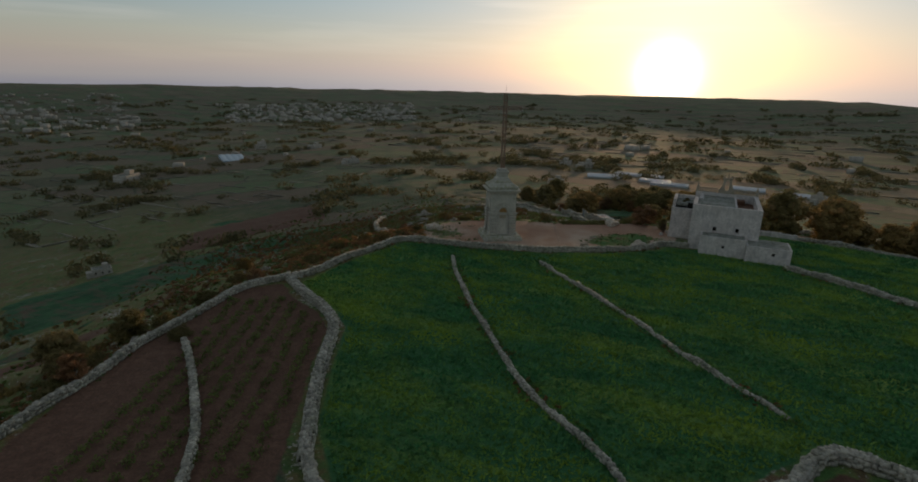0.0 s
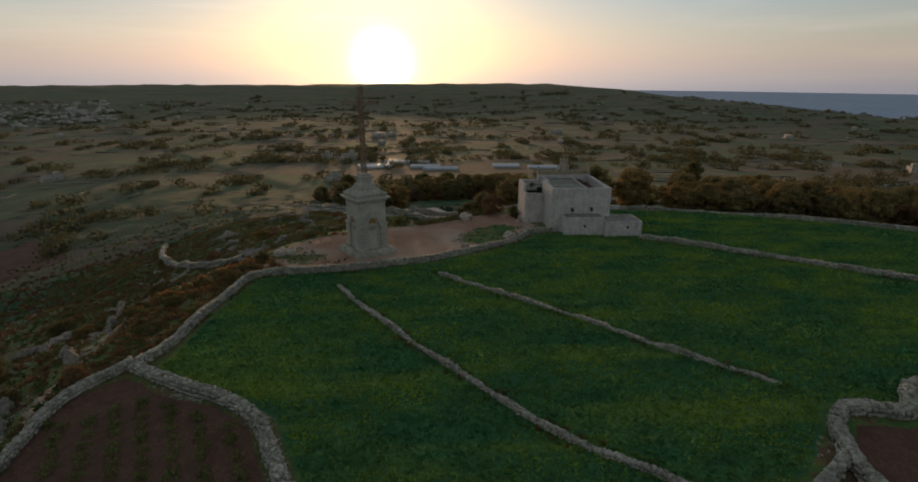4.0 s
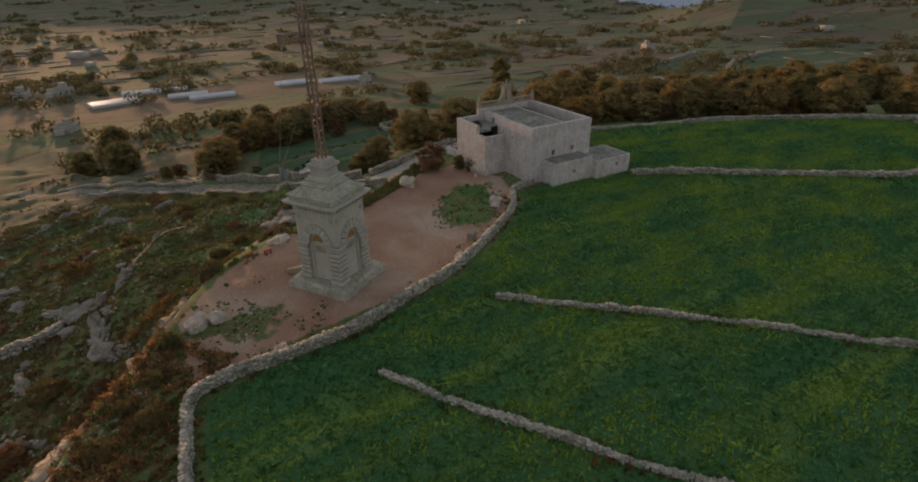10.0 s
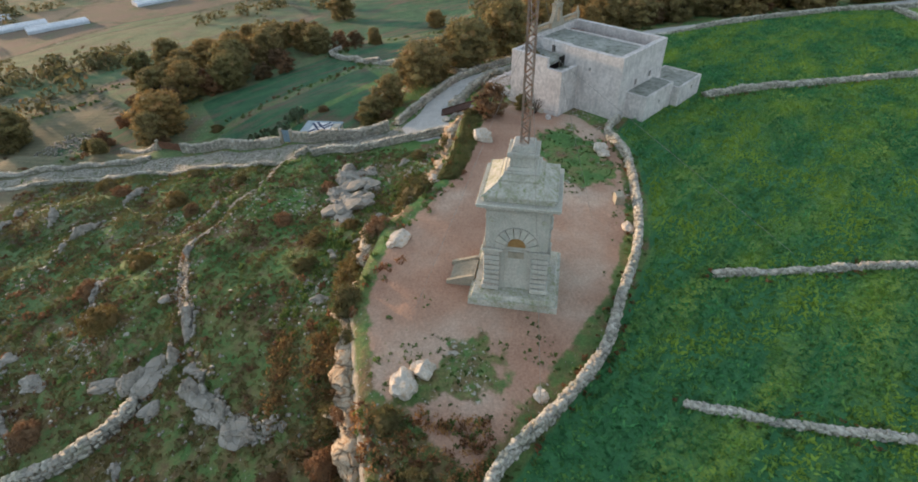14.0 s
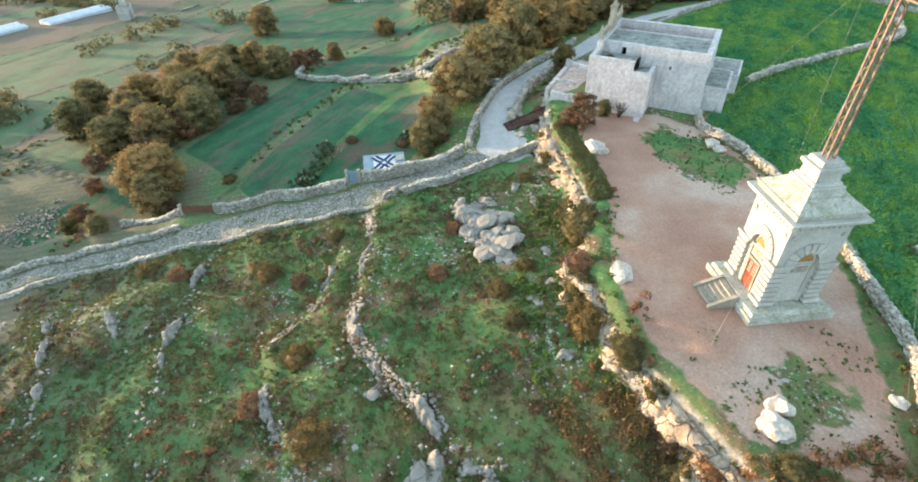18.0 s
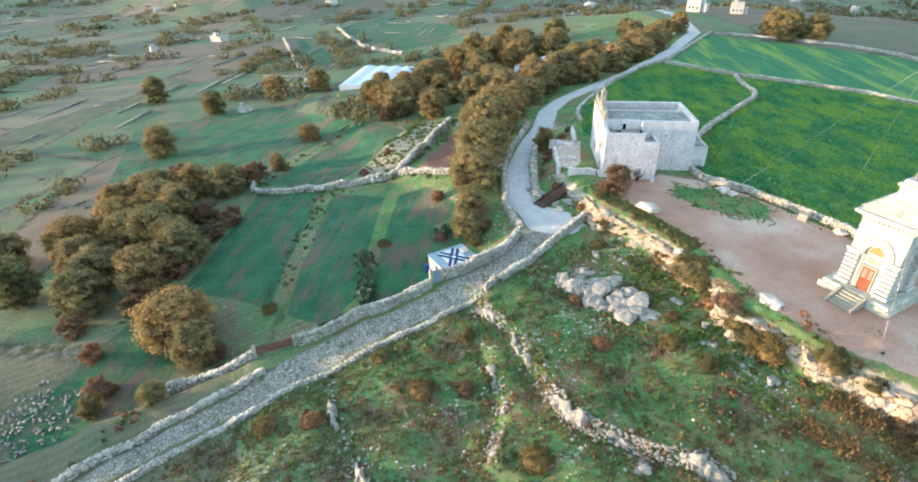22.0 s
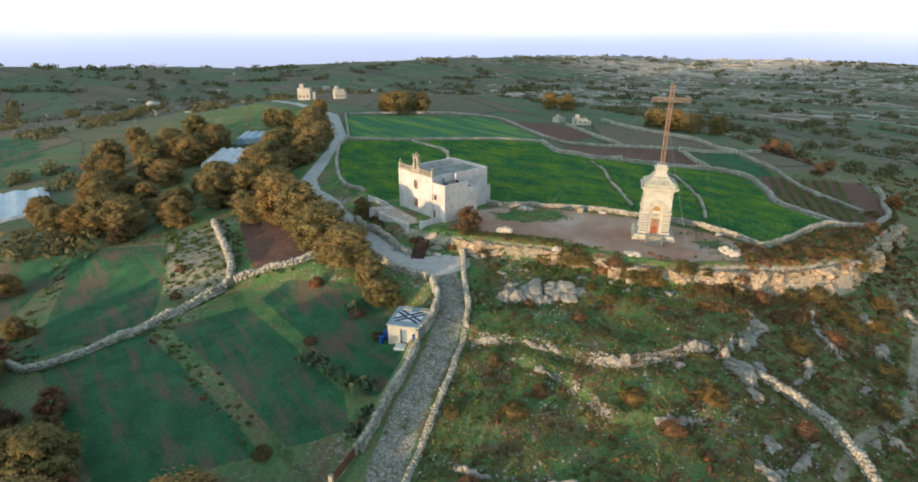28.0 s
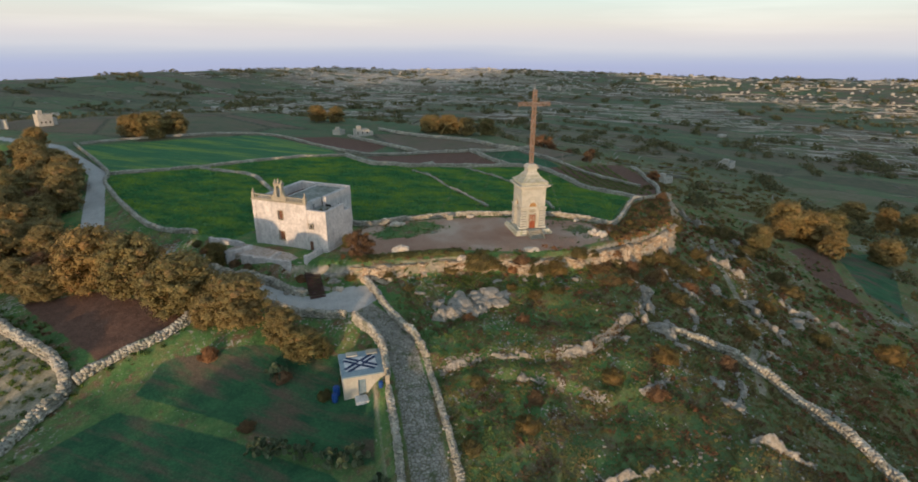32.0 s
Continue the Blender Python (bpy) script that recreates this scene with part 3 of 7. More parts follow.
    col = mix_node(nt, 0.5, col, ramp_node(nt, blade.outputs[0], [(0.34, (0.55, 0.57, 0.55)), (0.5, (1.0, 1.0, 1.0)), (0.66, (1.7, 1.6, 1.45))]), "MULTIPLY")
    dirt = ramp_node(nt, n1.outputs[0], [(0.3, (0.32, 0.17, 0.115)), (0.5, (0.43, 0.265, 0.185)), (0.66, (0.52, 0.39, 0.3))])
    dirt = mix_node(nt, 0.4, dirt, ramp_node(nt, blade.outputs[0], [(0.3, (0.62, 0.6, 0.58)), (0.5, (1.0, 1.0, 1.0)), (0.7, (1.35, 1.35, 1.35))]), "MULTIPLY")
    col = mix_node(nt, cut(soft(attr("dirt"), 0.9), 0.45, 0.62), col, dirt)
    pave = ramp_node(nt, n3.outputs[0], [(0.3, (0.19, 0.18, 0.155)), (0.7, (0.38, 0.36, 0.32))])
    cobble = noise_node(nt, co, 2.6, kind="cell")
    gap = noise_node(nt, co, 2.6, kind="edge")
    tone = nt.nodes.new("ShaderNodeSeparateColor")
    nt.links.new(cobble.outputs["Color"], tone.inputs[0])
    pave = mix_node(nt, 1.0, pave, ramp_node(nt, tone.outputs[0], [(0.0, (0.85, 0.85, 0.85)), (1.0, (1.3, 1.3, 1.28))]), "MULTIPLY")
    pave = mix_node(nt, cut(gap.outputs["Distance"], 0.09, 0.03), pave, (0.13, 0.125, 0.08))
    pave = mix_node(nt, cut(n2.outputs[0], 0.54, 0.68), pave, (0.08, 0.105, 0.04))
    col = mix_node(nt, cut(soft(attr("lane"), 0.35), 0.45, 0.6), col, pave)
    conc = ramp_node(nt, n2.outputs[0], [(0.3, (0.42, 0.41, 0.39)), (0.7, (0.54, 0.53, 0.5))])
    col = mix_node(nt, cut(soft(attr("conc"), 0.2), 0.45, 0.55), col, conc)
    col = mix_node(nt, 0.5, col, ramp_node(nt, n3.outputs[0], [(0.25, (0.45, 0.45, 0.45)), (0.75, (1.4, 1.4, 1.4))]), "MULTIPLY")
    nt.links.new(col, b.inputs["Base Color"])
    bump_to(nt, b, math_node(nt, "ADD", n2.outputs[0], math_node(nt, "MULTIPLY", n3.outputs[0], 0.4)), 0.7, 0.25)
    return m


def build_ground():
    xs, ys = spread((-75, 125), 4700, 0.8, 1.07), spread((-95, 92), 4700, 0.8, 1.07)
    X, Y = np.meshgrid(xs, ys)
    Z = height(X, Y)
    nx, ny = len(xs), len(ys)
    me = bpy.data.meshes.new("ground")
    idx = np.arange(nx * ny).reshape(ny, nx)
    quads = np.stack([idx[:-1, :-1], idx[:-1, 1:], idx[1:, 1:], idx[1:, :-1]], -1).reshape(-1, 4)
    me.vertices.add(nx * ny)
    me.vertices.foreach_set("co", np.stack([X, Y, Z], -1).ravel())
    me.loops.add(quads.size)
    me.loops.foreach_set("vertex_index", quads.ravel())
    me.polygons.add(len(quads))
    me.polygons.foreach_set("loop_start", np.arange(0, quads.size, 4))
    me.polygons.foreach_set("use_smooth", np.ones(len(quads), bool))
    me.update(calc_edges=True)

    def put(name, v):
        me.attributes.new(name, "FLOAT", "POINT").data.foreach_set("value", np.clip(v, 0, 1).astype(np.float32).ravel())

    def area(*outlines):
        d = np.min([signed(X, Y, o) for o in outlines], axis=0)
        return 0.5 - d / 1.6

    d_top = signed(X, Y, TOP)
    put("crop", area(CROP, GREEN_S))
    put("soil", area(PLOUGH, BROWN, BROWN_B, STONY, WEST_BROWN, RED_W))
    put("sown", area(*SOWN, *GREEN_V))
    put("dry", np.maximum(area(DRY), 0.5 + (0.5 - line_distance(X, Y, FOOTPATH)) / 1.0))
    weedy = 0.75 * area(*WEEDY) + 0.4 * waves(X, Y, 3.1, 23) + 0.4 * waves(X, Y, 1.3, 28)
    put("dirt", np.minimum(area(DIRT), 1.0 - weedy))
    put("lane", 0.5 + (1.75 - 0.7 * smooth(47, 58, Y) - line_distance(X, Y, LANE)) / 1.2)
    put("conc", np.maximum(0.5 + (1.85 - line_distance(X, Y, ROAD)) / 1.0, area(CONCRETE)))
    out = smooth(16, 60, d_top) * smooth(-35, 10, X + 0.5 * Y) + smooth(140, 320, np.hypot(X, Y)) + smooth(-60, -64, Y) * smooth(1, -1, d_top)
    put("farm", out)
    bearing = np.degrees(np.arctan2(X, Y)) % 360
    put("quarry", smooth(172, 178, bearing) * smooth(204, 194, bearing) * smooth(1080, 1180, np.hypot(X, Y)))
    me.materials.append(ground_material())
    return tagged(new("ground", me), "rolling farmland and garrigue hilltop of grass, soil and limestone", "ground", kind="structure")


build_ground()

water = bpy.data.meshes.new("water")
coast = [(4950 * math.sin(a), 4950 * math.cos(a), -86) for a in np.radians(np.linspace(38, 97.6, 60))]
water.from_pydata([(0, 0, -86)] + coast, [], [tuple(range(60, -1, -1))])
SEA = surface("sea", (0.32, 0.44, 0.6), (0.37, 0.48, 0.64), 0.004, 0.05, 0.6, 0.1, 0.5)
SEA.node_tree.nodes["Principled BSDF"].inputs["Specular IOR Level"].default_value = 0.12
water.materials.append(SEA)
tagged(new("water", water), "calm grey-blue open sea below the coast", "sea", kind="structure")


# ---- dry-stone walls ----
def stones_mesh(places, sizes, turns, rng):
    """Many rough blocks in one mesh: centre, half sizes and turn of each."""
    n = len(places)
    unit = np.array([(x, y, z) for z in (-1, 1) for x, y in ((-1, -1), (1, -1), (1, 1), (-1, 1))], float)
    v = unit[None] * sizes[:, None] * rng.uniform(0.72, 1.15, (n, 8, 3))
    c, s = np.cos(turns)[:, None], np.sin(turns)[:, None]
    w = np.stack([v[..., 0] * c - v[..., 1] * s, v[..., 0] * s + v[..., 1] * c, v[..., 2]], -1) + places[:, None]
    quad = np.array([(3, 2, 1, 0), (4, 5, 6, 7), (0, 1, 5, 4), (1, 2, 6, 5), (2, 3, 7, 6), (3, 0, 4, 7)])
    return w.reshape(-1, 3), (quad[None] + 8 * np.arange(n)[:, None, None]).reshape(-1, 4)


def along(pts, step):
    """Places and headings every step along a polyline whose corners are eased."""
    p = np.array(pts, float)
    for _ in range(2):
        q = [p[0]]
        for a, b in zip(p[:-1], p[1:]):
            q += [0.75 * a + 0.25 * b, 0.25 * a + 0.75 * b]
        p = np.array(q + [p[-1]])
    seg = np.r_[0, np.cumsum(np.hypot(*np.diff(p, axis=0).T))]
    s = np.arange(0, seg[-1], step)
    x, y = np.interp(s, seg, p[:, 0]), np.interp(s, seg, p[:, 1])
    ahead = np.arctan2(np.gradient(y), np.gradient(x)) if len(x) > 2 else np.zeros(len(x))
    return x, y, ahead


def rubble_wall(pts, tall, thick, label, seed, stone=0.2, ragged=0.15):
    rng = np.random.RandomState(seed)
    x, y, a = along(pts, 0.5)
    rise = tall * (1 + ragged * waves(x, y, 7, seed) + 0.5 * ragged * waves(x, y, 2.3, seed + 1))
    z = height(x, y)
    nxv, nyv = -np.sin(a), np.cos(a)
    rows = []
    for side, up in ((-1.15, -0.5), (-0.8, 0.93), (0.8, 0.93), (1.15, -0.5)):
        k = 0.5 * thick * side * 0.86
        rows.append(np.stack([x + nxv * k, y + nyv * k, z + (rise * up if up > 0 else up)], -1))
    v = np.stack(rows, 1).reshape(-1, 3)
    n = len(x)
    f = [(4 * i + j, 4 * i + 4 + j, 4 * i + 5 + j, 4 * i + 1 + j) for i in range(n - 1) for j in range(3)]
    f += [(0, 1, 2, 3), (4 * n - 1, 4 * n - 2, 4 * n - 3, 4 * n - 4)]
    wall = tagged(mesh_part("rubble_wall", v, f, RUBBLE), label, "rubble wall", "dry-stone field walls", "structure")
    places, sizes, turns = [], [], []
    xs, ys, hs = along(pts, stone * 1.75)
    zs, rs = height(xs, ys), np.interp(np.arange(len(xs)) * stone * 1.75, np.arange(n) * 0.5, rise)
    levels = max(2, int(tall / (stone * 1.6)))
    for lv in range(levels + 1):
        top = lv == levels
        for side in ((-0.6, 0, 0.6) if top else (-1, 1)):
            k = 0.5 * thick * side * (1.1 - 0.25 * lv / levels) + rng.normal(0, 0.04, len(xs))
            g = rng.uniform(-0.5, 0.5, len(xs)) * stone
            places.append(np.stack([xs - np.sin(hs) * k + np.cos(hs) * g, ys + np.cos(hs) * k + np.sin(hs) * g, zs + rs * (lv + (0.0 if top else 0.45)) / levels + rng.normal(0, 0.03, len(xs))], -1))
            sizes.append(stone * rng.uniform(0.6, 1.15, (len(xs), 3)) * np.array([1.1, 0.7 if not top else 1.0, 0.75]))
            turns.append(hs + rng.normal(0, 0.25, len(xs)))
    v, f = stones_mesh(np.concatenate(places), np.concatenate(sizes), np.concatenate(turns), rng)
    tagged(mesh_part("stones", v, f, RUBBLE, wall), kind="stuff")
    return wall


rubble_wall([(28.3, -8.2), (27, -7.4), (24.6, -6.8), (22.5, -8), (20, -8.9), (11.5, -9.2), (5.1, -8.9), (-0.4, -7.3), (-6, -6.2), (-10.5, -3.6), (-14, -0.8), (-16, 0.1),
             (-18, -2.1), (-21.3, -6), (-24.5, -10), (-28.1, -14.7), (-30.5, -15.3)], 0.75, 0.42, "pale dry-stone wall between red forecourt and green field", 11, 0.15)
rubble_wall([(-30.8, -15.3), (-28.9, -19.5), (-25.3, -25), (-23.9, -28.9), (-24.7, -36.2), (-24.9, -41.9), (-24.6, -49)], 0.65, 0.85, "broad dry-stone wall beside a ploughed field", 12, 0.16)
rubble_wall([(-30.9, -15.1), (-36.5, -17.4), (-38.9, -22.3), (-43.2, -28.6), (-44.6, -36.2), (-46.7, -41.2), (-48.5, -48.6), (-48.5, -58.6)], 0.65, 0.5, "dry-stone wall along the edge of the hilltop", 13, 0.17)
rubble_wall([(-38.9, -29.8), (-36.6, -35), (-34.1, -42), (-32.4, -48), (-31.8, -62), (-27, -80)], 0.6, 0.42, "short dry-stone wall across red soil", 14, 0.16)
rubble_wall([(-9, -10.5), (-9.5, -16), (-9.3, -24.6), (-8.1, -35.7), (-7.2, -42.8), (-5.5, -47.5), (-4.1, -50.7), (-2.9, -55.5)], 0.27, 0.3, "low tumbled stone wall dividing green fields", 15, 0.13, 0.9)
rubble_wall([(2.9, -14), (4.1, -19.5), (5.6, -25.3), (7.6, -32.7), (8.4, -40), (10.3, -45.3), (12, -50.5)], 0.27, 0.3, "low tumbled stone wall dividing green fields", 16, 0.13, 0.9)
rubble_wall([(5, -60), (7, -57), (11.5, -54.4), (14, -56.3), (15.5, -58.5), (20.6, -56), (26, -70), (27.3, -73)], 0.9, 0.8, "dry-stone wall turning a field corner", 17)
rubble_wall([(36.8, -18.8), (38.5, -22), (41.2, -28), (45, -38), (49, -50.5), (57.5, -55.5), (62.5, -60.3)], 0.55, 0.6, "low dry-stone wall across the green field", 18, 0.18, 0.3)
rubble_wall([(53, -8.6), (57, -11), (62, -15.7), (70, -28.8), (76, -41), (80.3, -50), (81.2, -57), (88, -70), (106, -103)], 0.6, 0.36, "dry-stone wall along the farm road", 19)
rubble_wall([(81, -57), (63, -60.4), (48.6, -67), (27.3, -73)], 0.6, 0.36, "dry-stone wall between hilltop fields", 20)
rubble_wall([(104, -103), (81, -114), (52, -119), (43.5, -111.5), (32, -92), (22.2, -77.3), (19, -77.5), (3.7, -81.2), (-10.4, -81.5)], 0.6, 0.36, "dry-stone wall round brown hilltop fields", 21, 0.25)
rubble_wall([(-24.6, -48.6), (-23.4, -53), (-19.8, -57), (-16, -58), (-9.8, -58), (-2.6, -57), (5, -57.2), (7, -57)], 0.8, 0.6, "dry-stone wall closing the foot of the green field", 37)
rubble_wall([(-16, -58.4), (-13.7, -66.6), (-11.7, -78), (-11, -81)], 0.8, 0.6, "dry-stone wall between brown and green plots", 22)
rubble_wall([(-11, -81.8), (-15, -79), (-26, -80.8), (-33, -84.7)], 0.8, 0.6, "dry-stone wall at the hilltop's edge", 23)
rubble_wall([(12.5, -132), (3.7, -116), (-10.5, -105), (-17, -99), (-21, -88), (-26, -81.4)], 0.9, 0.7, "dry-stone wall bounding the southern plots", 38, 0.25)
rubble_wall([(24.7, -117), (14, -97), (6.3, -85), (5, -82)], 0.8, 0.6, "dry-stone wall between southern plots", 39, 0.25)
rubble_wall([(27.5, 10.6), (26.2, 15), (24.8, 19.3), (22.9, 24), (22.1, 28.5)], 0.75, 0.5, "pale dry-stone wall curving beside the lane", 24, 0.16)
rubble_wall([(22.1, 28.5), (21.8, 36), (21.8, 43), (21.9, 49), (21.0, 55), (20, 61), (17.4, 72)], 0.22, 0.5, "low broken stone edge of the cobbled lane", 41, 0.13, 1.0)
rubble_wall([(29.6, 19.2), (27.6, 22.3), (26.7, 26), (26.8, 30.8)], 1.2, 0.45, "dry-stone wall beside the cobbled lane", 25, 0.16)
rubble_wall([(26.9, 32.7), (26.8, 37.5), (27.0, 43), (27.2, 47.6)], 1.1, 0.45, "dry-stone wall beside the cobbled lane", 26, 0.16)
rubble_wall([(25.3, 51.6), (24.9, 55), (24.2, 59), (22.9, 64), (22.3, 70.4), (19, 82)], 0.4, 0.5, "low broken rubble kerb between lane and grass", 42, 0.17, 0.5)
rubble_wall([(28.0, 52.2), (29.3, 57), (30.2, 60.5)], 1.1, 0.5, "dry-stone wall ending past the field gate", 27)
rubble_wall([(-11, 26), (-14, 27.5), (-17.2, 31), (-18.9, 36), (-20, 41), (-20.5, 46), (-20.3, 52), (-18, 62)], 0.8, 0.7, "dry-stone wall going down the western slope", 30, 0.22, 0.3)
rubble_wall([(313, -7), (252, 1.7), (197, 9.9), (195, 3.7)], 0.8, 0.9, "cream stone bank below a raised field", 46, 0.42, 0.6)
rubble_wall([(338, -46), (254, -29), (215, -25), (189, -30)], 0.8, 0.9, "cream stone bank below a raised field", 47, 0.42, 0.6)
rubble_wall([(30.8, 18.2), (36, 17), (41, 14.4), (47, 10.7), (54.6, 3.9), (60.8, -3)], 0.8, 0.5, "dry-stone wall on the valley side of the road", 33)
rubble_wall([(78, 4.5), (67.5, 14.6), (59.3, 22.9), (61.8, 27.4), (64.3, 34.1), (67.4, 38.3)], 0.8, 0.8, "tumbled stone bank between a dry strip and fields", 34, 0.24, 0.5)
rubble_wall([(59.3, 22.9), (56.7, 21), (50.8, 18.9), (47.7, 14.1), (45.5, 12.4)], 0.8, 0.7, "tumbled stone wall beside a brown field", 35, 0.22, 0.4)
rubble_wall([(77, 44.5), (72, 45.5), (65, 34.6)], 0.7, 0.5, "dry-stone wall between valley fields", 32, 0.22, 0.3)


# ---- the monument ----
def turned(name, mesh, k, parent, label=""):
    """The same piece on another side of the tower."""
    ob = new(name, mesh)
    ob.matrix_basis = pose(0, 0, 0, 0, 0, 90 * k)
    ob.parent = parent
    return tagged(ob, label)


def wedge(bm, r0, r1, a0, a1, cx, cz, y0, y1):
    pts = [(cx + r * math.cos(a), cz + r * math.sin(a)) for r, a in ((r0, a0), (r1, a0), (r1, (a0 + a1) / 2), (r1, a1), (r0, a1), (r0, (a0 + a1) / 2))]
    prism(bm, pts, y0, y1)


def rod(bm, a, b, r, sides=6):
    a, b = Vector(a), Vector(b)
    q = (b - a).to_track_quat("Z", "Y")
    rings = [[bm.verts.new(p + q @ Vector((r * math.cos(2 * math.pi * k / sides), r * math.sin(2 * math.pi * k / sides), 0))) for k in range(sides)] for p in (a, b)]
    for k in range(sides):
        bm.faces.new((rings[0][k], rings[0][(k + 1) % sides], rings[1][(k + 1) % sides], rings[1][k]))
    bm.faces.new(rings[0][::-1]), bm.faces.new(rings[1])


OCHRE = surface("ochre_board", (0.3, 0.17, 0.06), (0.42, 0.25, 0.1), 1.2, 10.0, 0.7, 0.15, 0.005)
IRON_GREY = surface("weathered_iron", (0.2, 0.15, 0.12), (0.34, 0.26, 0.2), 1.2, 10.0, 0.6, 0.15, 0.004, (0.3, 0.13, 0.06))
WIRE = surface("wire_rope", (0.3, 0.28, 0.25), (0.4, 0.38, 0.34), 2.0, 20.0, 0.5, 0.1, 0.002, metal=0.4)


def monument():
    top = thing("cross_monument", pose(0, 0.1, 0), "pale limestone tower monument with rusticated corners and an iron lattice cross", "monument")
    bm = boxes((-3.05, 3.05, -3.05, 3.05, -0.5, 0.5))
    box(bm, -2.85, 2.85, -2.85, 2.85, 0.5, 0.78, 0.08)
    part("plinth", bm, MOSSY, top, "mossy stepped stone plinth")
    part("body", boxes((-2.03, 2.03, -2.03, 2.03, 0.7, 7.5)), ASHLAR, top)
    # rusticated corner piers, one block a course
    shapes = []
    for n in range(8):
        z = 0.78 + n * 0.425
        b0 = bmesh.new()
        w = 2.46 if n else 2.6
        box(b0, 1.2, w, 1.2, w, z + 0.045, z + 0.39, 0, 0.05)
        shapes.append(part("corner_block", b0, ASHLAR, top))
    for k in (1, 2, 3):
        for ob in shapes:
            turned("corner_block", ob.data, k, top)
    for k in range(4):
        wide = 2.3 if k % 2 == 0 else 2.04
        bm = bmesh.new()
        arc = [(1.6 * math.cos(math.pi * i / 14), 4.38 + 1.6 * math.sin(math.pi * i / 14)) for i in range(14, -1, -1)]
        prism(bm, [(-wide, 4.38)] + arc + [(wide, 4.38), (wide, 7.5), (-wide, 7.5)], 2.0, 2.3)
        ob = part("spandrel_wall", bm, ASHLAR, top)
        ob.matrix_basis = pose(0, 0, 0, 0, 0, 90 * k)
    first = {}
    for k in range(4):
        for n in range(9):
            if k == 0:
                bm = bmesh.new()
                wedge(bm, 0.93, 1.72, math.pi * n / 9 + 0.022, math.pi * (n + 1) / 9 - 0.022, 0, 4.38, 2.02, 2.46)
                first[n] = part("voussoir", bm, ASHLAR, top)
            else:
                turned("voussoir", first[n].data, k, top)
    imposts = [part("impost", boxes((x, x + 1.6, 2.0, 2.58, 4.16, 4.38), bevel=0.03), ASHLAR, top) for x in (-2.56, 0.96)]
    bm = bmesh.new()
    prism(bm, [(0.9 * math.cos(math.pi * i / 12), 4.38 + 0.9 * math.sin(math.pi * i / 12)) for i in range(13)], 2.0, 2.1)
    tymp = part("tympanum", bm, ASHLAR, top)
    bm = bmesh.new()
    prism(bm, [(0.68 * math.cos(math.pi * i / 12), 4.42 + 0.68 * math.sin(math.pi * i / 12)) for i in range(13)], 2.05, 2.14)
    lun = part("lunette", bm, OCHRE, top, "half-round ochre lunette window")
    bm = boxes((-0.6, 0.6, 2.0, 2.12, 3.45, 3.95), bevel=0.02)
    for r in range(3):
        box(bm, -0.45, 0.45, 2.12, 2.135, 3.56 + r * 0.12, 3.6 + r * 0.12)
    plaque = part("plaque", bm, LIMESTONE, top, "carved stone plaque with worn lines")
    bm = boxes((-1.2, -0.86, 2.0, 2.14, 0.8, 4.15), (0.86, 1.2, 2.0, 2.14, 0.8, 4.15), (-0.86, 0.86, 2.0, 2.1, 4.0, 4.15))
    jamb = part("panel_frame", bm, ASHLAR, top)
    roses = []
    for sx in (-1.9, 1.9):
        bm = bmesh.new()
        rod(bm, (sx, 2.28, 6.6), (sx, 2.38, 6.6), 0.2, 10)
        roses.append(part("rosette", bm, MOSSY, top))
    dentils = [part("dentil", boxes((-2.2 + n * 0.42, -2.02 + n * 0.42, 2.3, 2.42, 7.22, 7.46)), ASHLAR, top) for n in range(11)]
    for k in (1, 2, 3):
        for ob in (*imposts, tymp, lun, plaque, jamb, *roses, *dentils):
            turned(ob.name.split(".")[0], ob.data, k, top)
    for name, half, z0, z1, t in (("cornice", 2.45, 7.48, 7.6, 0), ("cornice", 2.62, 7.6, 7.74, 0), ("cornice", 2.92, 7.74, 7.9, 0), ("cornice", 3.0, 7.9, 8.02, 0.02), ("roof_tier", 2.5, 8.02, 8.36, 0.02), ("roof_tier", 2.66, 8.36, 8.5, 0.03),
                                  ("roof_slope", 2.5, 8.5, 9.02, 0.9), ("roof_tier", 1.62, 9.02, 9.16, 0.03), ("roof_slope", 1.5, 9.16, 9.44, 0.28), ("pedestal_base", 1.3, 9.44, 9.58, 0.03), ("pedestal_base", 1.12, 9.58, 9.8, 0.08), ("pedestal", 0.92, 9.8, 10.45, 0.05),
                                  ("pedestal_cap", 1.0, 10.38, 10.52, 0.02), ("pedestal_cap", 1.12, 10.52, 10.76, 0.03), ("pedestal_cap", 0.85, 10.76, 11.1, 0.1)):
        bm = bmesh.new()
        box(bm, -half, half, -half, half, z0, z1, t, 0.025 if t < 0.2 else 0)
        part(name, bm, MOSSY if name in ("roof_tier", "roof_slope") else ASHLAR, top)
    # door on the sunset side
    bm = boxes((-0.74, -0.58, 2.04, 2.2, 0.8, 3.05), (0.58, 0.74, 2.04, 2.2, 0.8, 3.05), (-0.74, 0.74, 2.04, 2.22, 3.05, 3.25))
    part("door_frame", bm, LIMESTONE, top)
    door = part("door", boxes((-0.57, 0.57, 2.05, 2.11, 0.8, 3.04)), DOOR_WOOD, top, "red-brown double door with glazed tops")
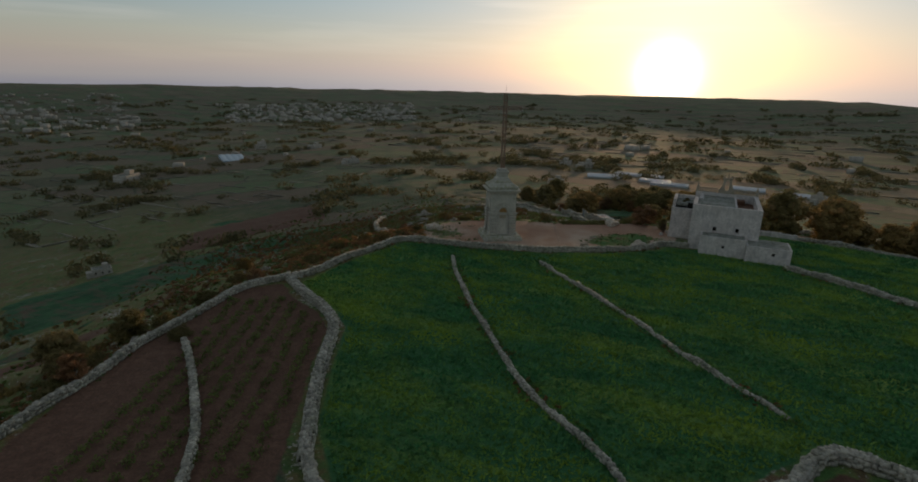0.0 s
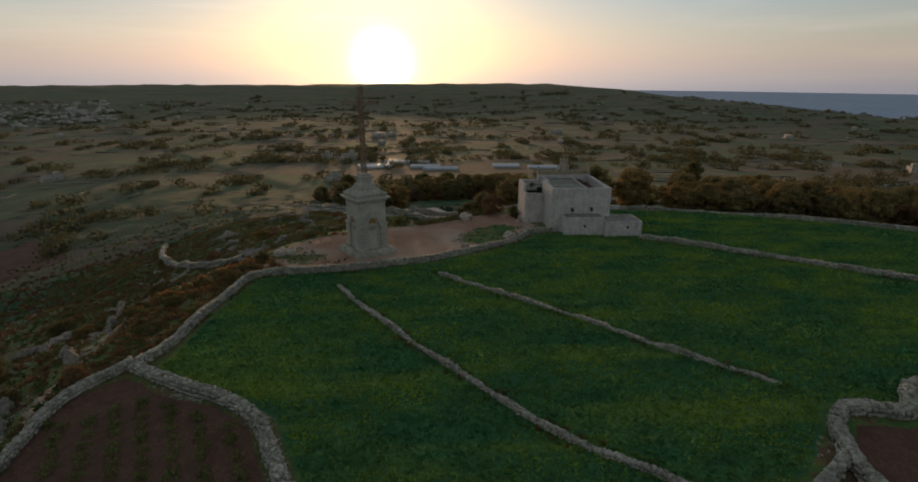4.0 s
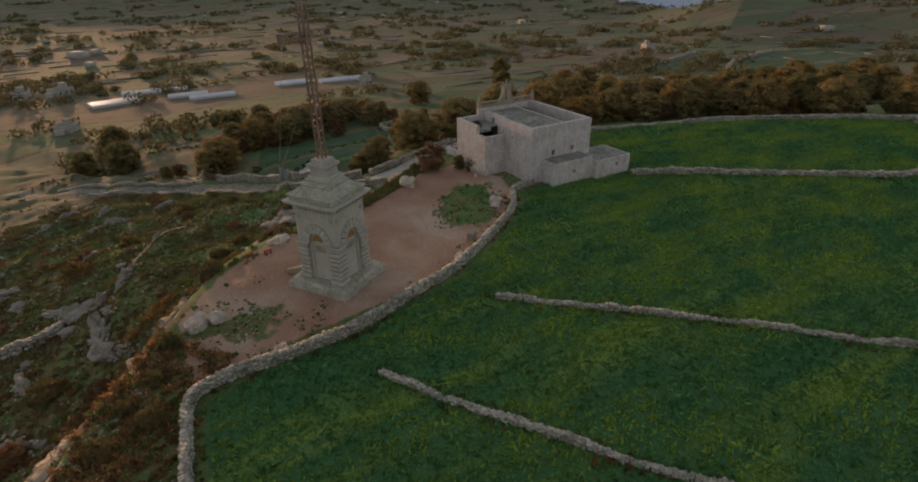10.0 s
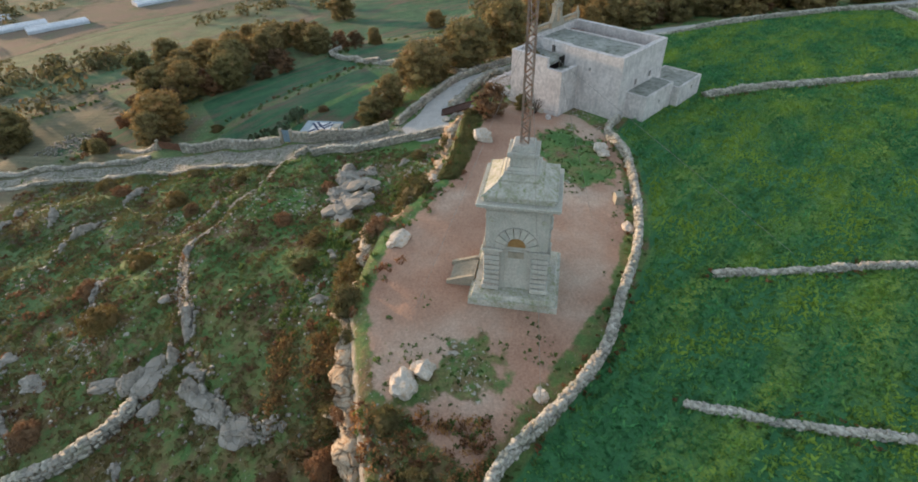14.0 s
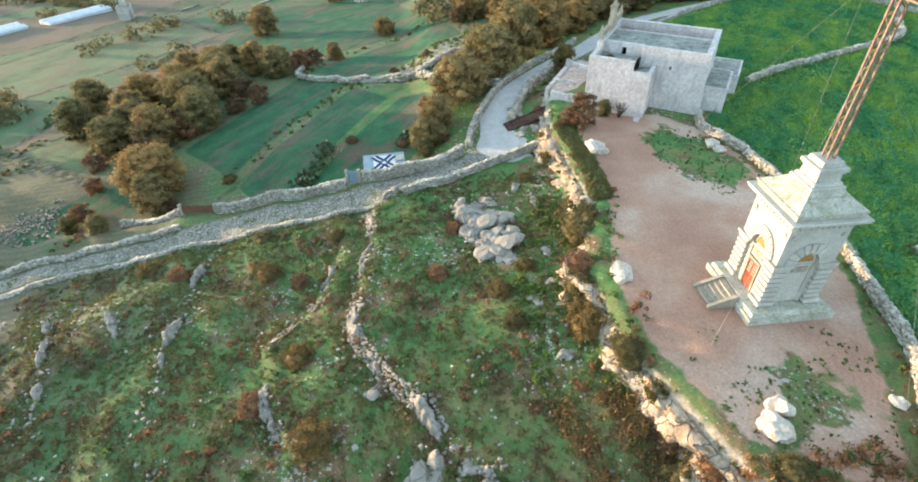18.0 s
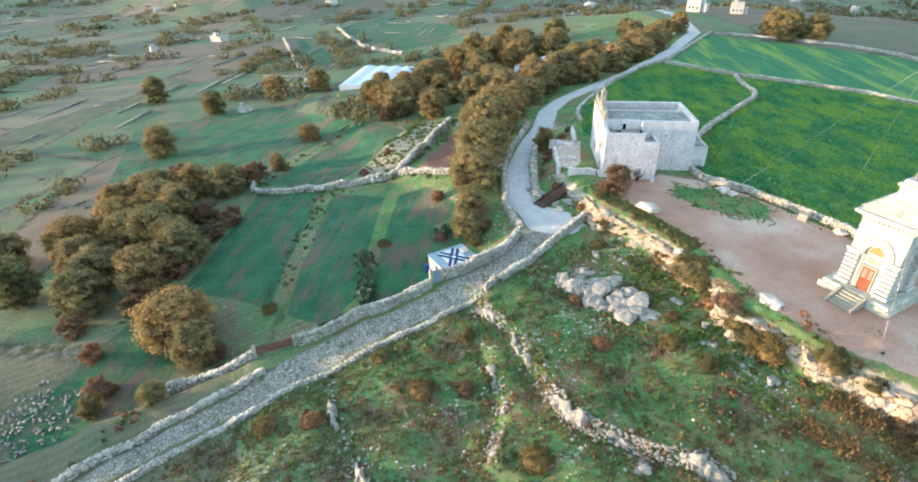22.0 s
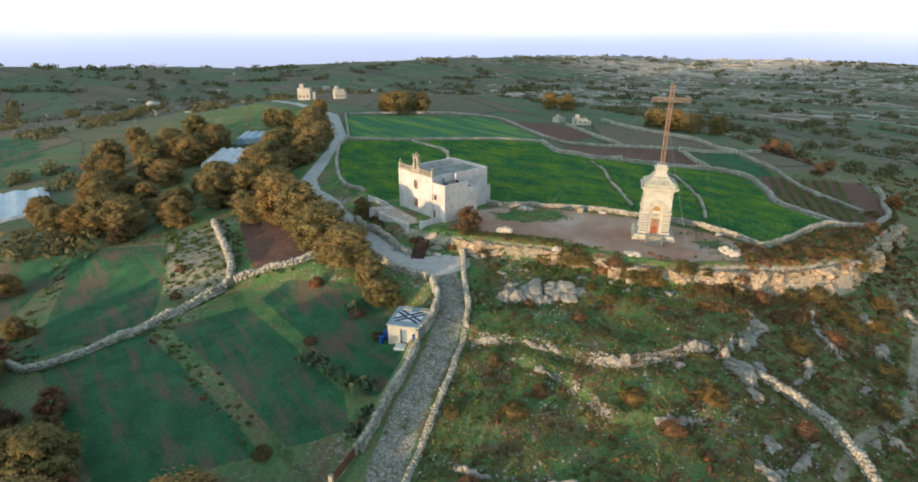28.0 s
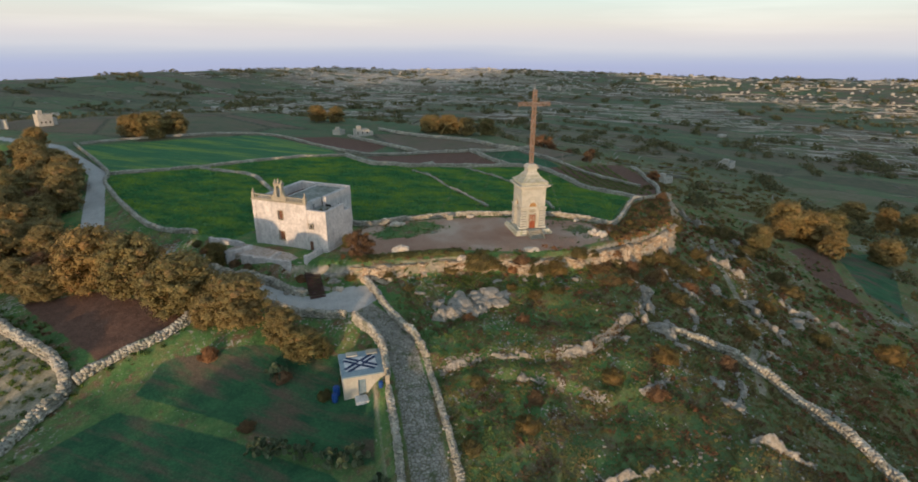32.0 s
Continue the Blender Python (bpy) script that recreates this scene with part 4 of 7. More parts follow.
    for sx in (-1, 1):
        part("door_panel", boxes((min(sx * 0.08, sx * 0.48), max(sx * 0.08, sx * 0.48), 2.11, 2.14, 0.95, 1.8), bevel=0.01), DOOR_WOOD, door)
        bm = boxes(*[(min(sx * 0.1, sx * 0.46), max(sx * 0.1, sx * 0.46), 2.11, 2.13, 1.98 + 0.24 * i, 2.12 + 0.24 * i) for i in range(4)])
        part("door_grille", bm, LIMESTONE, door)
    for n in range(5):
        part("step", boxes((-0.95, 0.95, 2.9, 4.75 - n * 0.36, 0.0 + n * 0.15 - 0.1, 0.15 + n * 0.15), bevel=0.015), LIMESTONE, top)
    for sx in (-1.2, 0.95):
        bm = bmesh.new()
        a = [bm.verts.new(v) for v in ((sx, 2.9, -0.1), (sx, 4.95, -0.1), (sx, 4.95, 0.22), (sx, 3.1, 0.92), (sx, 2.9, 0.92))]
        b = [bm.verts.new(v.co + Vector((0.25, 0, 0))) for v in a]
        bm.faces.new(a), bm.faces.new(b[::-1])
        for i in range(5):
            bm.faces.new((a[i], b[i], b[(i + 1) % 5], a[(i + 1) % 5]))
        bmesh.ops.recalc_face_normals(bm, faces=bm.faces)
        part("stair_cheek", bm, LIMESTONE, top)
    # the shaft is slimmer than its plinth
    for ob in top.children:
        if ob.name.split(".")[0] not in ("plinth", "step", "stair_cheek"):
            ob.matrix_basis = ob.matrix_basis @ Matrix.Diagonal((0.87, 0.87, 1, 1))
    # lattice mast and arms
    w = 0.23
    for sx in (-w, w):
        for sy in (-w, w):
            part("mast_leg", boxes((sx - 0.05, sx + 0.05, sy - 0.05, sy + 0.05, 11.05, 22.45)), IRON_GREY, top)
            part("arm_rail", boxes((-2.48, 2.48, sy - 0.045, sy + 0.045, 20.35 + sx - 0.045, 20.35 + sx + 0.045)), IRON_GREY, top)
    step = 11.3 / 24
    for k in range(4):
        for i in range(24):
            if k == 0 and i < 2:
                s = w if i else -w
                bm = bmesh.new()
                rod(bm, (s, w, 0), (-s, w, step), 0.042, 4)
                first["mast", i] = part("mast_brace", bm, IRON_GREY, top)
            ob = first["mast", i] if k == 0 and i < 2 else new("mast_brace", first["mast", i % 2].data)
            ob.matrix_basis = pose(0, 0, 11.1 + i * step, 0, 0, 90 * k)
            ob.parent = top
            tagged(ob)
    for k, (f0, f1) in enumerate((((lambda a, b: (a, w, 20.35 + b)), None), ((lambda a, b: (a, -w, 20.35 + b)), None), ((lambda a, b: (a, b, 20.35 + w)), None), ((lambda a, b: (a, b, 20.35 - w)), None))):
        for i in range(12):
            bm = bmesh.new()
            x0, x1 = -2.48 + i * 4.96 / 12, -2.48 + (i + 1) * 4.96 / 12
            s = w if i % 2 else -w
            rod(bm, f0(x0, s), f0(x1, -s), 0.038, 4)
            part("arm_brace", bm, IRON_GREY, top)
    part("cap_plate", boxes((-0.3, 0.3, -0.3, 0.3, 22.45, 22.52), bevel=0.01), IRON_GREY, top)
    for sx in (-2.51, 2.51):
        part("arm_plate", boxes((sx - 0.03, sx + 0.03, -0.29, 0.29, 20.06, 20.64)), IRON_GREY, top)
    bm = bmesh.new()
    rod(bm, (0, 0, 22.5), (0, 0, 23.6), 0.02, 5)
    part("lightning_rod", bm, IRON_GREY, top)
    for a, b in (((-2.45, 0, 20.1), (-10.5, -2.5, 0)), ((2.45, 0, 20.1), (8.4, -5.5, 0)), ((0, -0.3, 17.0), (6.5, -20.5, 0)), ((0, 0.3, 17.0), (-4.6, 6.5, 0)), ((2.45, 0, 20.1), (18.8, 1.2, 0))):
        bm = bmesh.new()
        rod(bm, a, b, 0.012, 4)
        part("guy_wire", bm, WIRE, top)


monument()


# ---- the chapel ----
def wall_with_holes(x0, x1, z0, z1, y0, y1, holes):
    """A wall along x with oblong openings cut right through it."""
    xs = sorted({x0, x1, *[h[0] for h in holes], *[h[1] for h in holes]})
    zs = sorted({z0, z1, *[h[2] for h in holes], *[h[3] for h in holes]})
    bm = bmesh.new()

    def solid(i, j):
        if not (0 <= i < len(xs) - 1 and 0 <= j < len(zs) - 1):
            return False
        cx, cz = (xs[i] + xs[i + 1]) / 2, (zs[j] + zs[j + 1]) / 2
        return not any(h[0] < cx < h[1] and h[2] < cz < h[3] for h in holes)

    grid = {}

    def v(i, j, y):
        key = (i, j, y)
        if key not in grid:
            grid[key] = bm.verts.new((xs[i], y, zs[j]))
        return grid[key]

    for i in range(len(xs) - 1):
        for j in range(len(zs) - 1):
            if solid(i, j):
                bm.faces.new((v(i, j, y0), v(i + 1, j, y0), v(i + 1, j + 1, y0), v(i, j + 1, y0)))
                bm.faces.new((v(i, j + 1, y1), v(i + 1, j + 1, y1), v(i + 1, j, y1), v(i, j, y1)))
                for di, dj, a, b in ((-1, 0, (i, j), (i, j + 1)), (1, 0, (i + 1, j + 1), (i + 1, j)), (0, -1, (i + 1, j), (i, j)), (0, 1, (i, j + 1), (i + 1, j + 1))):
                    if not solid(i + di, j + dj):
                        bm.faces.new((v(*a, y0), v(*b, y0), v(*b, y1), v(*a, y1)))
    bmesh.ops.recalc_face_normals(bm, faces=bm.faces)
    return bm


def window(parent, x, z, w, h, y, material=DARK, shutter=None):
    """A deep window: a shutter or a panel painted as the shade inside, stone surround and sill."""
    win = part("window", boxes((x - w / 2, x + w / 2, y - 0.36, y - 0.3, z, z + h)), shutter or material, parent)
    part("window_sill", boxes((x - w / 2 - 0.1, x + w / 2 + 0.1, y - 0.2, y + 0.07, z - 0.1, z + 0.002), bevel=0.015), LIMESTONE, win)
    bm = boxes((x - w / 2 - 0.12, x - w / 2, y - 0.03, y + 0.04, z, z + h), (x + w / 2, x + w / 2 + 0.12, y - 0.03, y + 0.04, z, z + h), (x - w / 2 - 0.12, x + w / 2 + 0.12, y - 0.03, y + 0.04, z + h, z + h + 0.14))
    part("window_frame", bm, LIMESTONE, win)
    return win


SHUTTER = surface("brown_shutter", (0.13, 0.06, 0.035), (0.2, 0.1, 0.06), 1.4, 12.0, 0.7, 0.2, 0.006)


def chapel():
    top = thing("chapel", pose(28.35, -7.89, 0, 0, 0, -33.0), "old rendered limestone chapel with a bell gable and flat parapet roof", "chapel")
    W, D, H = 9.5, 12.4, 6.95
    front = part("front_wall", wall_with_holes(0, W, -1.6, 7.0, D - 0.6, D, [(4.15, 5.15, 1.0, 2.35), (4.2, 5.0, 4.2, 5.5)]), PLASTER, top)
    window(front, 4.65, 1.0, 1.0, 1.35, D, shutter=SHUTTER)
    window(front, 4.6, 4.2, 0.8, 1.3, D, shutter=SHUTTER)
    bm = wall_with_holes(0, W, -1.6, H, 0, 0.6, [(3.2, 3.7, 3.1, 3.8), (6.3, 6.8, 3.2, 3.9)])
    for vtx in bm.verts:
        if vtx.co.z < 0 and vtx.co.y < 0.1:
            vtx.co.y -= 0.35
    part("rear_wall", bm, PLASTER, top)
    part("side_wall", boxes((W - 0.6, W, 0.6, D - 0.6, -1.6, H)), PLASTER, top)
    # the wall towards the monument stands proud behind and steps back above the side room
    ob = part("side_wall", wall_with_holes(-6.7, 0, -1.6, H - 0.1, 0, 0.6, [(-3.45, -3.2, 4.7, 5.1)]), PLASTER, top)
    ob.matrix_basis = pose(0, 0.6, 0, 0, 0, -90) @ pose(0, 0, 0)
    ob = part("side_wall", wall_with_holes(-4.5, 0, -1.6, H - 0.25, 0, 0.6, [(-2.4, -1.9, 5.3, 6.25)]), PLASTER, top)
    ob.matrix_basis = pose(0.75, 7.3, 0, 0, 0, -90)
    part("roof", boxes((0.7, 6.0, 0.6, 7.3, 6.0, 6.5), (1.36, 6.0, 7.3, D - 0.6, 6.0, 6.5)), ROOFING, top, "grey screed flat roof")
    part("roof_kerb", boxes((6.0, 6.25, 0.6, D - 0.6, 5.7, 6.62), bevel=0.02), PLASTER, top)
    part("roof_gutter", boxes((6.25, W - 0.6, 0.6, D - 0.6, 5.4, 5.65)), SHUTTER, top, "sunken reddish-brown strip of roof")
    part("roof_stair_hut", boxes((6.3, 7.6, D - 2.6, D - 0.7, 5.65, 6.3), bevel=0.02), SHUTTER, top)
    part("string_course", boxes((-0.1, W + 0.1, D, D + 0.12, 6.85, 7.02), bevel=0.02), LIMESTONE, top)
    part("corner_pilaster", boxes((0.02, 0.55, D, D + 0.09, -1.0, 6.84), bevel=0.01), PLASTER, top)
    part("corner_pilaster", boxes((W - 0.55, W - 0.02, D, D + 0.09, -1.0, 6.84), bevel=0.01), PLASTER, top)
    # balustrade in two lengths, with end pinnacles
    for x0, x1 in ((0.45, 3.35), (5.95, W - 0.45)):
        part("balustrade_base", boxes((x0, x1, D - 0.35, D - 0.05, 7.0, 7.14)), LIMESTONE, top)
        part("balustrade_rail", boxes((x0, x1, D - 0.38, D - 0.02, 7.62, 7.78), bevel=0.02), LIMESTONE, top)
        for i in range(9):
            bm = bmesh.new()
            x = x0 + (i + 0.5) * (x1 - x0) / 9
            for r0, r1, z0, z1 in ((0.05, 0.09, 7.14, 7.3), (0.09, 0.05, 7.3, 7.62)):
                vs = [[bm.verts.new((x + r * math.cos(k * 1.0472), D - 0.2 + r * math.sin(k * 1.0472), z)) for k in range(6)] for r, z in ((r0, z0), (r1, z1))]
                for k in range(6):
                    bm.faces.new((vs[0][k], vs[0][(k + 1) % 6], vs[1][(k + 1) % 6], vs[1][k]))
            part("baluster", bm, LIMESTONE, top)
    for x in (0.22, W - 0.22):
        bm = boxes((x - 0.22, x + 0.22, D - 0.42, D + 0.02, 7.0, 7.9))
        box(bm, x - 0.15, x + 0.15, D - 0.35, D - 0.05, 7.9, 8.6, 0.13)
        part("pinnacle", bm, LIMESTONE, top)
    gable = part("bell_gable", boxes((3.4, 5.9, D - 0.62, D - 0.02, 7.02, 7.6)), LIMESTONE, top, "pale stone bell gable with an arched opening")
    for side in ([(3.4, 7.6), (3.75, 8.05), (3.95, 8.6), (4.0, 7.6)], [(5.9, 7.6), (5.55, 8.05), (5.35, 8.6), (5.3, 7.6)]):
        bm = bmesh.new()
        prism(bm, side, D - 0.6, D - 0.04)
        part("volute", bm, LIMESTONE, gable)
    bm = boxes((4.0, 4.35, D - 0.6, D - 0.04, 7.6, 9.0), (4.95, 5.3, D - 0.6, D - 0.04, 7.6, 9.0))
    prism(bm, [(4.0, 9.0), (4.35, 9.0)] + [(4.65 - 0.3 * math.cos(math.pi * i / 8), 9.0 + 0.3 * math.sin(math.pi * i / 8)) for i in range(1, 8)] + [(4.95, 9.0), (5.3, 9.0), (5.3, 9.5), (4.0, 9.5)], D - 0.6, D - 0.04)
    part("bell_arch", bm, LIMESTONE, gable)
    bm = boxes((3.9, 5.4, D - 0.68, D + 0.04, 9.5, 9.68), bevel=0.02)
    for x, z in ((4.08, 10.15), (4.65, 10.45), (5.22, 10.15)):
        box(bm, x - 0.15, x + 0.15, D - 0.48, D - 0.18, 9.68, z, 0.1)
    part("gable_finial", bm, LIMESTONE, gable)
    # side room, a storey lower, on the side of the monument
    room = part("side_room", boxes((-3.2, -2.75, 7.4, D, -1.6, 6.15), (-3.2, -2.75, 5.4, 7.39, -1.6, 5.05), (-2.75, -0.01, D - 0.5, D - 0.012, -1.6, 6.15), (-2.75, -0.01, 5.4, 5.85, -1.6, 5.05)), PLASTER, top)
    part("side_roof", boxes((-2.75, 0.74, 7.6, D - 0.61, 5.1, 5.45)), ROOFING, room)
    part("low_roof", boxes((-2.75, -0.01, 5.85, 7.3, 4.3, 4.6)), ROOFING, room)
    # no recess here: a near-black slab paints the niche's shade
    part("stair_niche", boxes((-0.9, -0.02, 7.31, 7.5, 4.6, 5.7)), DARK, room)
    window(room, -0.75, 3.5, 0.5, 0.62, D + 0.33)
    part("side_door", boxes((-0.75, -0.2, D - 0.01, D + 0.03, -0.9, 1.4)), SHUTTER, room)
    part("foot_wall", boxes((-3.35, -3.2, 5.5, D, -1.6, 0.6), (-3.2, -0.9, D, D + 0.35, -1.6, 0.2)), PLASTER, room)
    for x0, x1, y0, h, wx in ((1.65, 7.9, -2.5, 2.85, 4.9), (7.9, 13.65, -3.3, 2.35, 11.4)):
        y1 = 0 if x0 < 5 else 1.4
        ann = part("annex", wall_with_holes(x0, x1, -1.2, h, y0, y0 + 0.4, [(wx - 0.2, wx + 0.2, 1.2, 1.65)]), PLASTER, top)
        part("annex_wall", boxes((x0, x0 + 0.4, y0 + 0.4, min(y1, -0.01), -1.2, h)), PLASTER, ann)
        part("annex_wall", boxes((x1 - 0.4, x1, y0 + 0.4, y1, -1.2, h)), PLASTER, ann)
        part("annex_roof", boxes((x0 + 0.25, x1 - 0.25, y0 + 0.25, -0.01, h - 0.2, h + 0.03)), ROOFING, ann)
        if y1:
            part("annex_wall", boxes((W + 0.02, x1 - 0.4, y1 - 0.4, y1, -1.2, h)), PLASTER, ann)
            part("annex_roof", boxes((W + 0.02, x1 - 0.25, 0, y1 - 0.25, h - 0.2, h + 0.03)), ROOFING, ann)
        # solid fill, coloured dark for the shade behind the annex's opening
        part("annex_interior", boxes((x0 + 0.4, x1 - 0.4, y0 + 0.8, -0.1, -1.2, h - 0.4)), DARK, ann)
    # solid fill whose dark colour is the shade seen through the wall openings
    part("interior", boxes((1.45, W - 0.7, 0.9, D - 1.0, -1.6, 5.3)), DARK, top)


chapel()

# yard walls, ruined terraces and the iron stair below the chapel
def yard_wall(label, a, b, z0, z1, thick=0.5):
    d = math.hypot(b[0] - a[0], b[1] - a[1])
    bm = bmesh.new()
    n = max(2, int(d / 0.5))
    rng = random.Random(int(a[0] * 31 + b[1] * 7))
    for i in range(n):
        box(bm, i * d / n, (i + 1) * d / n - 0.01, -thick / 2, thick / 2, z0, z1 + rng.uniform(-0.12, 0.1), 0.0, 0.03)
    ob = part("yard_wall", bm, PLASTER)
    ob.matrix_basis = pose(a[0], a[1], 0, 0, 0, math.degrees(math.atan2(b[1] - a[1], b[0] - a[0])))
    return tagged(ob, label, "yard wall", "walls below the chapel", "structure")


yard_wall("pale retaining wall stepping down beside the chapel", (33.4, 4.4), (35.6, 7.4), -2.5, 0.9)
yard_wall("pale retaining wall of the chapel terrace", (37.6, 7.4), (44.6, 3.1), -2.5, 0.3)
yard_wall("broken cross wall of the chapel yard", (46.9, 2.3), (43.4, 0.4), -2.5, 0.6)
yard_wall("low wall of the chapel yard", (44.8, -1.0), (50.2, -4.6), -2.5, 0.7)
yard_wall("broken cross wall of the chapel yard", (40.4, 5.4), (39.2, 3.2), -1.5, 0.45)
rubble_wall([(48.6, 3.9), (44.6, 7.0), (40.6, 9.7), (37, 11.6), (35.6, 12.3)], 0.7, 0.7, "pale rubble bank above the road", 40, 0.28, 0.5)


def yard_floor():
    bm = bmesh.new()
    pts = [(36.6, 5.6), (37.9, 3.4), (45.2, -2.4), (47.6, 0.6), (44.2, 2.9), (38, 6.9)]
    lo, hi = [bm.verts.new((x, y, -0.7)) for x, y in pts], [bm.verts.new((x, y, 0.06)) for x, y in pts]
    bm.faces.new(lo[::-1]), bm.faces.new(hi)
    for i in range(len(pts)):
        bm.faces.new((lo[i], lo[(i + 1) % 6], hi[(i + 1) % 6], hi[i]))
    bmesh.ops.recalc_face_normals(bm, faces=bm.faces)
    tagged(part("pavement", bm, surface("worn_paving", (0.42, 0.35, 0.3), (0.58, 0.51, 0.46), 0.8, 4.0, 0.9, 0.3, 0.03, (0.2, 0.19, 0.12))), "worn pale paving of the chapel yard", "paving", kind="structure")


yard_floor()


STAIR_IRON = surface("dark_stair_iron", (0.06, 0.032, 0.024), (0.11, 0.06, 0.045), 1.5, 9.0, 0.8, 0.2, 0.005)


def stair():
    x0, y0, z0, x1, y1, z1 = 35.2, 5.2, -0.6, 34.0, 13.2, -3.1
    run = math.hypot(x1 - x0, y1 - y0)
    top = thing("outdoor_stair", pose(x1, y1, ground_z(x1, y1), 0, 0, math.degrees(math.atan2(y0 - y1, x0 - x1))), "dark rusty brown stair climbing to the chapel yard", "stair")
    rise = z0 - ground_z(x1, y1)
    n = 16
    for i in range(n):
        part("tread", boxes((i * run / n, (i + 1) * run / n + 0.04, -0.85, 0.85, (i + 0.55) * rise / n, (i + 1) * rise / n), bevel=0.01), STAIR_IRON, top)
    for s in (-0.95, 0.95):
        bm = bmesh.new()
        prismv = [(0, -0.3), (run, rise - 0.3), (run, rise + 0.18), (0, 0.18)]
        prism(bm, prismv, s - 0.05, s + 0.05)
        part("stringer", bm, STAIR_IRON, top)


stair()


# ---- the hut by the lane, gates and barrels ----
NAVY = surface("navy_paint", (0.012, 0.025, 0.075), (0.02, 0.045, 0.12), 1.5, 9.0, 0.6, 0.1, 0.004)
WHITE = surface("white_paint", (0.6, 0.62, 0.62), (0.78, 0.78, 0.77), 1.5, 7.0, 0.65, 0.1, 0.004)
PALE_BLUE = surface("faded_blue_membrane", (0.22, 0.31, 0.36), (0.32, 0.4, 0.44), 1.1, 6.0, 0.7, 0.1, 0.004)
GATE_BLUE = surface("blue_grey_paint", (0.16, 0.24, 0.3), (0.24, 0.32, 0.37), 1.4, 9.0, 0.6, 0.1, 0.004)
BLUE_PLASTIC = surface("blue_plastic", (0.015, 0.06, 0.25), (0.03, 0.1, 0.35), 1.4, 9.0, 0.4, 0.05, 0.003)


def hut():
    z = -6.45
    top = thing("field_hut", pose(29.3, 28.2, z, 0, 0, 4), "small stone hut with a blue and white painted flat roof", "hut")
    body = part("wall", wall_with_holes(-2.3, 2.3, -0.5, 2.2, 1.9, 2.3, [(-0.1, 0.75, -0.5, 1.75)]), ASHLAR, top)
    part("side_wall", boxes((-2.3, -1.9, -2.3, 1.9, -0.5, 2.2), bevel=0.02), ASHLAR, top)
    part("side_wall", boxes((1.9, 2.3, -2.3, 1.9, -0.5, 2.2), bevel=0.02), ASHLAR, top)
    part("rear_wall", boxes((-1.9, 1.9, -2.3, -1.9, -0.5, 2.2), bevel=0.02), ASHLAR, top)
    part("door", boxes((-0.09, 0.74, 1.98, 2.05, -0.4, 1.74)), GATE_BLUE, top, "pale blue-grey plank door")
    roof = part("roof", boxes((-2.4, 2.4, -2.4, 2.45, 2.2, 2.36), bevel=0.02), PALE_BLUE, top, "flat roof in faded blue")
    part("painted_field", boxes((-1.5, 1.9, -1.2, 1.3, 2.364, 2.374)), WHITE, roof)
    L, a = 4.1, math.atan2(2.5, 3.4)
    for s in (-1, 1):
        for off in (-0.3, 0.3):
            bm = boxes((-L / 2 + 0.1, L / 2 - 0.1, off - 0.19, off + 0.19, 2.376 + 0.004 * s, 2.384 + 0.004 * s))
            ob = part("painted_bar", bm, NAVY, roof)
            ob.matrix_basis = pose(0.2, 0.05, 0, 0, 0, s * math.degrees(a))
    ob = part("painted_diamond", boxes((-0.24, 0.24, -0.24, 0.24, 2.392, 2.398)), WHITE, roof)
    ob.matrix_basis = pose(0.2, 0.05, 0, 0, 0, 45)
    part("doorstep", boxes((-0.8, 1.2, 2.3, 3.6, -0.5, -0.15), bevel=0.03), WHITE, top, "pale concrete doorstep")
    for sx in (-1.2, 1.0):
        part("roof_slab", boxes((sx - 0.7, sx + 0.5, -2.3, -1.4, 2.364, 2.5), bevel=0.03), RUBBLE, top)


hut()


def barrel(x, y, s=1.0):
    bm = bmesh.new()
    prof = [(0.24, 0), (0.29, 0.06), (0.3, 0.3), (0.31, 0.45), (0.3, 0.6), (0.29, 0.84), (0.24, 0.9)]
    rings = [[bm.verts.new((r * math.cos(k * math.pi / 6), r * math.sin(k * math.pi / 6), z)) for k in range(12)] for r, z in prof]
    for a, b in zip(rings[:-1], rings[1:]):
        for k in range(12):
            bm.faces.new((a[k], a[(k + 1) % 12], b[(k + 1) % 12], b[k]))
    bm.faces.new(rings[0][::-1]), bm.faces.new(rings[-1])
    ob = part("water_barrel", bm, BLUE_PLASTIC)
    ob.matrix_basis = pose(x, y, ground_z(x, y) - 0.02) @ Matrix.Scale(s, 4)
    tagged(ob, "bright blue plastic water barrel beside the hut", "barrel", "barrels by the hut")


for x, y, s in ((32.2, 29.6, 1.25), (32.4, 30.5, 1.1), (27.6, 31.7, 0.8)):
    barrel(x, y, s)


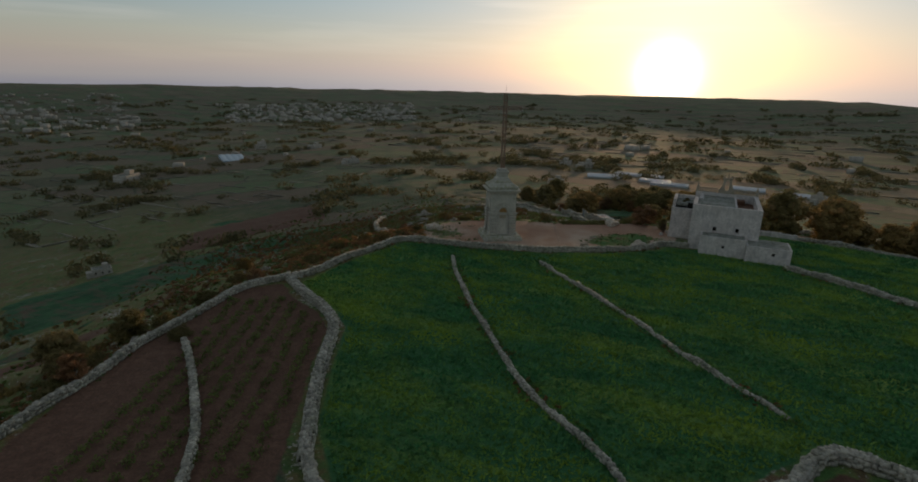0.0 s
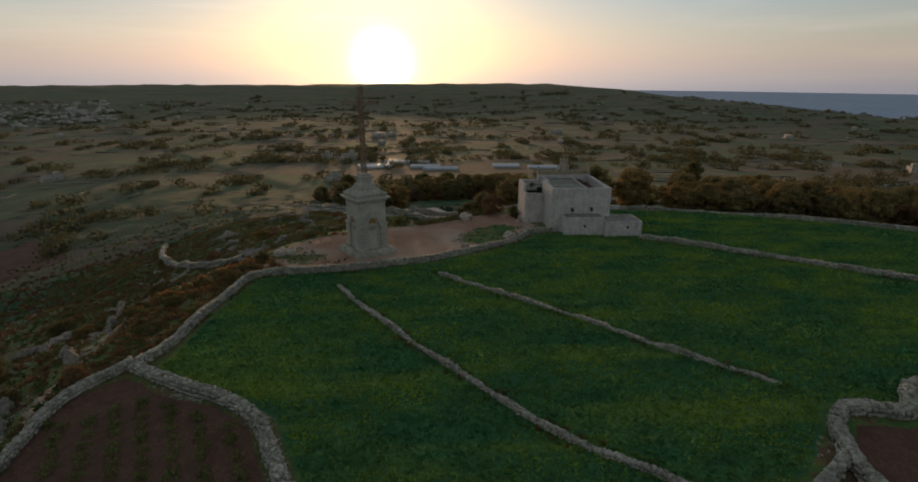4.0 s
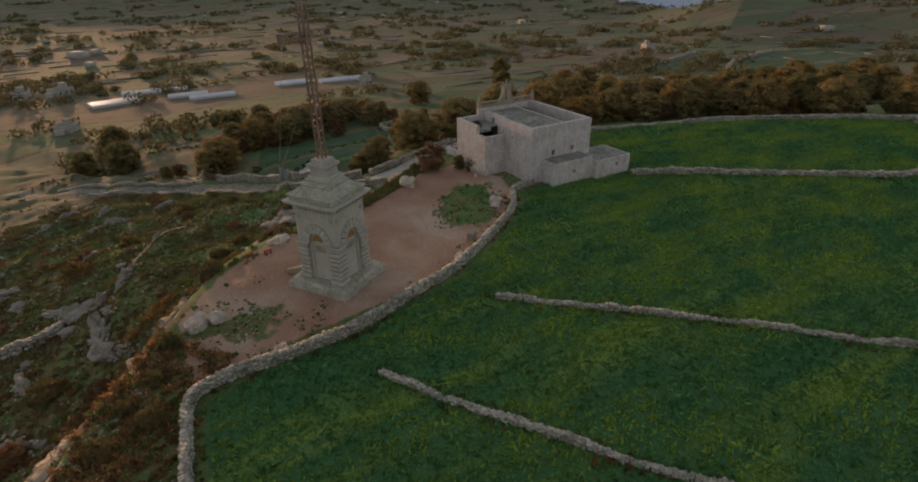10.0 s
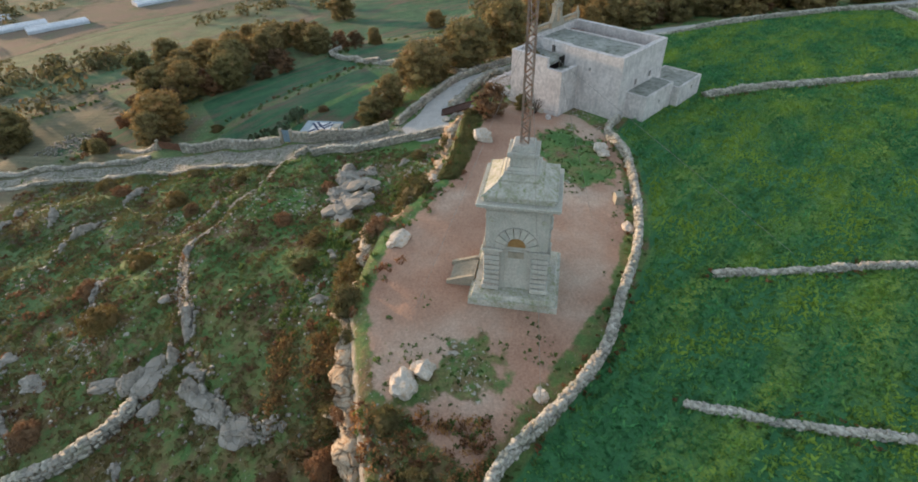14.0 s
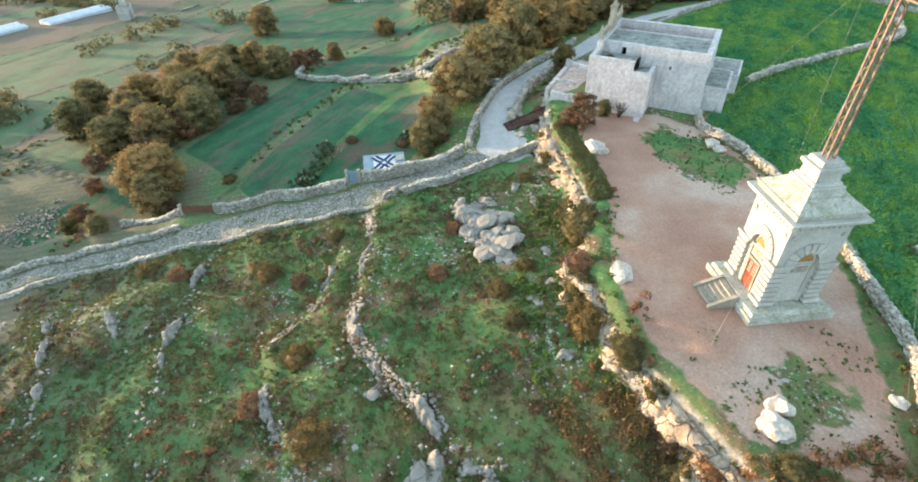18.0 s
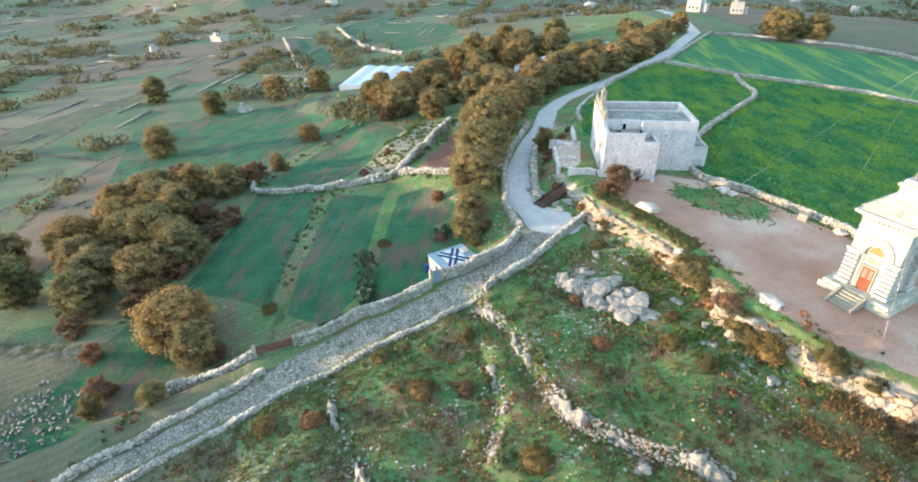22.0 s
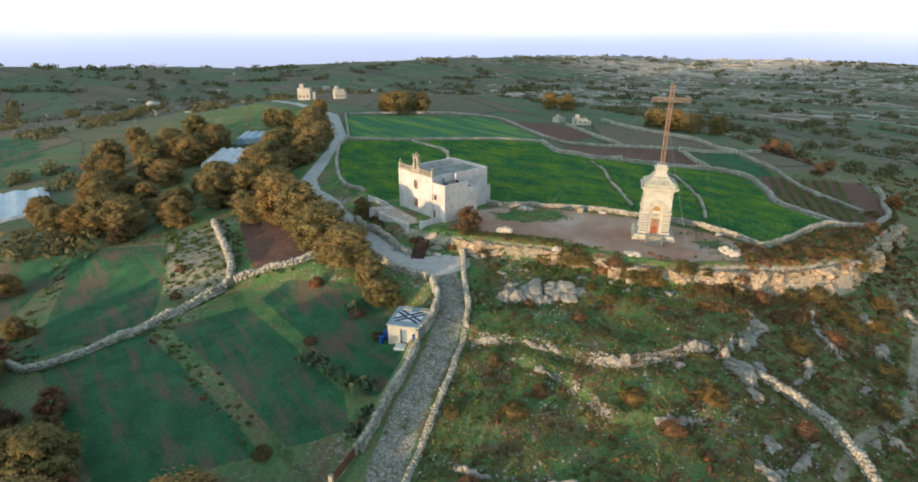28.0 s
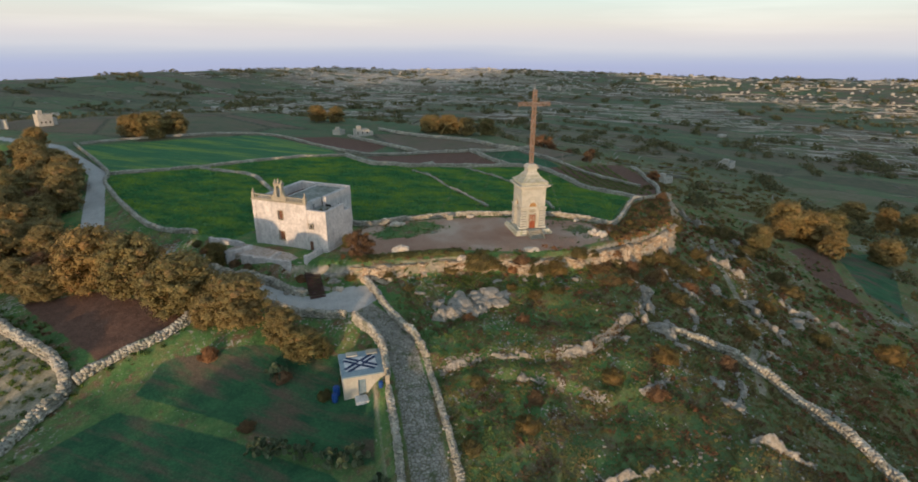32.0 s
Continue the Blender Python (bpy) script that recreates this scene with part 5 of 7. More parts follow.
def gate(name, x, y, turn, wide, tall, material, label, slats):
    top = thing(name, pose(x, y, ground_z(x, y), 0, 0, turn), label, "gate")
    for s in (-1, 1):
        part("gatepost", boxes((s * (wide / 2 + 0.18) - 0.16, s * (wide / 2 + 0.18) + 0.16, -0.2, 0.2, -0.4, tall + 0.15), bevel=0.02), LIMESTONE, top)
    if slats:
        for i in range(slats):
            w = wide / slats
            part("board", boxes((-wide / 2 + i * w + 0.02, -wide / 2 + (i + 1) * w - 0.02, -0.02, 0.02, 0.1, tall - 0.05 * (i % 2))), material, top)
        part("rail", boxes((-wide / 2, wide / 2, 0.02, 0.07, 0.3, 0.42), (-wide / 2, wide / 2, 0.02, 0.07, tall - 0.4, tall - 0.28)), material, top)
    else:
        part("leaf", boxes((-wide / 2, wide / 2, -0.03, 0.03, 0.05, tall), bevel=0.01), material, top)
        part("handle", boxes((wide / 2 - 0.2, wide / 2 - 0.12, 0.03, 0.08, 0.95, 1.1)), IRON_GREY, top)


gate("metal_gate", 26.9, 31.75, 88, 1.0, 1.7, GATE_BLUE, "blue-grey sheet metal gate in the lane wall", 0)
gate("wooden_gate", 27.6, 49.9, 85, 3.6, 1.15, SHUTTER, "dark brown plank field gate in the lane wall", 14)


# ---- boulders, outcrops and cliff ----
def rock_mesh(name, seed, material, flat=0.7, rough=0.28, level=2):
    bm = bmesh.new()
    bmesh.ops.create_icosphere(bm, subdivisions=level, radius=1.0)
    off = Vector((seed * 3.7, seed * 1.3, seed * 2.1))
    for v in bm.verts:
        p = v.co.copy()
        k = 1 + rough * noise.noise(p * 1.1 + off) * 1.6 + 0.5 * rough * noise.noise(p * 2.7 + off)
        q = p * k
        q.z = q.z * flat
        step = 0.28
        q.z = 0.6 * q.z + 0.4 * (round(q.z / step) * step)
        v.co = q
    me = bpy.data.meshes.new(name)
    bm.to_mesh(me)
    bm.free()
    me.materials.append(material)
    return me


BOULDERS = [rock_mesh("boulder", n, BOULDER, 0.75, 0.4, 3) for n in (1, 2, 3)]
for n, (x, y, sx, sy, sz, turn) in enumerate([(-10.6, 5.7, 0.9, 0.7, 0.9, 20), (-9.4, 4.7, 0.75, 0.6, 0.75, 100), (-9.9, -2.4, 0.5, 0.4, 0.4, 10), (3.0, 9.8, 1.05, 0.7, 0.5, 170), (21.9, 5.95, 1.35, 0.85, 0.9, 30), (31.2, 11.9, 0.5, 0.45, 0.5, 80),
                                             (13.4, 9.2, 0.8, 0.6, 0.7, 50), (21.2, -6.3, 0.9, 0.65, 0.7, 12), (20.2, -6.6, 0.6, 0.5, 0.5, 75), (7.7, -8.2, 0.65, 0.4, 0.4, 15), (29.6, 0.4, 0.45, 0.4, 0.4, 0)]):
    ob = new("boulder", BOULDERS[n % 3])
    ob.matrix_basis = pose(x, y, ground_z(x, y) + 0.3 * sz, 0, 0, turn) @ Matrix.Diagonal((sx, sy, sz, 1))
    tagged(ob, "pale limestone boulder on the red dirt forecourt" if sz > 0.6 else "low pale limestone boulder beside the forecourt", "boulder", "boulders round the forecourt")

OUTCROPS = [rock_mesh("rock_outcrop", n, ROCK, 0.8, 0.5, 3) for n in (11, 12, 13, 14)]
rng = random.Random(21)


def outcrop(x, y, s, sz=None, lift=0.0, turn=None, label="weathered limestone outcrop in the scrub"):
    ob = new("rock_outcrop", OUTCROPS[rng.randrange(4)])
    ob.matrix_basis = pose(x, y, ground_z(x, y) + lift, rng.uniform(-8, 8), rng.uniform(-8, 8), rng.uniform(0, 360) if turn is None else turn) @ Matrix.Diagonal((s, s * rng.uniform(0.55, 0.8), sz or s * 0.46, 1))
    tagged(ob, label, "rock", "limestone outcrops")


def rough(x, y, z, seed):
    return 0.5 * waves(x + 0.7 * z, y - 0.6 * z, 3.4, seed) + 0.32 * waves(x, y + 1.3 * z, 1.3, seed + 1) + 0.2 * waves(x - z, y, 0.6, seed + 2)


def grid_mesh(name, P, material, label, category, group):
    n, m = P.shape[:2]
    idx = np.arange(n * m).reshape(n, m)
    f = np.stack([idx[:-1, :-1], idx[1:, :-1], idx[1:, 1:], idx[:-1, 1:]], -1).reshape(-1, 4)
    ob = mesh_part(name, P.reshape(-1, 3), f, material)
    return tagged(ob, label, category, group)


def cliff_face(pts, seed, label):
    """A weathered rock face that hangs from the brow: lip, layered face and foot."""
    x, y, h = along(pts, 0.2)
    deep = 2.1 + 2.2 * smooth(4, -24, x)
    lip = height(x - 1.5 * np.sin(h), y + 1.5 * np.cos(h))
    low = height(x + 2.0 * np.sin(h), y - 2.0 * np.cos(h)) - 0.5
    rows = []
    for k in np.linspace(0, 1, 22):
        if k < 0.2:
            o, z = -0.2 + 1.15 * k / 0.2, lip - 0.7 + 0.35 * k / 0.2
        else:
            q = (k - 0.2) / 0.8
            o, z = 0.95 + 0.6 * q, lip - 0.35 + (low - lip + 0.35) * q
        face = smooth(0.1, 0.3, np.array(k))
        r = rough(x, y, z + 0 * x, seed)
        ledge = 0.28 * np.sign(waves(z * 3 + 0.4 * x, 0.3 * x, 2.6, seed + 5))
        block = np.round(1.3 * (waves(x, 0.5 * z + 0.2 * y, 5.2, seed + 11) + 0.5 * waves(x + z, y, 2.1, seed + 12)) / 0.6) * 0.34
        out = o + face * (0.45 * r + block + ledge + 0.35 * waves(x, y, 6.5, seed + 7))
        zz = z + (1 - face) * 0.14 * r + (k < 0.25) * (-0.25 + 0.3 * waves(x, y, 4.2, seed + 8))
        rows.append(np.stack([x + out * np.sin(h), y - out * np.cos(h), zz], -1))
    return grid_mesh("cliff_face", np.stack(rows, 1), CLIFF, label, "cliff", "cliff below the forecourt")


cliff_face([(29.5, 8.6), (26, 9.0), (22, 8.6), (19.5, 8.5)], 3, "cream limestone cliff face below the forecourt")
cliff_face([(19.8, 8.5), (13, 8.6), (9, 10.2), (5, 11.5), (3.5, 11.5)], 13, "pale limestone cliff face half hidden by bushes")
cliff_face([(3.8, 11.5), (-4, 11.1), (-9.5, 9.0), (-14, 7.1), (-17, 6)], 23, "orange-stained overhanging limestone cliff face")
cliff_face([(-16.7, 6.1), (-20, 4.6), (-26.5, 0.6), (-29, -3.4), (-31.1, -6.8), (-37.2, -16.6), (-43.9, -28.2)], 33, "high grey limestone cliff face of the western brow")


def rock_ridge(pts, tall, wide, seed, label="tumbled pale limestone ridge in the scrub"):
    """A ragged bank of bedrock and stones that crosses the slope."""
    x, y, h = along(pts, 0.16)
    t = np.linspace(0, 1, len(x))
    ends = np.minimum(smooth(0, 0.12, t), smooth(1, 0.88, t))
    grow = ends * np.clip(0.5 + 0.85 * waves(x, y, 6.5, seed) + 0.5 * waves(x, y, 1.9, seed + 9), 0.0, 1.5)
    rows = []
    for k in np.linspace(-1, 1, 15):
        o = 0.5 * wide * (k * (0.45 + 0.5 * grow) + 0.5 * waves(x, y, 3.3, seed + 6))
        px, py = x - o * np.sin(h), y + o * np.cos(h)
        z0 = height(px, py)
        up = tall * grow * max(0.0, 1 - abs(k) ** 2.6) - 0.25 * abs(k) ** 3
        r = rough(px, py, up, seed)
        lump = waves(px, py, 0.75, seed + 21) + 0.8 * waves(px, py, 0.42, seed + 22)
        up = up + (0.35 * tall * r + 0.13 * lump) * (1 - abs(k) ** 4) * smooth(0.05, 0.4, grow) - 0.4 * smooth(0.3, 0.05, grow)
        step = 0.2
        rows.append(np.stack([px + 0.14 * waves(px, py, 0.7, seed + 3), py + 0.14 * waves(px, py, 0.8, seed + 4), z0 + 0.45 * up + 0.55 * np.round(up / step) * step], -1))
    top = grid_mesh("rock_ridge", np.stack(rows, 1), ROCK, label, "rock", "limestone ridges")
    g = np.random.RandomState(seed)
    n = int(len(x) * 0.8)
    i = g.randint(0, len(x), n)
    o = g.normal(0, 0.75 * wide, n)
    sx, sy = x[i] - o * np.sin(h[i]), y[i] + o * np.cos(h[i])
    far = np.clip(1 - np.abs(o) / wide, 0, 1)
    size = g.uniform(0.04, 0.14, (n, 1)) * g.uniform(0.7, 1.2, (n, 3)) * np.array([1.2, 1, 0.7])
    v, f = stones_mesh(np.stack([sx, sy, height(sx, sy) + tall * grow[i] * far * 0.9 + 0.02], -1), size, g.uniform(0, 6, n), g)
    tagged(mesh_part("scree", v, f, ROCK, top), kind="stuff")


def terrace_face(step, label, seed, gap=-0.1):
    """Small stones that hold up the edge of a terrace, fallen away in places."""
    g = np.random.RandomState(seed)
    x, y, h = along(step, 0.02)
    i = np.nonzero(waves(x, y, 9, seed) + 0.45 * waves(x, y, 2.6, seed + 1) > gap)[0]
    i = i[g.uniform(0, 1, len(i)) < 0.8]
    x, y, h = x[i], y[i], h[i]
    side = np.where(inside(x - 0.6 * np.sin(h), y + 0.6 * np.cos(h), step + [(30, 9), (30, 5), (-8, 5)]), 1, -1)
    o = g.uniform(-0.3, 0.75, len(x)) * side
    px, py = x - o * np.sin(h), y + o * np.cos(h)
    size = g.uniform(0.05, 0.12, (len(x), 1)) * g.uniform(0.7, 1.2, (len(x), 3)) * np.array([1.3, 1, 0.8])
    v, f = stones_mesh(np.stack([px, py, height(px, py) + 0.04 + g.uniform(0, 0.12, len(x))], -1), size, h + g.normal(0, 0.3, len(x)), g)
    tagged(mesh_part("terrace_face", v, f, ROCK), label, "terrace wall", kind="stuff")


terrace_face(STEPS[0][1:], "tumbled pale dry-stone face of a terrace", 51)
terrace_face(STEPS[1][1:-1], "broken dry-stone face of a lower terrace", 54, 0.0)
for n, (pts, tall, wide) in enumerate([
        ([(21, 30), (19.4, 29.8), (15.7, 29.4), (11.2, 30.4), (8, 30.7)], 0.4, 0.8), ([(7, 30.8), (3, 30.8), (0, 28.7), (-1.2, 28)], 0.55, 1.0), ([(14.5, 32.6), (10.6, 33.6), (8.3, 34.6), (6, 36.6), (4.6, 38.4)], 0.5, 1.0),
        ([(-1.9, 27.9), (-3.8, 25.6), (-7.5, 23.6), (-10.2, 20), (-12.6, 17.6), (-12.6, 14.4), (-9, 11.8)], 1.0, 1.0),
        ([(0.8, 37.4), (-1.9, 36.8), (-5.7, 34.9)], 0.6, 1.2), ([(20.4, 46.6), (14.9, 47.4), (11.4, 46.7), (5.6, 47.3), (3.2, 46.2), (-1.7, 45.7)], 0.7, 0.8),
        ([(14.1, 61.1), (6.8, 57.2), (2.8, 55.9), (0.1, 55.6)], 0.7, 0.8), ([(11.4, 53.4), (8.2, 51.5)], 0.6, 1.0), ([(20.5, 20.6), (15.3, 20.3), (12, 19.4), (10.2, 17.6)], 1.3, 1.9), ([(20.5, 18), (17.4, 17.4), (14.4, 15.8)], 0.9, 1.6),
        ([(-20.8, 7.5), (-20.1, 11.8), (-21.4, 16.3), (-21.9, 18.5)], 0.7, 1.0), ([(-24.5, 10.2), (-26.5, 12), (-29.4, 15.2)], 0.7, 1.0), ([(-34.5, 11), (-33.2, 14), (-30.8, 19.6), (-28.8, 25.6), (-30.5, 27.6)], 0.9, 1.1), ([(-38.3, 12.4), (-39.3, 16), (-38.6, 18.3), (-44, 19.1), (-47, 22)], 0.9, 1.0),
        ([(-20.2, 31.7), (-24.2, 29.2), (-25.2, 33.4), (-25.8, 36)], 0.7, 0.8), ([(-15.4, 32.8), (-12.6, 37.6), (-9.3, 40.6)], 0.6, 1.1), ([(-7, 24.4), (-8.6, 26.6), (-10.8, 27.8)], 1.3, 1.8), ([(-9.5, 22.6), (-11.5, 19.5)], 1.4, 1.9), ([(-58.6, -23.9), (-51.8, -10), (-46, 2)], 0.9, 1.1),
        ([(-32, -1), (-36, 5), (-37, 10)], 1.1, 1.6), ([(-44, -10), (-41, -2), (-43, 5)], 1.2, 1.6), ([(-50, -32), (-47, -20), (-49, -14)], 1.2, 1.4), ([(-14.6, 25.4), (-17, 23), (-17.4, 19.5)], 0.7, 1.1), ([(-4, 44), (-9, 46), (-12, 49)], 0.8, 1.3)]):
    rock_ridge(pts, 1.0 * tall, 0.95 * wide, 100 + 10 * n)
for x, y, s in [(13.2, 19.6, 1.0), (17.5, 13.2, 0.7), (20.5, 14.6, 0.8), (3.4, 15.9, 0.6), (-1.8, 14.9, 0.7), (9.5, 13.8, 0.7), (-9.0, 25.8, 1.7), (-10.6, 19.7, 1.5), (-12.1, 17, 1.5), (-9.8, 29.5, 1.1), (-8.2, 22.7, 0.9), (-10.2, 36, 1.0), (-9.2, 40.6, 1.1), (-11.3, 24.4, 1.1), (-28.2, 12.2, 1.3), (-32.6, 15.3, 1.3), (-37.1, 20.4, 1.5), (-27.8, 7, 1.4), (-22.5, 40.2, 1.0), (-8.4, 39.8, 0.8),
                (17.6, 19.4, 1.7), (15.4, 18.9, 1.9), (13.2, 18.2, 1.6), (11.4, 17.8, 1.9), (10.0, 17.4, 1.3), (15.8, 17.2, 1.5), (12.8, 16.4, 1.2), (18.6, 17.6, 1.1), (30, 9.2, 1.0), (31.4, 9.6, 1.1), (32.3, 8.8, 0.9), (36.8, 11, 0.9), (38, 11.5, 0.8), (33, 11.2, 0.7), (31.8, 11.4, 0.6), (-30, 24, 0.9), (0, 17, 0.5), (4, 16.2, 0.5), (5.5, 14.4, 0.6), (-2, 28.8, 0.8), (-23, 22, 0.8)]:
    outcrop(x, y, s)

# stones cleared into a patch of grass beyond the field gate
hrng = np.random.RandomState(12)
hx, hy = hrng.uniform(29, 40, 560), hrng.uniform(68, 80, 560)
ok = np.hypot((hx - 34) / 5, (hy - 74) / 5) + 0.4 * waves(hx, hy, 3, 33) < 0.9
hx, hy = hx[ok], hy[ok]
size = hrng.uniform(0.05, 0.17, (len(hx), 1)) * hrng.uniform(0.7, 1.2, (len(hx), 3))
v, f = stones_mesh(np.stack([hx, hy, height(hx, hy) + 0.08], -1), size, hrng.uniform(0, 6, len(hx)), hrng)
tagged(mesh_part("field_stones", v, f, ROCK), "pale stones cleared into a patch of grass", "stones", kind="stuff")

# loose stones all over the rocky slopes
srng = np.random.RandomState(8)
px, py = srng.uniform(-60, 23, 26000), srng.uniform(-30, 75, 26000)
dd = signed(px, py, TOP)
ok = (dd > 1.5) & (waves(px, py, 12, 9) + srng.normal(0, 0.5, 26000) > 0.7)
px, py = px[ok], py[ok]
size = srng.uniform(0.16, 0.36, (len(px), 1)) ** 2 * srng.uniform(0.7, 1.2, (len(px), 3)) * np.array([1.2, 1, 0.7])
v, f = stones_mesh(np.stack([px, py, height(px, py) + 0.03], -1), size, srng.uniform(0, 6, len(px)), srng)
tagged(mesh_part("loose_stones", v, f, surface("pale_loose_stone", (0.34, 0.32, 0.27), (0.52, 0.48, 0.42), 0.6, 4.0, 0.95, 0.4, 0.03, None, 0.25, island=True)), "pale loose stones strewn over the rocky slope", "stones", kind="stuff")


# ---- trees and shrubs ----
def blob_leaves(rng, centre, radii, count, size):
    """Small leaf cards all over an uneven clump."""
    u = rng.normal(size=(count, 3))
    u /= np.linalg.norm(u, axis=1)[:, None]
    r = rng.uniform(0.55, 1.3, count)
    c = np.asarray(centre) + u * r[:, None] * np.asarray(radii)
    t = np.cross(u, rng.normal(size=(count, 3)))
    t /= np.linalg.norm(t, axis=1)[:, None] + 1e-6
    w = np.cross(u + 0.75 * rng.normal(size=(count, 3)), t)
    w /= np.linalg.norm(w, axis=1)[:, None] + 1e-6
    s = size * rng.uniform(0.6, 1.4, (count, 1))
    v = np.stack([c - t * s, c + w * s * 0.6, c + t * s, c - w * s * 0.6], 1)
    return v.reshape(-1, 3)


def crown_mesh(seed, clumps, spread_r, tall, leaf, per, low=0.22):
    rng = np.random.RandomState(seed)
    vs, cores = [], []
    for _ in range(clumps):
        a, q = rng.uniform(0, 6.28), rng.uniform(0, 1) ** 0.5
        h = rng.uniform(low, 0.95)
        w = math.sqrt(max(0.06, 1 - ((h - 0.45) / 0.55) ** 2)) * (0.85 + 0.25 * math.sin(3 * a + seed) * math.sin(2 * a))
        c = (spread_r * q * w * math.cos(a) * 0.85, spread_r * q * w * math.sin(a) * 0.85, tall * h)
        k = rng.uniform(0.1, 0.26) * spread_r
        vs.append(blob_leaves(rng, c, (k, k, k * 0.8), per, leaf))
        cores.append((c, k * 0.6))
    v = np.concatenate(vs)
    f = [tuple(q) for q in np.arange(len(v)).reshape(-1, 4)]
    # twiggy heart of each clump, which closes it against the light
    extra, base = [], len(v)
    for c, k in cores:
        for i in range(5):
            for j in range(8):
                a, e = j * math.pi / 4 + 0.4 * i, -1.2 + 0.6 * i
                q = k * rng.uniform(0.8, 1.05)
                extra.append((c[0] + q * math.cos(e) * math.cos(a), c[1] + q * math.cos(e) * math.sin(a), c[2] + 0.75 * q * math.sin(e)))
        f += [(base + 8 * i + j, base + 8 * i + (j + 1) % 8, base + 8 * i + 8 + (j + 1) % 8, base + 8 * i + 8 + j) for i in range(4) for j in range(8)]
        f += [tuple(base + 32 + j for j in range(8))]
        base += 40
    return np.concatenate([v, np.array(extra)]), f


def dome_mesh(seed, r, tall, leaf, per):
    """A dense low dome of small clumps, as wind-cut bushes grow."""
    rng = np.random.RandomState(seed)
    vs = []
    for n in range(70):
        a, e = rng.uniform(0, 6.28), math.asin(rng.uniform(0.0, 1.0))
        q = rng.uniform(0.62, 0.95) * (1 + 0.12 * math.sin(2 * a + seed))
        k = rng.uniform(0.13, 0.25) * r
        vs.append(blob_leaves(rng, (q * r * math.cos(e) * math.cos(a), q * r * math.cos(e) * math.sin(a), q * tall * math.sin(e)), (k, k, k * 0.8), per, leaf))
    v = np.concatenate(vs)
    f = [tuple(q) for q in np.arange(len(v)).reshape(-1, 4)]
    # the twiggy heart
    base, heart = len(v), []
    for i in range(7):
        for j in range(14):
            a, e = j * math.pi / 7, i * 0.26
            q = rng.uniform(0.66, 0.8)
            heart.append((q * r * math.cos(e) * math.cos(a), q * r * math.cos(e) * math.sin(a), q * tall * math.sin(e) - 0.05))
    f += [(base + 14 * i + j, base + 14 * i + (j + 1) % 14, base + 14 * i + 14 + (j + 1) % 14, base + 14 * i + 14 + j) for i in range(6) for j in range(14)]
    return np.concatenate([v, np.array(heart)]), f


def trunk_mesh(seed, tall, r):
    rng = np.random.RandomState(seed)
    bm = bmesh.new()
    fork = Vector((rng.uniform(-0.2, 0.2), rng.uniform(-0.2, 0.2), tall * 0.3))

    def limb(a, b, ra, rb):
        a, b = Vector(a), Vector(b)
        q = (b - a).to_track_quat("Z", "Y")
        rings = [[bm.verts.new(p + q @ Vector((rr * math.cos(k * 1.0472), rr * math.sin(k * 1.0472), 0))) for k in range(6)] for p, rr in ((a, ra), (b, rb))]
        for k in range(6):
            bm.faces.new((rings[0][k], rings[0][(k + 1) % 6], rings[1][(k + 1) % 6], rings[1][k]))

    limb((0, 0, -0.5), fork, r, r * 0.75)
    for k in range(6):
        a = k * 1.05 + rng.uniform(-0.4, 0.4)
        mid = fork + Vector((tall * 0.13 * math.cos(a), tall * 0.13 * math.sin(a), tall * 0.2))
        limb(fork, mid, r * 0.55, r * 0.32)
        limb(mid, (tall * 0.3 * math.cos(a + 0.3), tall * 0.3 * math.sin(a + 0.3), tall * rng.uniform(0.65, 0.88)), r * 0.32, r * 0.1)
    return bm


def tree_kind(seed, leaf_mat, label, name="tree", category="tree", clumps=150, spread_r=3.2, tall=6.0, leaf=0.12, per=80, low=0.1):
    t = thing(name, pose(0, 0, -900), label, category)
    part("trunk", trunk_mesh(seed, tall * (0.7 if name == "bush" else 1.0), 0.045 * tall), BARK, t)
    v, f = dome_mesh(seed, spread_r, tall, leaf, per) if name == "bush" else crown_mesh(seed, clumps, spread_r, tall, leaf, per, low)
    mesh_part("crown", v, f, leaf_mat, t)
    return t


KINDS = {
    "carob": tree_kind(41, LEAF_A, "bushy olive-brown carob tree with an uneven crown"),
    "broad": tree_kind(42, LEAF_A, "broad brownish-green tree with a rounded crown", clumps=190, spread_r=3.8),
    "green": tree_kind(43, LEAF_B, "green leafy tree with a loose crown", clumps=110, spread_r=2.8),
    "red": tree_kind(44, LEAF_C, "reddish dry bushy tree with sparse leaves", clumps=70, spread_r=2.2, tall=3.8, leaf=0.09),
    "bush": tree_kind(45, LEAF_D, "dense rounded green bush on rocky ground", "bush", "bush", 60, 1.05, 1.2, 0.05, 60, 0.05),
    "dark_bush": tree_kind(46, LEAF_D, "dense dark brown-green bush in the scrub", "bush", "bush", 60, 1.15, 1.3, 0.05, 60, 0.05),
    "dry_bush": tree_kind(47, LEAF_C, "dry rust-brown bush in the scrub", "bush", "bush", 40, 1.05, 1.3, 0.05, 60, 0.1),
}
used = set()


def plant(kind, x, y, size, turn, tall=1.0):
    t = KINDS[kind]
    if kind in used:
        t = copy_thing(t, pose(0, 0, 0))
    used.add(kind)
    t.matrix_basis = pose(x, y, ground_z(x, y) - 0.15, 0, 0, turn)
    t.scale = (size, size, size * tall)


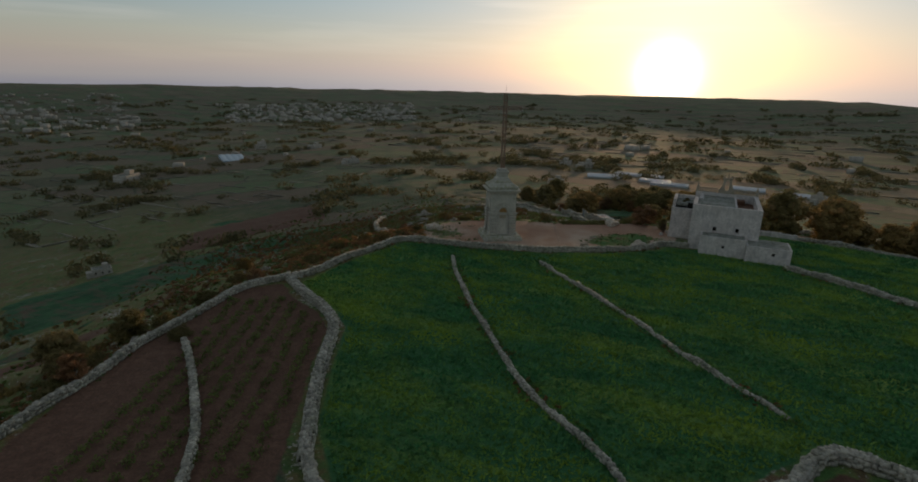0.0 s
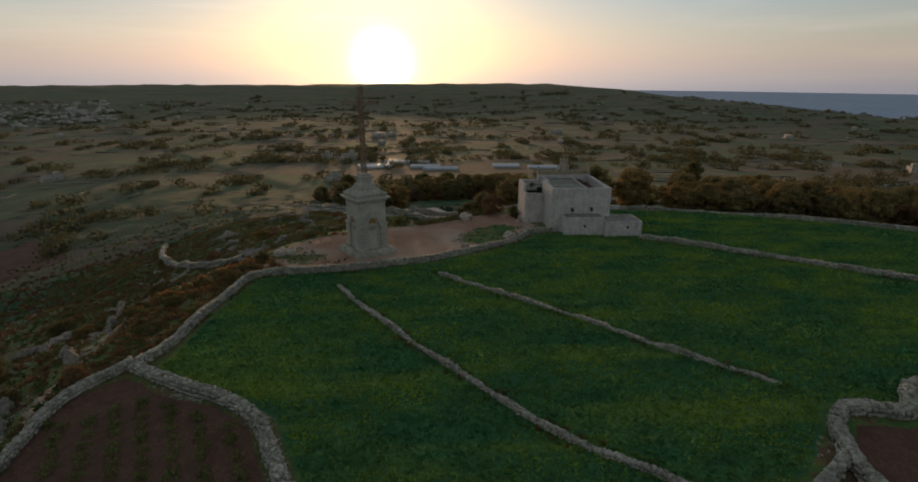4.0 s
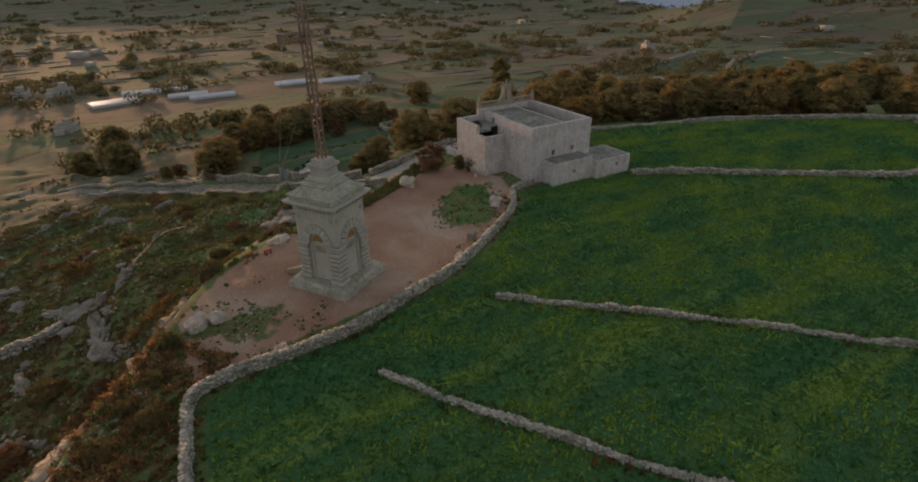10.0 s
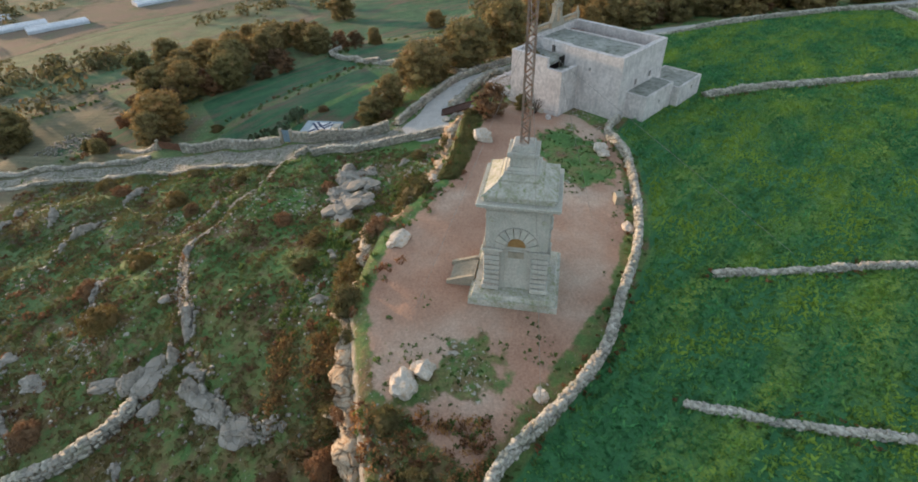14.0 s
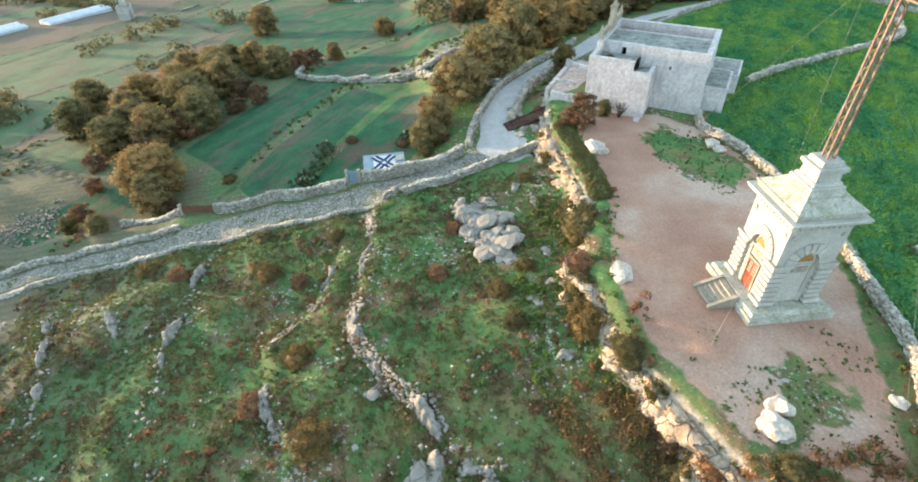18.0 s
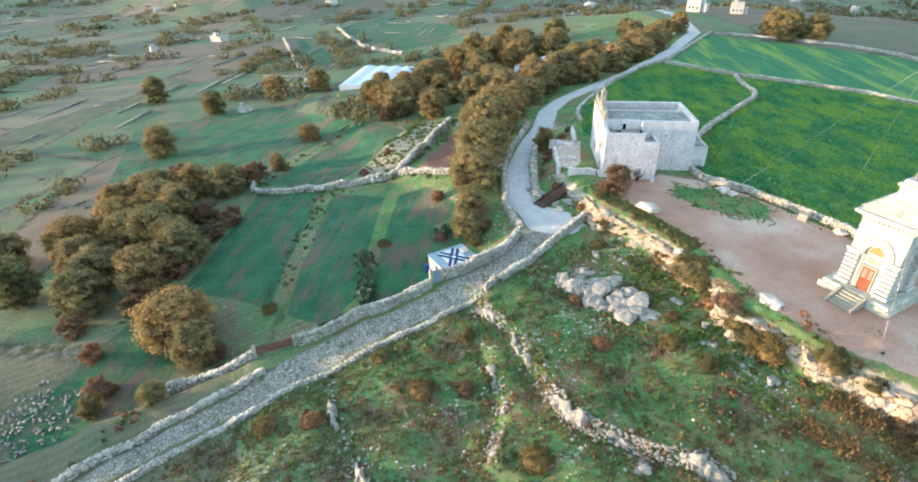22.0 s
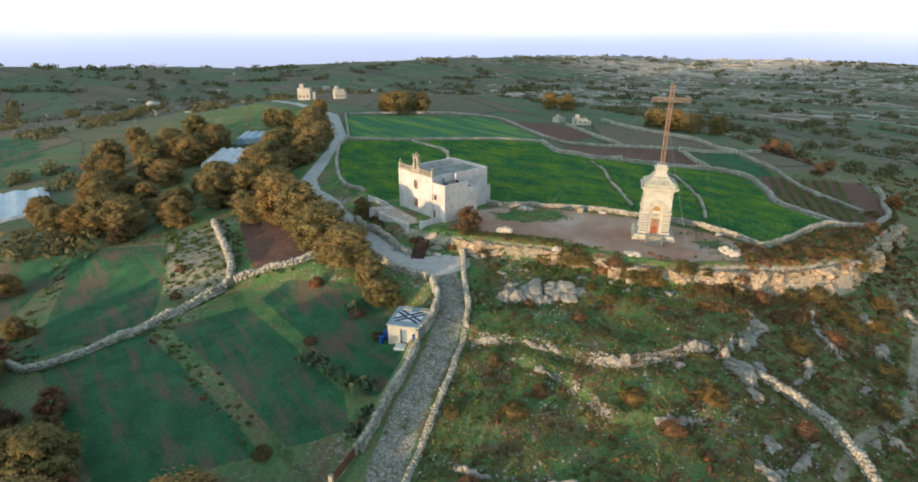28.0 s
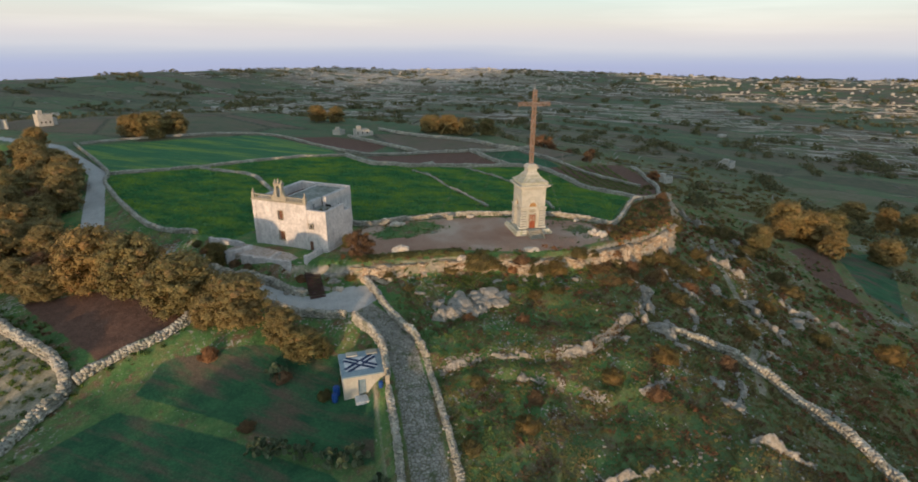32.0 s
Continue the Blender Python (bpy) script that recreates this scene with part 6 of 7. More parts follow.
rng = random.Random(5)
for kind, x, y, s in [
        ("red", 45.5, 63, 1.15), ("carob", 50, 62, 1.2), ("broad", 54.5, 57, 1.05), ("carob", 61, 70, 1.25), ("broad", 66, 64, 1.1), ("carob", 51, 69, 1.3), ("red", 60, 53, 1.0),
        ("red", 63, 50, 1.0), ("red", 57, 63, 1.1), ("green", 58, 77, 1.3), ("broad", 71, 72, 1.2), ("red", 41, 61, 0.8), ("broad", 37.6, 59, 1.4), ("carob", 33.6, 57.4, 0.95), ("carob", 56, 68, 1.3), ("broad", 62, 60, 1.25), ("carob", 69, 57, 1.2), ("broad", 75, 60, 1.2), ("carob", 80, 54, 1.1), ("broad", 76, 49, 1.0), ("red", 82, 43, 1.0), ("carob", 86, 60, 1.1), ("red", 67, 53, 1.3), ("broad", 72, 66, 1.2), ("carob", 80, 66, 1.2), ("red", 90, 56, 1.4), ("carob", 58, 58, 1.2), ("red", 79, 45, 1.2), ("red", 52, 59, 1.2), ("red", 32.5, 55.5, 0.7),
        ("broad", 80.5, -10, 1.35), ("carob", 85, -5, 1.4), ("broad", 91, -13, 1.4), ("red", 72.5, -3, 1.5), ("carob", 88, -22, 1.4), ("broad", 95, -41, 1.4), ("carob", 98, -49, 1.3), ("red", 92.5, -50, 1.4), ("red", 98, 7, 1.2), ("carob", 90, 3, 1.1), ("broad", 94, 9, 1.3), ("carob", 102, 2, 1.0), ("carob", 86, 5, 1.2), ("broad", 63.5, 2.5, 1.5), ("carob", 57, 8, 1.6), ("broad", 50, 13, 1.5), ("broad", 43.5, 18, 1.3), ("carob", 69, -4.5, 1.2), ("carob", 38, 21.2, 0.85),
        ("broad", 36, 22.8, 0.8), ("green", 33.5, 23.4, 0.55), ("red", 35, 21, 0.55), ("broad", 46.5, 17.5, 0.7), ("carob", 71.5, -5, 0.95), ("carob", 78, -11, 0.7), ("broad", 84, -18, 1.0), ("carob", 87, -27, 1.2),
        ("broad", 91, -34, 1.2), ("carob", 84, -8, 0.9), ("broad", 91, -17, 0.9), ("broad", 122, -40, 1.4), ("carob", 132, -50, 1.5), ("broad", 130, -61, 1.4),
        ("carob", 126, -56, 1.3), ("broad", 146, -58, 1.5), ("carob", 148, -32, 1.4), ("green", 139, -41, 1.5), ("carob", 131, -36, 1.4), ("broad", 118, -82, 1.3),
        ("broad", 70, 3.5, 0.95), ("carob", 75, -0.5, 1.0), ("red", 80, -4, 0.8), ("red", 73, -2.5, 0.9), ("carob", 88, -9, 0.8), ("broad", 94, -5, 0.85), ("carob", 97, -14, 0.75), ("broad", 104, 3, 0.9), ("red", 109, 9, 0.9), ("red", 92, 13, 1.0), ("broad", 112, -3, 0.85), ("carob", 118, -14, 0.8), ("broad", 125, -28, 1.3), ("carob", 136, -27, 1.3), ("broad", 141, -52, 1.4), ("carob", 128, -88, 1.3), ("broad", 110, -86, 1.2), ("carob", 112, -95, 1.2), ("red", 121, -31, 1.2), ("red", 95, -47, 1.0), ("carob", 92, -42, 0.9), ("broad", 158, -45, 1.5), ("carob", 164, -62, 1.5), ("broad", 150, -75, 1.5), ("carob", 91, -114, 1.7), ("broad", 86, -112, 1.6), ("carob", 95, -117, 1.4), ("broad", 81, -117, 1.4), ("red", -38, -88, 2.5), ("red", -43, -80, 2.0), ("red", -40, -60, 0.9), ("red", -44, -66, 0.8),
        ("carob", -18, -114, 1.5), ("broad", -12, -118, 1.5), ("carob", -25, -112, 1.4), ("broad", -6, -124, 1.4), ("carob", 36, -160, 1.6), ("carob", 28, -158, 1.4), ("red", 28, 6.2, 1.15), ("green", 29.7, 2.6, 0.38),
        ("carob", 84, -30, 1.1), ("broad", 86.5, -46, 1.4), ("carob", 82, -34, 1.3), ("broad", 91.5, -58.5, 1.4), ("carob", 97.5, -71, 1.3), ("broad", 90, -46, 1.3), ("carob", 95, -58, 1.3), ("broad", 100, -66, 1.4), ("carob", 81, -22, 1.2), ("broad", 77, -14, 1.2), ("carob", 104, -76, 1.4), ("red", 88, -38, 1.3), ("red", 79, -17, 1.1), ("broad", 111, -86, 1.3), ("carob", 74, -8, 1.2), ("red", 99, -60, 1.3),
        ("broad", -82, -29, 1.6), ("broad", -88, -27, 1.7), ("carob", -95, -33, 1.5), ("broad", -110, -40, 1.6), ("carob", -118, -47, 1.5), ("broad", -160, -75, 1.8), ("carob", -166, -67, 1.7), ("broad", -172, -60, 1.7), ("carob", -54, -8, 0.9), ("broad", -60, -14, 1.0), ("red", -50, -50, 1.2), ("red", -51, -58, 1.3), ("red", -49, -67, 1.2), ("red", -46.5, -36, 0.9),
        ("broad", 27.6, 61.6, 0.4), ("green", 31.6, 67.7, 0.5), ("red", 33.8, 66.7, 0.9), ("red", 46, 70, 0.9), ("red", 40, 68, 0.7),
        ("green", 48.2, 2.6, 0.75), ("carob", -90, -24, 1.4), ("broad", -98, -30, 1.4), ("carob", -84, -16, 1.2), ("broad", -104, -18, 1.3), ("carob", -78, -26, 1.1), ("carob", 116, 59, 1.4), ("broad", 99, 29, 0.8), ("carob", 83, 39, 0.6), ("carob", 70, 80, 1.3), ("broad", 35, 86, 1.2),
        ("carob", 43, 101, 1.4), ("broad", 82, 62, 1.1), ("carob", 30, 92, 1.1), ("carob", 150, 45, 1.4), ("broad", 160, 25, 1.4), ("carob", 185, 60, 1.6), ("broad", 148, 14, 1.2)]:
    plant(kind, x, y, s, rng.uniform(0, 360), rng.uniform(0.72, 0.95))
grove = random.Random(19)
for n in range(46):
    x, y = grove.uniform(82, 150), grove.uniform(-62, 12)
    if line_distance(np.array([x]), np.array([y]), ROAD)[0] > 8 and math.hypot(x - 114, y + 45) > 14 and math.hypot(x - 121, y + 71) > 13 and line_distance(np.array([x]), np.array([y]), [(114, -45), (94, -14)])[0] > 9 and line_distance(np.array([x]), np.array([y]), [(121, -71), (103, -38)])[0] > 8 and math.hypot(x - 147, y + 5) > 20:
        plant(grove.choice(("carob", "broad", "red", "carob")), x, y, grove.uniform(0.95, 1.5), grove.uniform(0, 360), grove.uniform(0.75, 0.95))
for kind, x, y, s in [("bush", 8.0, 11.6, 0.8), ("dry_bush", 6.6, 12.2, 0.9), ("bush", -6.7, 10.7, 0.95), ("dark_bush", -4.5, 11.6, 0.9),
                      ("bush", 2.8, 12.4, 0.9), ("dry_bush", -9, 10.5, 1.0), ("dry_bush", -11.5, 9, 1.1), ("dark_bush", -13, 6, 0.9), ("bush", -16, 3.5, 0.9), ("dark_bush", -18.5, 0.5, 1.0), ("dry_bush", -14, 10, 1.2), ("dry_bush", -15.5, 13, 1.2),
                      ("dark_bush", -21.5, 1.2, 1.0), ("bush", -25.6, -3.4, 1.0), ("dark_bush", -28.8, -9.2, 1.1), ("bush", -18.6, 2.8, 0.8), ("dark_bush", 11.2, 10.3, 2.1), ("bush", 9.6, 10.8, 1.5), ("dry_bush", 5.2, 12.2, 1.4), ("dark_bush", 3.6, 12.6, 1.5), ("bush", 2.2, 12.8, 1.5), ("dark_bush", 0.2, 12.8, 1.6), ("dark_bush", -3.6, 11.6, 1.25), ("bush", 15.2, 9.9, 1.2), ("dark_bush", 24.4, 10.2, 1.0), ("dark_bush", -11, 10.2, 1.4), ("bush", -18.5, 7.2, 1.5), ("dark_bush", -22, 5.2, 1.6), ("dark_bush", -29, -2, 1.7), ("bush", -33.5, -9, 1.7), ("dark_bush", -36.5, -13, 1.6), ("bush", -40, -19, 1.7), ("dark_bush", -25, 9, 1.8), ("bush", -29, 8, 1.5), ("dark_bush", -34, 17, 1.7), ("dark_bush", -24, 25, 1.5), ("bush", -37, 25, 1.7), ("dark_bush", -44, 12, 2.0), ("bush", -48, 5, 2.0), ("dark_bush", -50, -6, 2.1), ("bush", -54, -18, 2.2), ("dark_bush", -47, 28, 2.0), ("dark_bush", -42, 2, 1.8), ("bush", -46, -14, 1.9), ("dark_bush", 14, 39.5, 1.3), ("dark_bush", 17.5, 33, 1.0), ("dry_bush", 16.3, 48.9, 1.1), ("dark_bush", 18.3, 52.6, 1.2), ("dark_bush", 2.5, 35, 1.3), ("dry_bush", -1, 38, 1.2), ("dark_bush", 20, 41, 1.0), ("dry_bush", 12, 36, 1.0),
                      ("dark_bush", -5, 33, 1.5), ("dry_bush", -14, 33, 1.3), ("dry_bush", 15.5, 21.5, 0.9), ("dry_bush", 9, 23.5, 1.0), ("bush", 5.5, 18.5, 1.1), ("bush", 8, 16, 0.9), ("bush", 2, 18, 1.0), ("dark_bush", 22, 13, 0.9), ("dry_bush", 36.3, 8.6, 0.8),
                      ("dry_bush", 45.6, 3.2, 0.9), ("dark_bush", 47.8, 0.4, 0.9), ("dry_bush", 50.6, -3.2, 0.9), ("dry_bush", 43.6, 4.9, 0.8), ("bush", 52.2, -5.6, 0.9), ("bush", 33.5, 29.5, 0.9), ("bush", 31.2, 27.5, 0.8), ("dry_bush", 38, 26, 1.0), ("dry_bush", 46, 22.5, 1.1),
                      ("dark_bush", 37, 49, 0.9), ("dark_bush", 82, 38, 1.2), ("dry_bush", 67, 27, 0.9), ("dry_bush", 71, 21, 0.9), ("bush", 99, 28, 1.2), ("dry_bush", 41, 33, 0.9), ("dark_bush", -40, -28, 1.2), ("dark_bush", -43, -25, 1.4), ("dry_bush", -35, -15, 1.3),
                      ("dry_bush", -38, -13, 1.2), ("dark_bush", -47, -38, 1.4), ("dark_bush", 27.5, 8.3, 0.7), ("dark_bush", 29.6, 9.6, 0.9), ("dark_bush", -24, 6.5, 1.3), ("dark_bush", -31, 3, 1.6), ("dry_bush", -22, 14, 1.5), ("dark_bush", -27, 18, 1.6), ("dark_bush", -17, 18, 1.5)]:
    plant(kind, x, y, s, rng.uniform(0, 360), rng.uniform(0.8, 1.1))


# weeds that took root on the side room's roof
for x, y, s in ((33.1, 1.6, 0.45), (32.1, 0.7, 0.32)):
    ob = copy_thing(KINDS["bush"], pose(0, 0, 0))
    ob.matrix_basis = pose(x, y, 5.42, 0, 0, 40 * x)
    ob.scale = (s, s, s)
    tagged(ob, "small green bush rooted on the chapel's low roof", "bush")

# a leafless shrub against the chapel's side room
shrub = thing("bare_shrub", pose(29.1, 1.0, ground_z(29.1, 1.0)), "leafless grey-brown shrub against the chapel wall", "shrub")
srand = random.Random(9)
for n in range(26):
    a, lean, h = srand.uniform(0, 6.28), srand.uniform(0.1, 0.75), srand.uniform(1.0, 1.9)
    fork = (0.45 * lean * h * math.cos(a), 0.45 * lean * h * math.sin(a), 0.5 * h)
    bm = bmesh.new()
    rod(bm, Vector((0.05 * math.cos(a), 0.05 * math.sin(a), -0.1)), Vector(fork), 0.022, 5)
    for k in range(3):
        b = a + srand.uniform(-0.8, 0.8)
        rod(bm, Vector(fork), Vector((fork[0] + 0.5 * lean * h * math.cos(b), fork[1] + 0.5 * lean * h * math.sin(b), h * srand.uniform(0.8, 1.05))), 0.014, 4)
    part("branch", bm, BARK, shrub)
bm = bmesh.new()
box(bm, -0.3, 0.3, -0.22, 0.22, -0.1, 0.4, 0.02, 0.02)
ob = part("stone_block", bm, PLASTER)
ob.matrix_basis = pose(27.9, -0.6, ground_z(27.9, -0.6), 0, 0, 30)
tagged(ob, "small whitewashed stone block at the chapel's foot", "stone block")

# a squared block left beside the wall
bm = bmesh.new()
box(bm, -0.5, 0.5, -0.4, 0.4, -0.1, 0.85, 0.03, 0.04)
ob = part("stone_block", bm, LIMESTONE)
ob.matrix_basis = pose(11.6, -7.6, ground_z(11.6, -7.6), 0, 0, 12)
tagged(ob, "squared pale stone block beside the dry-stone wall", "stone block")


# prickly pears
def pear(seed):
    rng = np.random.RandomState(seed)
    t = thing("prickly_pear", pose(0, 0, -900), "grey-green prickly pear clump of flat pads", "cactus", "prickly pears by the lane")
    for n in range(34):
        a, r = rng.uniform(0, 6.28), rng.uniform(0, 1.5)
        h = rng.uniform(0.25, 1.6 - 0.45 * r)
        bm = bmesh.new()
        ring = [bm.verts.new((0.26 * math.cos(k * 0.785), 0.035, 0.34 * math.sin(k * 0.785))) for k in range(8)]
        back = [bm.verts.new((v.co.x, -0.035, v.co.z)) for v in ring]
        bm.faces.new(ring[::-1]), bm.faces.new(back)
        for k in range(8):
            bm.faces.new((ring[k], ring[(k + 1) % 8], back[(k + 1) % 8], back[k]))
        ob = part("pad", bm, PEAR, t)
        ob.matrix_basis = pose(r * math.cos(a), r * math.sin(a), h, rng.uniform(-35, 35), rng.uniform(-40, 40), rng.uniform(0, 360))
    return t


PEAR = surface("cactus_pad", (0.06, 0.085, 0.045), (0.11, 0.14, 0.075), 1.2, 7.0, 0.6, 0.2, 0.01, None, 0.25)
first_pear = pear(3)
for n, (x, y, s) in enumerate([(39.5, 36.4, 0.9), (37.8, 36.5, 1.0), (33.1, 38.2, 1.0), (31, 38.6, 1.1), (28.9, 42.4, 0.9), (29.4, 44.4, 0.8), (38.7, 25.5, 0.9), (35.5, 37.2, 0.9)]):
    t = first_pear if n == 0 else copy_thing(first_pear, pose(0, 0, 0))
    t.matrix_basis = pose(x, y, ground_z(x, y), 0, 0, 47 * n) @ Matrix.Scale(s, 4)


# scrub over the slopes, and tussocks in the fields, too many to count
def scatter(name, label, category, material, seed, count, box4, keep, size, cards, leaf, lift=0.35, upright=False):
    rng = np.random.RandomState(seed)
    x, y = rng.uniform(box4[0], box4[1], count), rng.uniform(box4[2], box4[3], count)
    k = keep(x, y, rng)
    x, y = x[k], y[k]
    z = height(x, y)
    s = rng.uniform(size[0], size[1], len(x))
    cx = np.repeat(np.stack([x, y, z + lift * s], -1), cards, 0)
    rs = np.repeat(s, cards)[:, None]
    u = rng.normal(size=(len(cx), 3))
    u /= np.linalg.norm(u, axis=1)[:, None]
    c = cx + u * rs * np.array([1, 1, 0.5]) * rng.uniform(0.4, 1.0, (len(cx), 1))
    t = np.cross(u, rng.normal(size=(len(cx), 3)))
    t /= np.linalg.norm(t, axis=1)[:, None] + 1e-6
    w = np.cross(u + 0.8 * rng.normal(size=(len(cx), 3)), t)
    if upright:
        t = np.array([0, 0, 1.0]) + 0.85 * rng.normal(size=(len(cx), 3))
        w = np.cross(t, rng.normal(size=(len(cx), 3)) * np.array([1, 1, 0.3]))
        w /= np.linalg.norm(w, axis=1)[:, None] + 1e-6
    q = leaf * rs * rng.uniform(0.6, 1.4, (len(cx), 1))
    v = np.stack([c - t * q, c + w * q * 0.7, c + t * q, c - w * q * 0.7], 1).reshape(-1, 3)
    me = bpy.data.meshes.new(name)
    n = len(v) // 4
    me.vertices.add(len(v))
    me.vertices.foreach_set("co", v.ravel())
    me.loops.add(len(v))
    me.loops.foreach_set("vertex_index", np.arange(len(v)))
    me.polygons.add(n)
    me.polygons.foreach_set("loop_start", np.arange(0, len(v), 4))
    me.update(calc_edges=True)
    me.materials.append(material)
    return tagged(new(name, me), label, category, kind="stuff")


def slope(x, y, rng):
    d = signed(x, y, TOP)
    road = np.minimum(line_distance(x, y, LANE), line_distance(x, y, ROAD))
    return (d > 0.8) & (road > 2.6) & (rng.uniform(0, 1, len(x)) < 0.45 + 0.5 * waves(x, y, 14, 13))


def brow(x, y, rng):
    d = signed(x, y, TOP)
    return (d > -2.2) & (d < 3.0) & (rng.uniform(0, 1, len(x)) < 0.5 + 0.5 * waves(x, y, 6, 14))


def in_crop(x, y, rng):
    return (signed(x, y, CROP) < -0.4)


def forecourt(x, y, rng):
    patch = np.minimum(signed(x, y, WEEDY[0]), signed(x, y, WEEDY[1])) < 0.3 + 0.9 * waves(x, y, 2.6, 24)
    edge_w = line_distance(x, y, [(-16, 0.1), (-6, -6.2), (5, -8.9), (20, -8.9)]) < 2.0
    clump = (waves(x, y, 6, 15) > 0.35) & (x < -3)
    return (signed(x, y, DIRT) < 0.6) & (patch | (edge_w & (waves(x, y, 4, 16) > 0.1)) | clump)


def maquis(x, y, rng):
    d = signed(x, y, TOP)
    path = line_distance(x, y, FOOTPATH)
    return (d > 1.2) & (path > 1.3) & (rng.uniform(0, 1, len(x)) < 0.05 + 0.85 * smooth(-13, -22, x) + 0.35 * waves(x, y, 9, 25))


def cliff_foot(x, y, rng):
    d = signed(x, y, TOP)
    return (d > 1.2) & (d < 6.5) & (rng.uniform(0, 1, len(x)) < 0.35 + 0.6 * waves(x, y, 5, 26))


def dry_strip(x, y, rng):
    return (signed(x, y, DRY) < 0.5) & (rng.uniform(0, 1, len(x)) < 0.35 + 0.6 * smooth(4.0, 0.5, line_distance(x, y, [(69, 27), (84, 10)])))


SCRUB_Y = leaf_material("weed_yellow_green", (0.08, 0.12, 0.03), (0.16, 0.22, 0.05), (0.25, 0.26, 0.07))
SCRUB_R = leaf_material("dry_reed", (0.22, 0.125, 0.06), (0.36, 0.22, 0.1), (0.44, 0.31, 0.15))
SCRUB_G = leaf_material("scrub_green", (0.09, 0.145, 0.045), (0.135, 0.205, 0.062), (0.175, 0.2, 0.078))
SCRUB_B = leaf_material("scrub_brown", (0.16, 0.09, 0.05), (0.235, 0.13, 0.068), (0.3, 0.17, 0.085))
CROP_LEAF = leaf_material("crop_leaves", (0.042, 0.175, 0.07), (0.062, 0.24, 0.088), (0.13, 0.3, 0.085), (0.27, 0.4, 0.05), None, 0.1)
scatter("scrub", "low green scrub and grass on the rocky slope", "scrub", SCRUB_G, 61, 4000, (-75, 24, -45, 95), slope, (0.15, 0.45), 20, 0.34, 0.2, True)
scatter("scrub", "dry brown scrub on the rocky slope", "scrub", SCRUB_B, 62, 2600, (-75, 24, -45, 95), slope, (0.15, 0.5), 22, 0.3, 0.2, True)
scatter("scrub", "mixed scrub along the cliff edge", "scrub", SCRUB_B, 63, 3000, (-50, 34, -60, 16), brow, (0.15, 0.5), 20, 0.28, 0.25, True)
scatter("scrub", "green scrub along the cliff edge", "scrub", SCRUB_G, 64, 4500, (-50, 34, -60, 16), brow, (0.15, 0.45), 20, 0.3, 0.25, True)
GRASS = leaf_material("olive_grass", (0.1, 0.17, 0.06), (0.145, 0.215, 0.078), (0.24, 0.19, 0.09), (0.26, 0.2, 0.085), (0.2, 0.165, 0.07), 0.2)


def turf(x, y, rng):
    d = signed(x, y, TOP)
    road = np.minimum(line_distance(x, y, LANE), line_distance(x, y, ROAD))
    return (d > 0.4) & (road > 2.2) & (line_distance(x, y, FOOTPATH) > 0.8) & (rng.uniform(0, 1, len(x)) < 0.65 + 0.5 * waves(x, y, 5, 27))


scatter("grass", "rough olive and dry grass on the rocky slope", "grass", GRASS, 86, 46000, (-40, 24, 6, 64), turf, (0.1, 0.26), 10, 0.32, 0.3, True)
scatter("shrubs", "brown heath shrubs over the rocky slope", "shrubs", SCRUB_B, 81, 4200, (-62, 4, -30, 72), maquis, (0.25, 0.65), 40, 0.2, 0.2)
scatter("shrubs", "dark green shrubs over the rocky slope", "shrubs", SCRUB_G, 82, 1800, (-62, 23, -30, 72), maquis, (0.25, 0.7), 40, 0.2, 0.2)
scatter("weeds", "lush yellow-green weeds below the cliff", "weeds", SCRUB_Y, 83, 1500, (-6, 18, 11, 20), cliff_foot, (0.2, 0.45), 40, 0.2)
scatter("reeds", "dry orange-brown reeds below the cliff", "reeds", SCRUB_R, 84, 5200, (-22, -5, 2, 17), cliff_foot, (0.25, 0.6), 30, 0.14, 0.4, True)


def verge(x, y, rng):
    """The rough strip between the field wall and the western brow."""
    d = signed(x, y, TOP)
    wall = line_distance(x, y, [(-6, -6.2), (-16, 0.1), (-24.5, -10), (-30.5, -15.3), (-38, -22), (-45, -38)])
    return (d < 0.8) & (d > -7) & (wall > 0.7) & (x < -12) & (signed(x, y, CROP) > 1) & (signed(x, y, PLOUGH) > 0.6) & (rng.uniform(0, 1, len(x)) < 0.7 + 0.5 * waves(x, y, 4, 36))


def plain(x, y, rng):
    d = signed(x, y, TOP)
    return (d > 14) & (waves(x, y, 26, 37) + 0.5 * waves(x, y, 8, 38) + rng.normal(0, 0.3, len(x)) > 0.25) & (np.min([signed(x, y, o) for o in GREEN_V + [WEST_BROWN, RED_W]], axis=0) > 1)


scatter("scrub", "tangled brown scrub on the western brow", "scrub", SCRUB_B, 95, 5200, (-48, -11, -42, 9), verge, (0.12, 0.42), 22, 0.26, 0.25, True)
scatter("weeds", "rank green weeds on the western brow", "weeds", SCRUB_G, 96, 5200, (-48, -11, -42, 9), verge, (0.1, 0.36), 20, 0.3, 0.25, True)
scatter("reeds", "dry orange reeds on the western brow", "reeds", SCRUB_R, 97, 2600, (-36, -12, -16, 9), verge, (0.2, 0.5), 26, 0.16, 0.4, True)
scatter("shrubs", "dark brown-green shrubs over the western plain", "shrubs", LEAF_D, 98, 5200, (-190, -55, -190, 45), plain, (0.4, 1.3), 26, 0.26, 0.3)
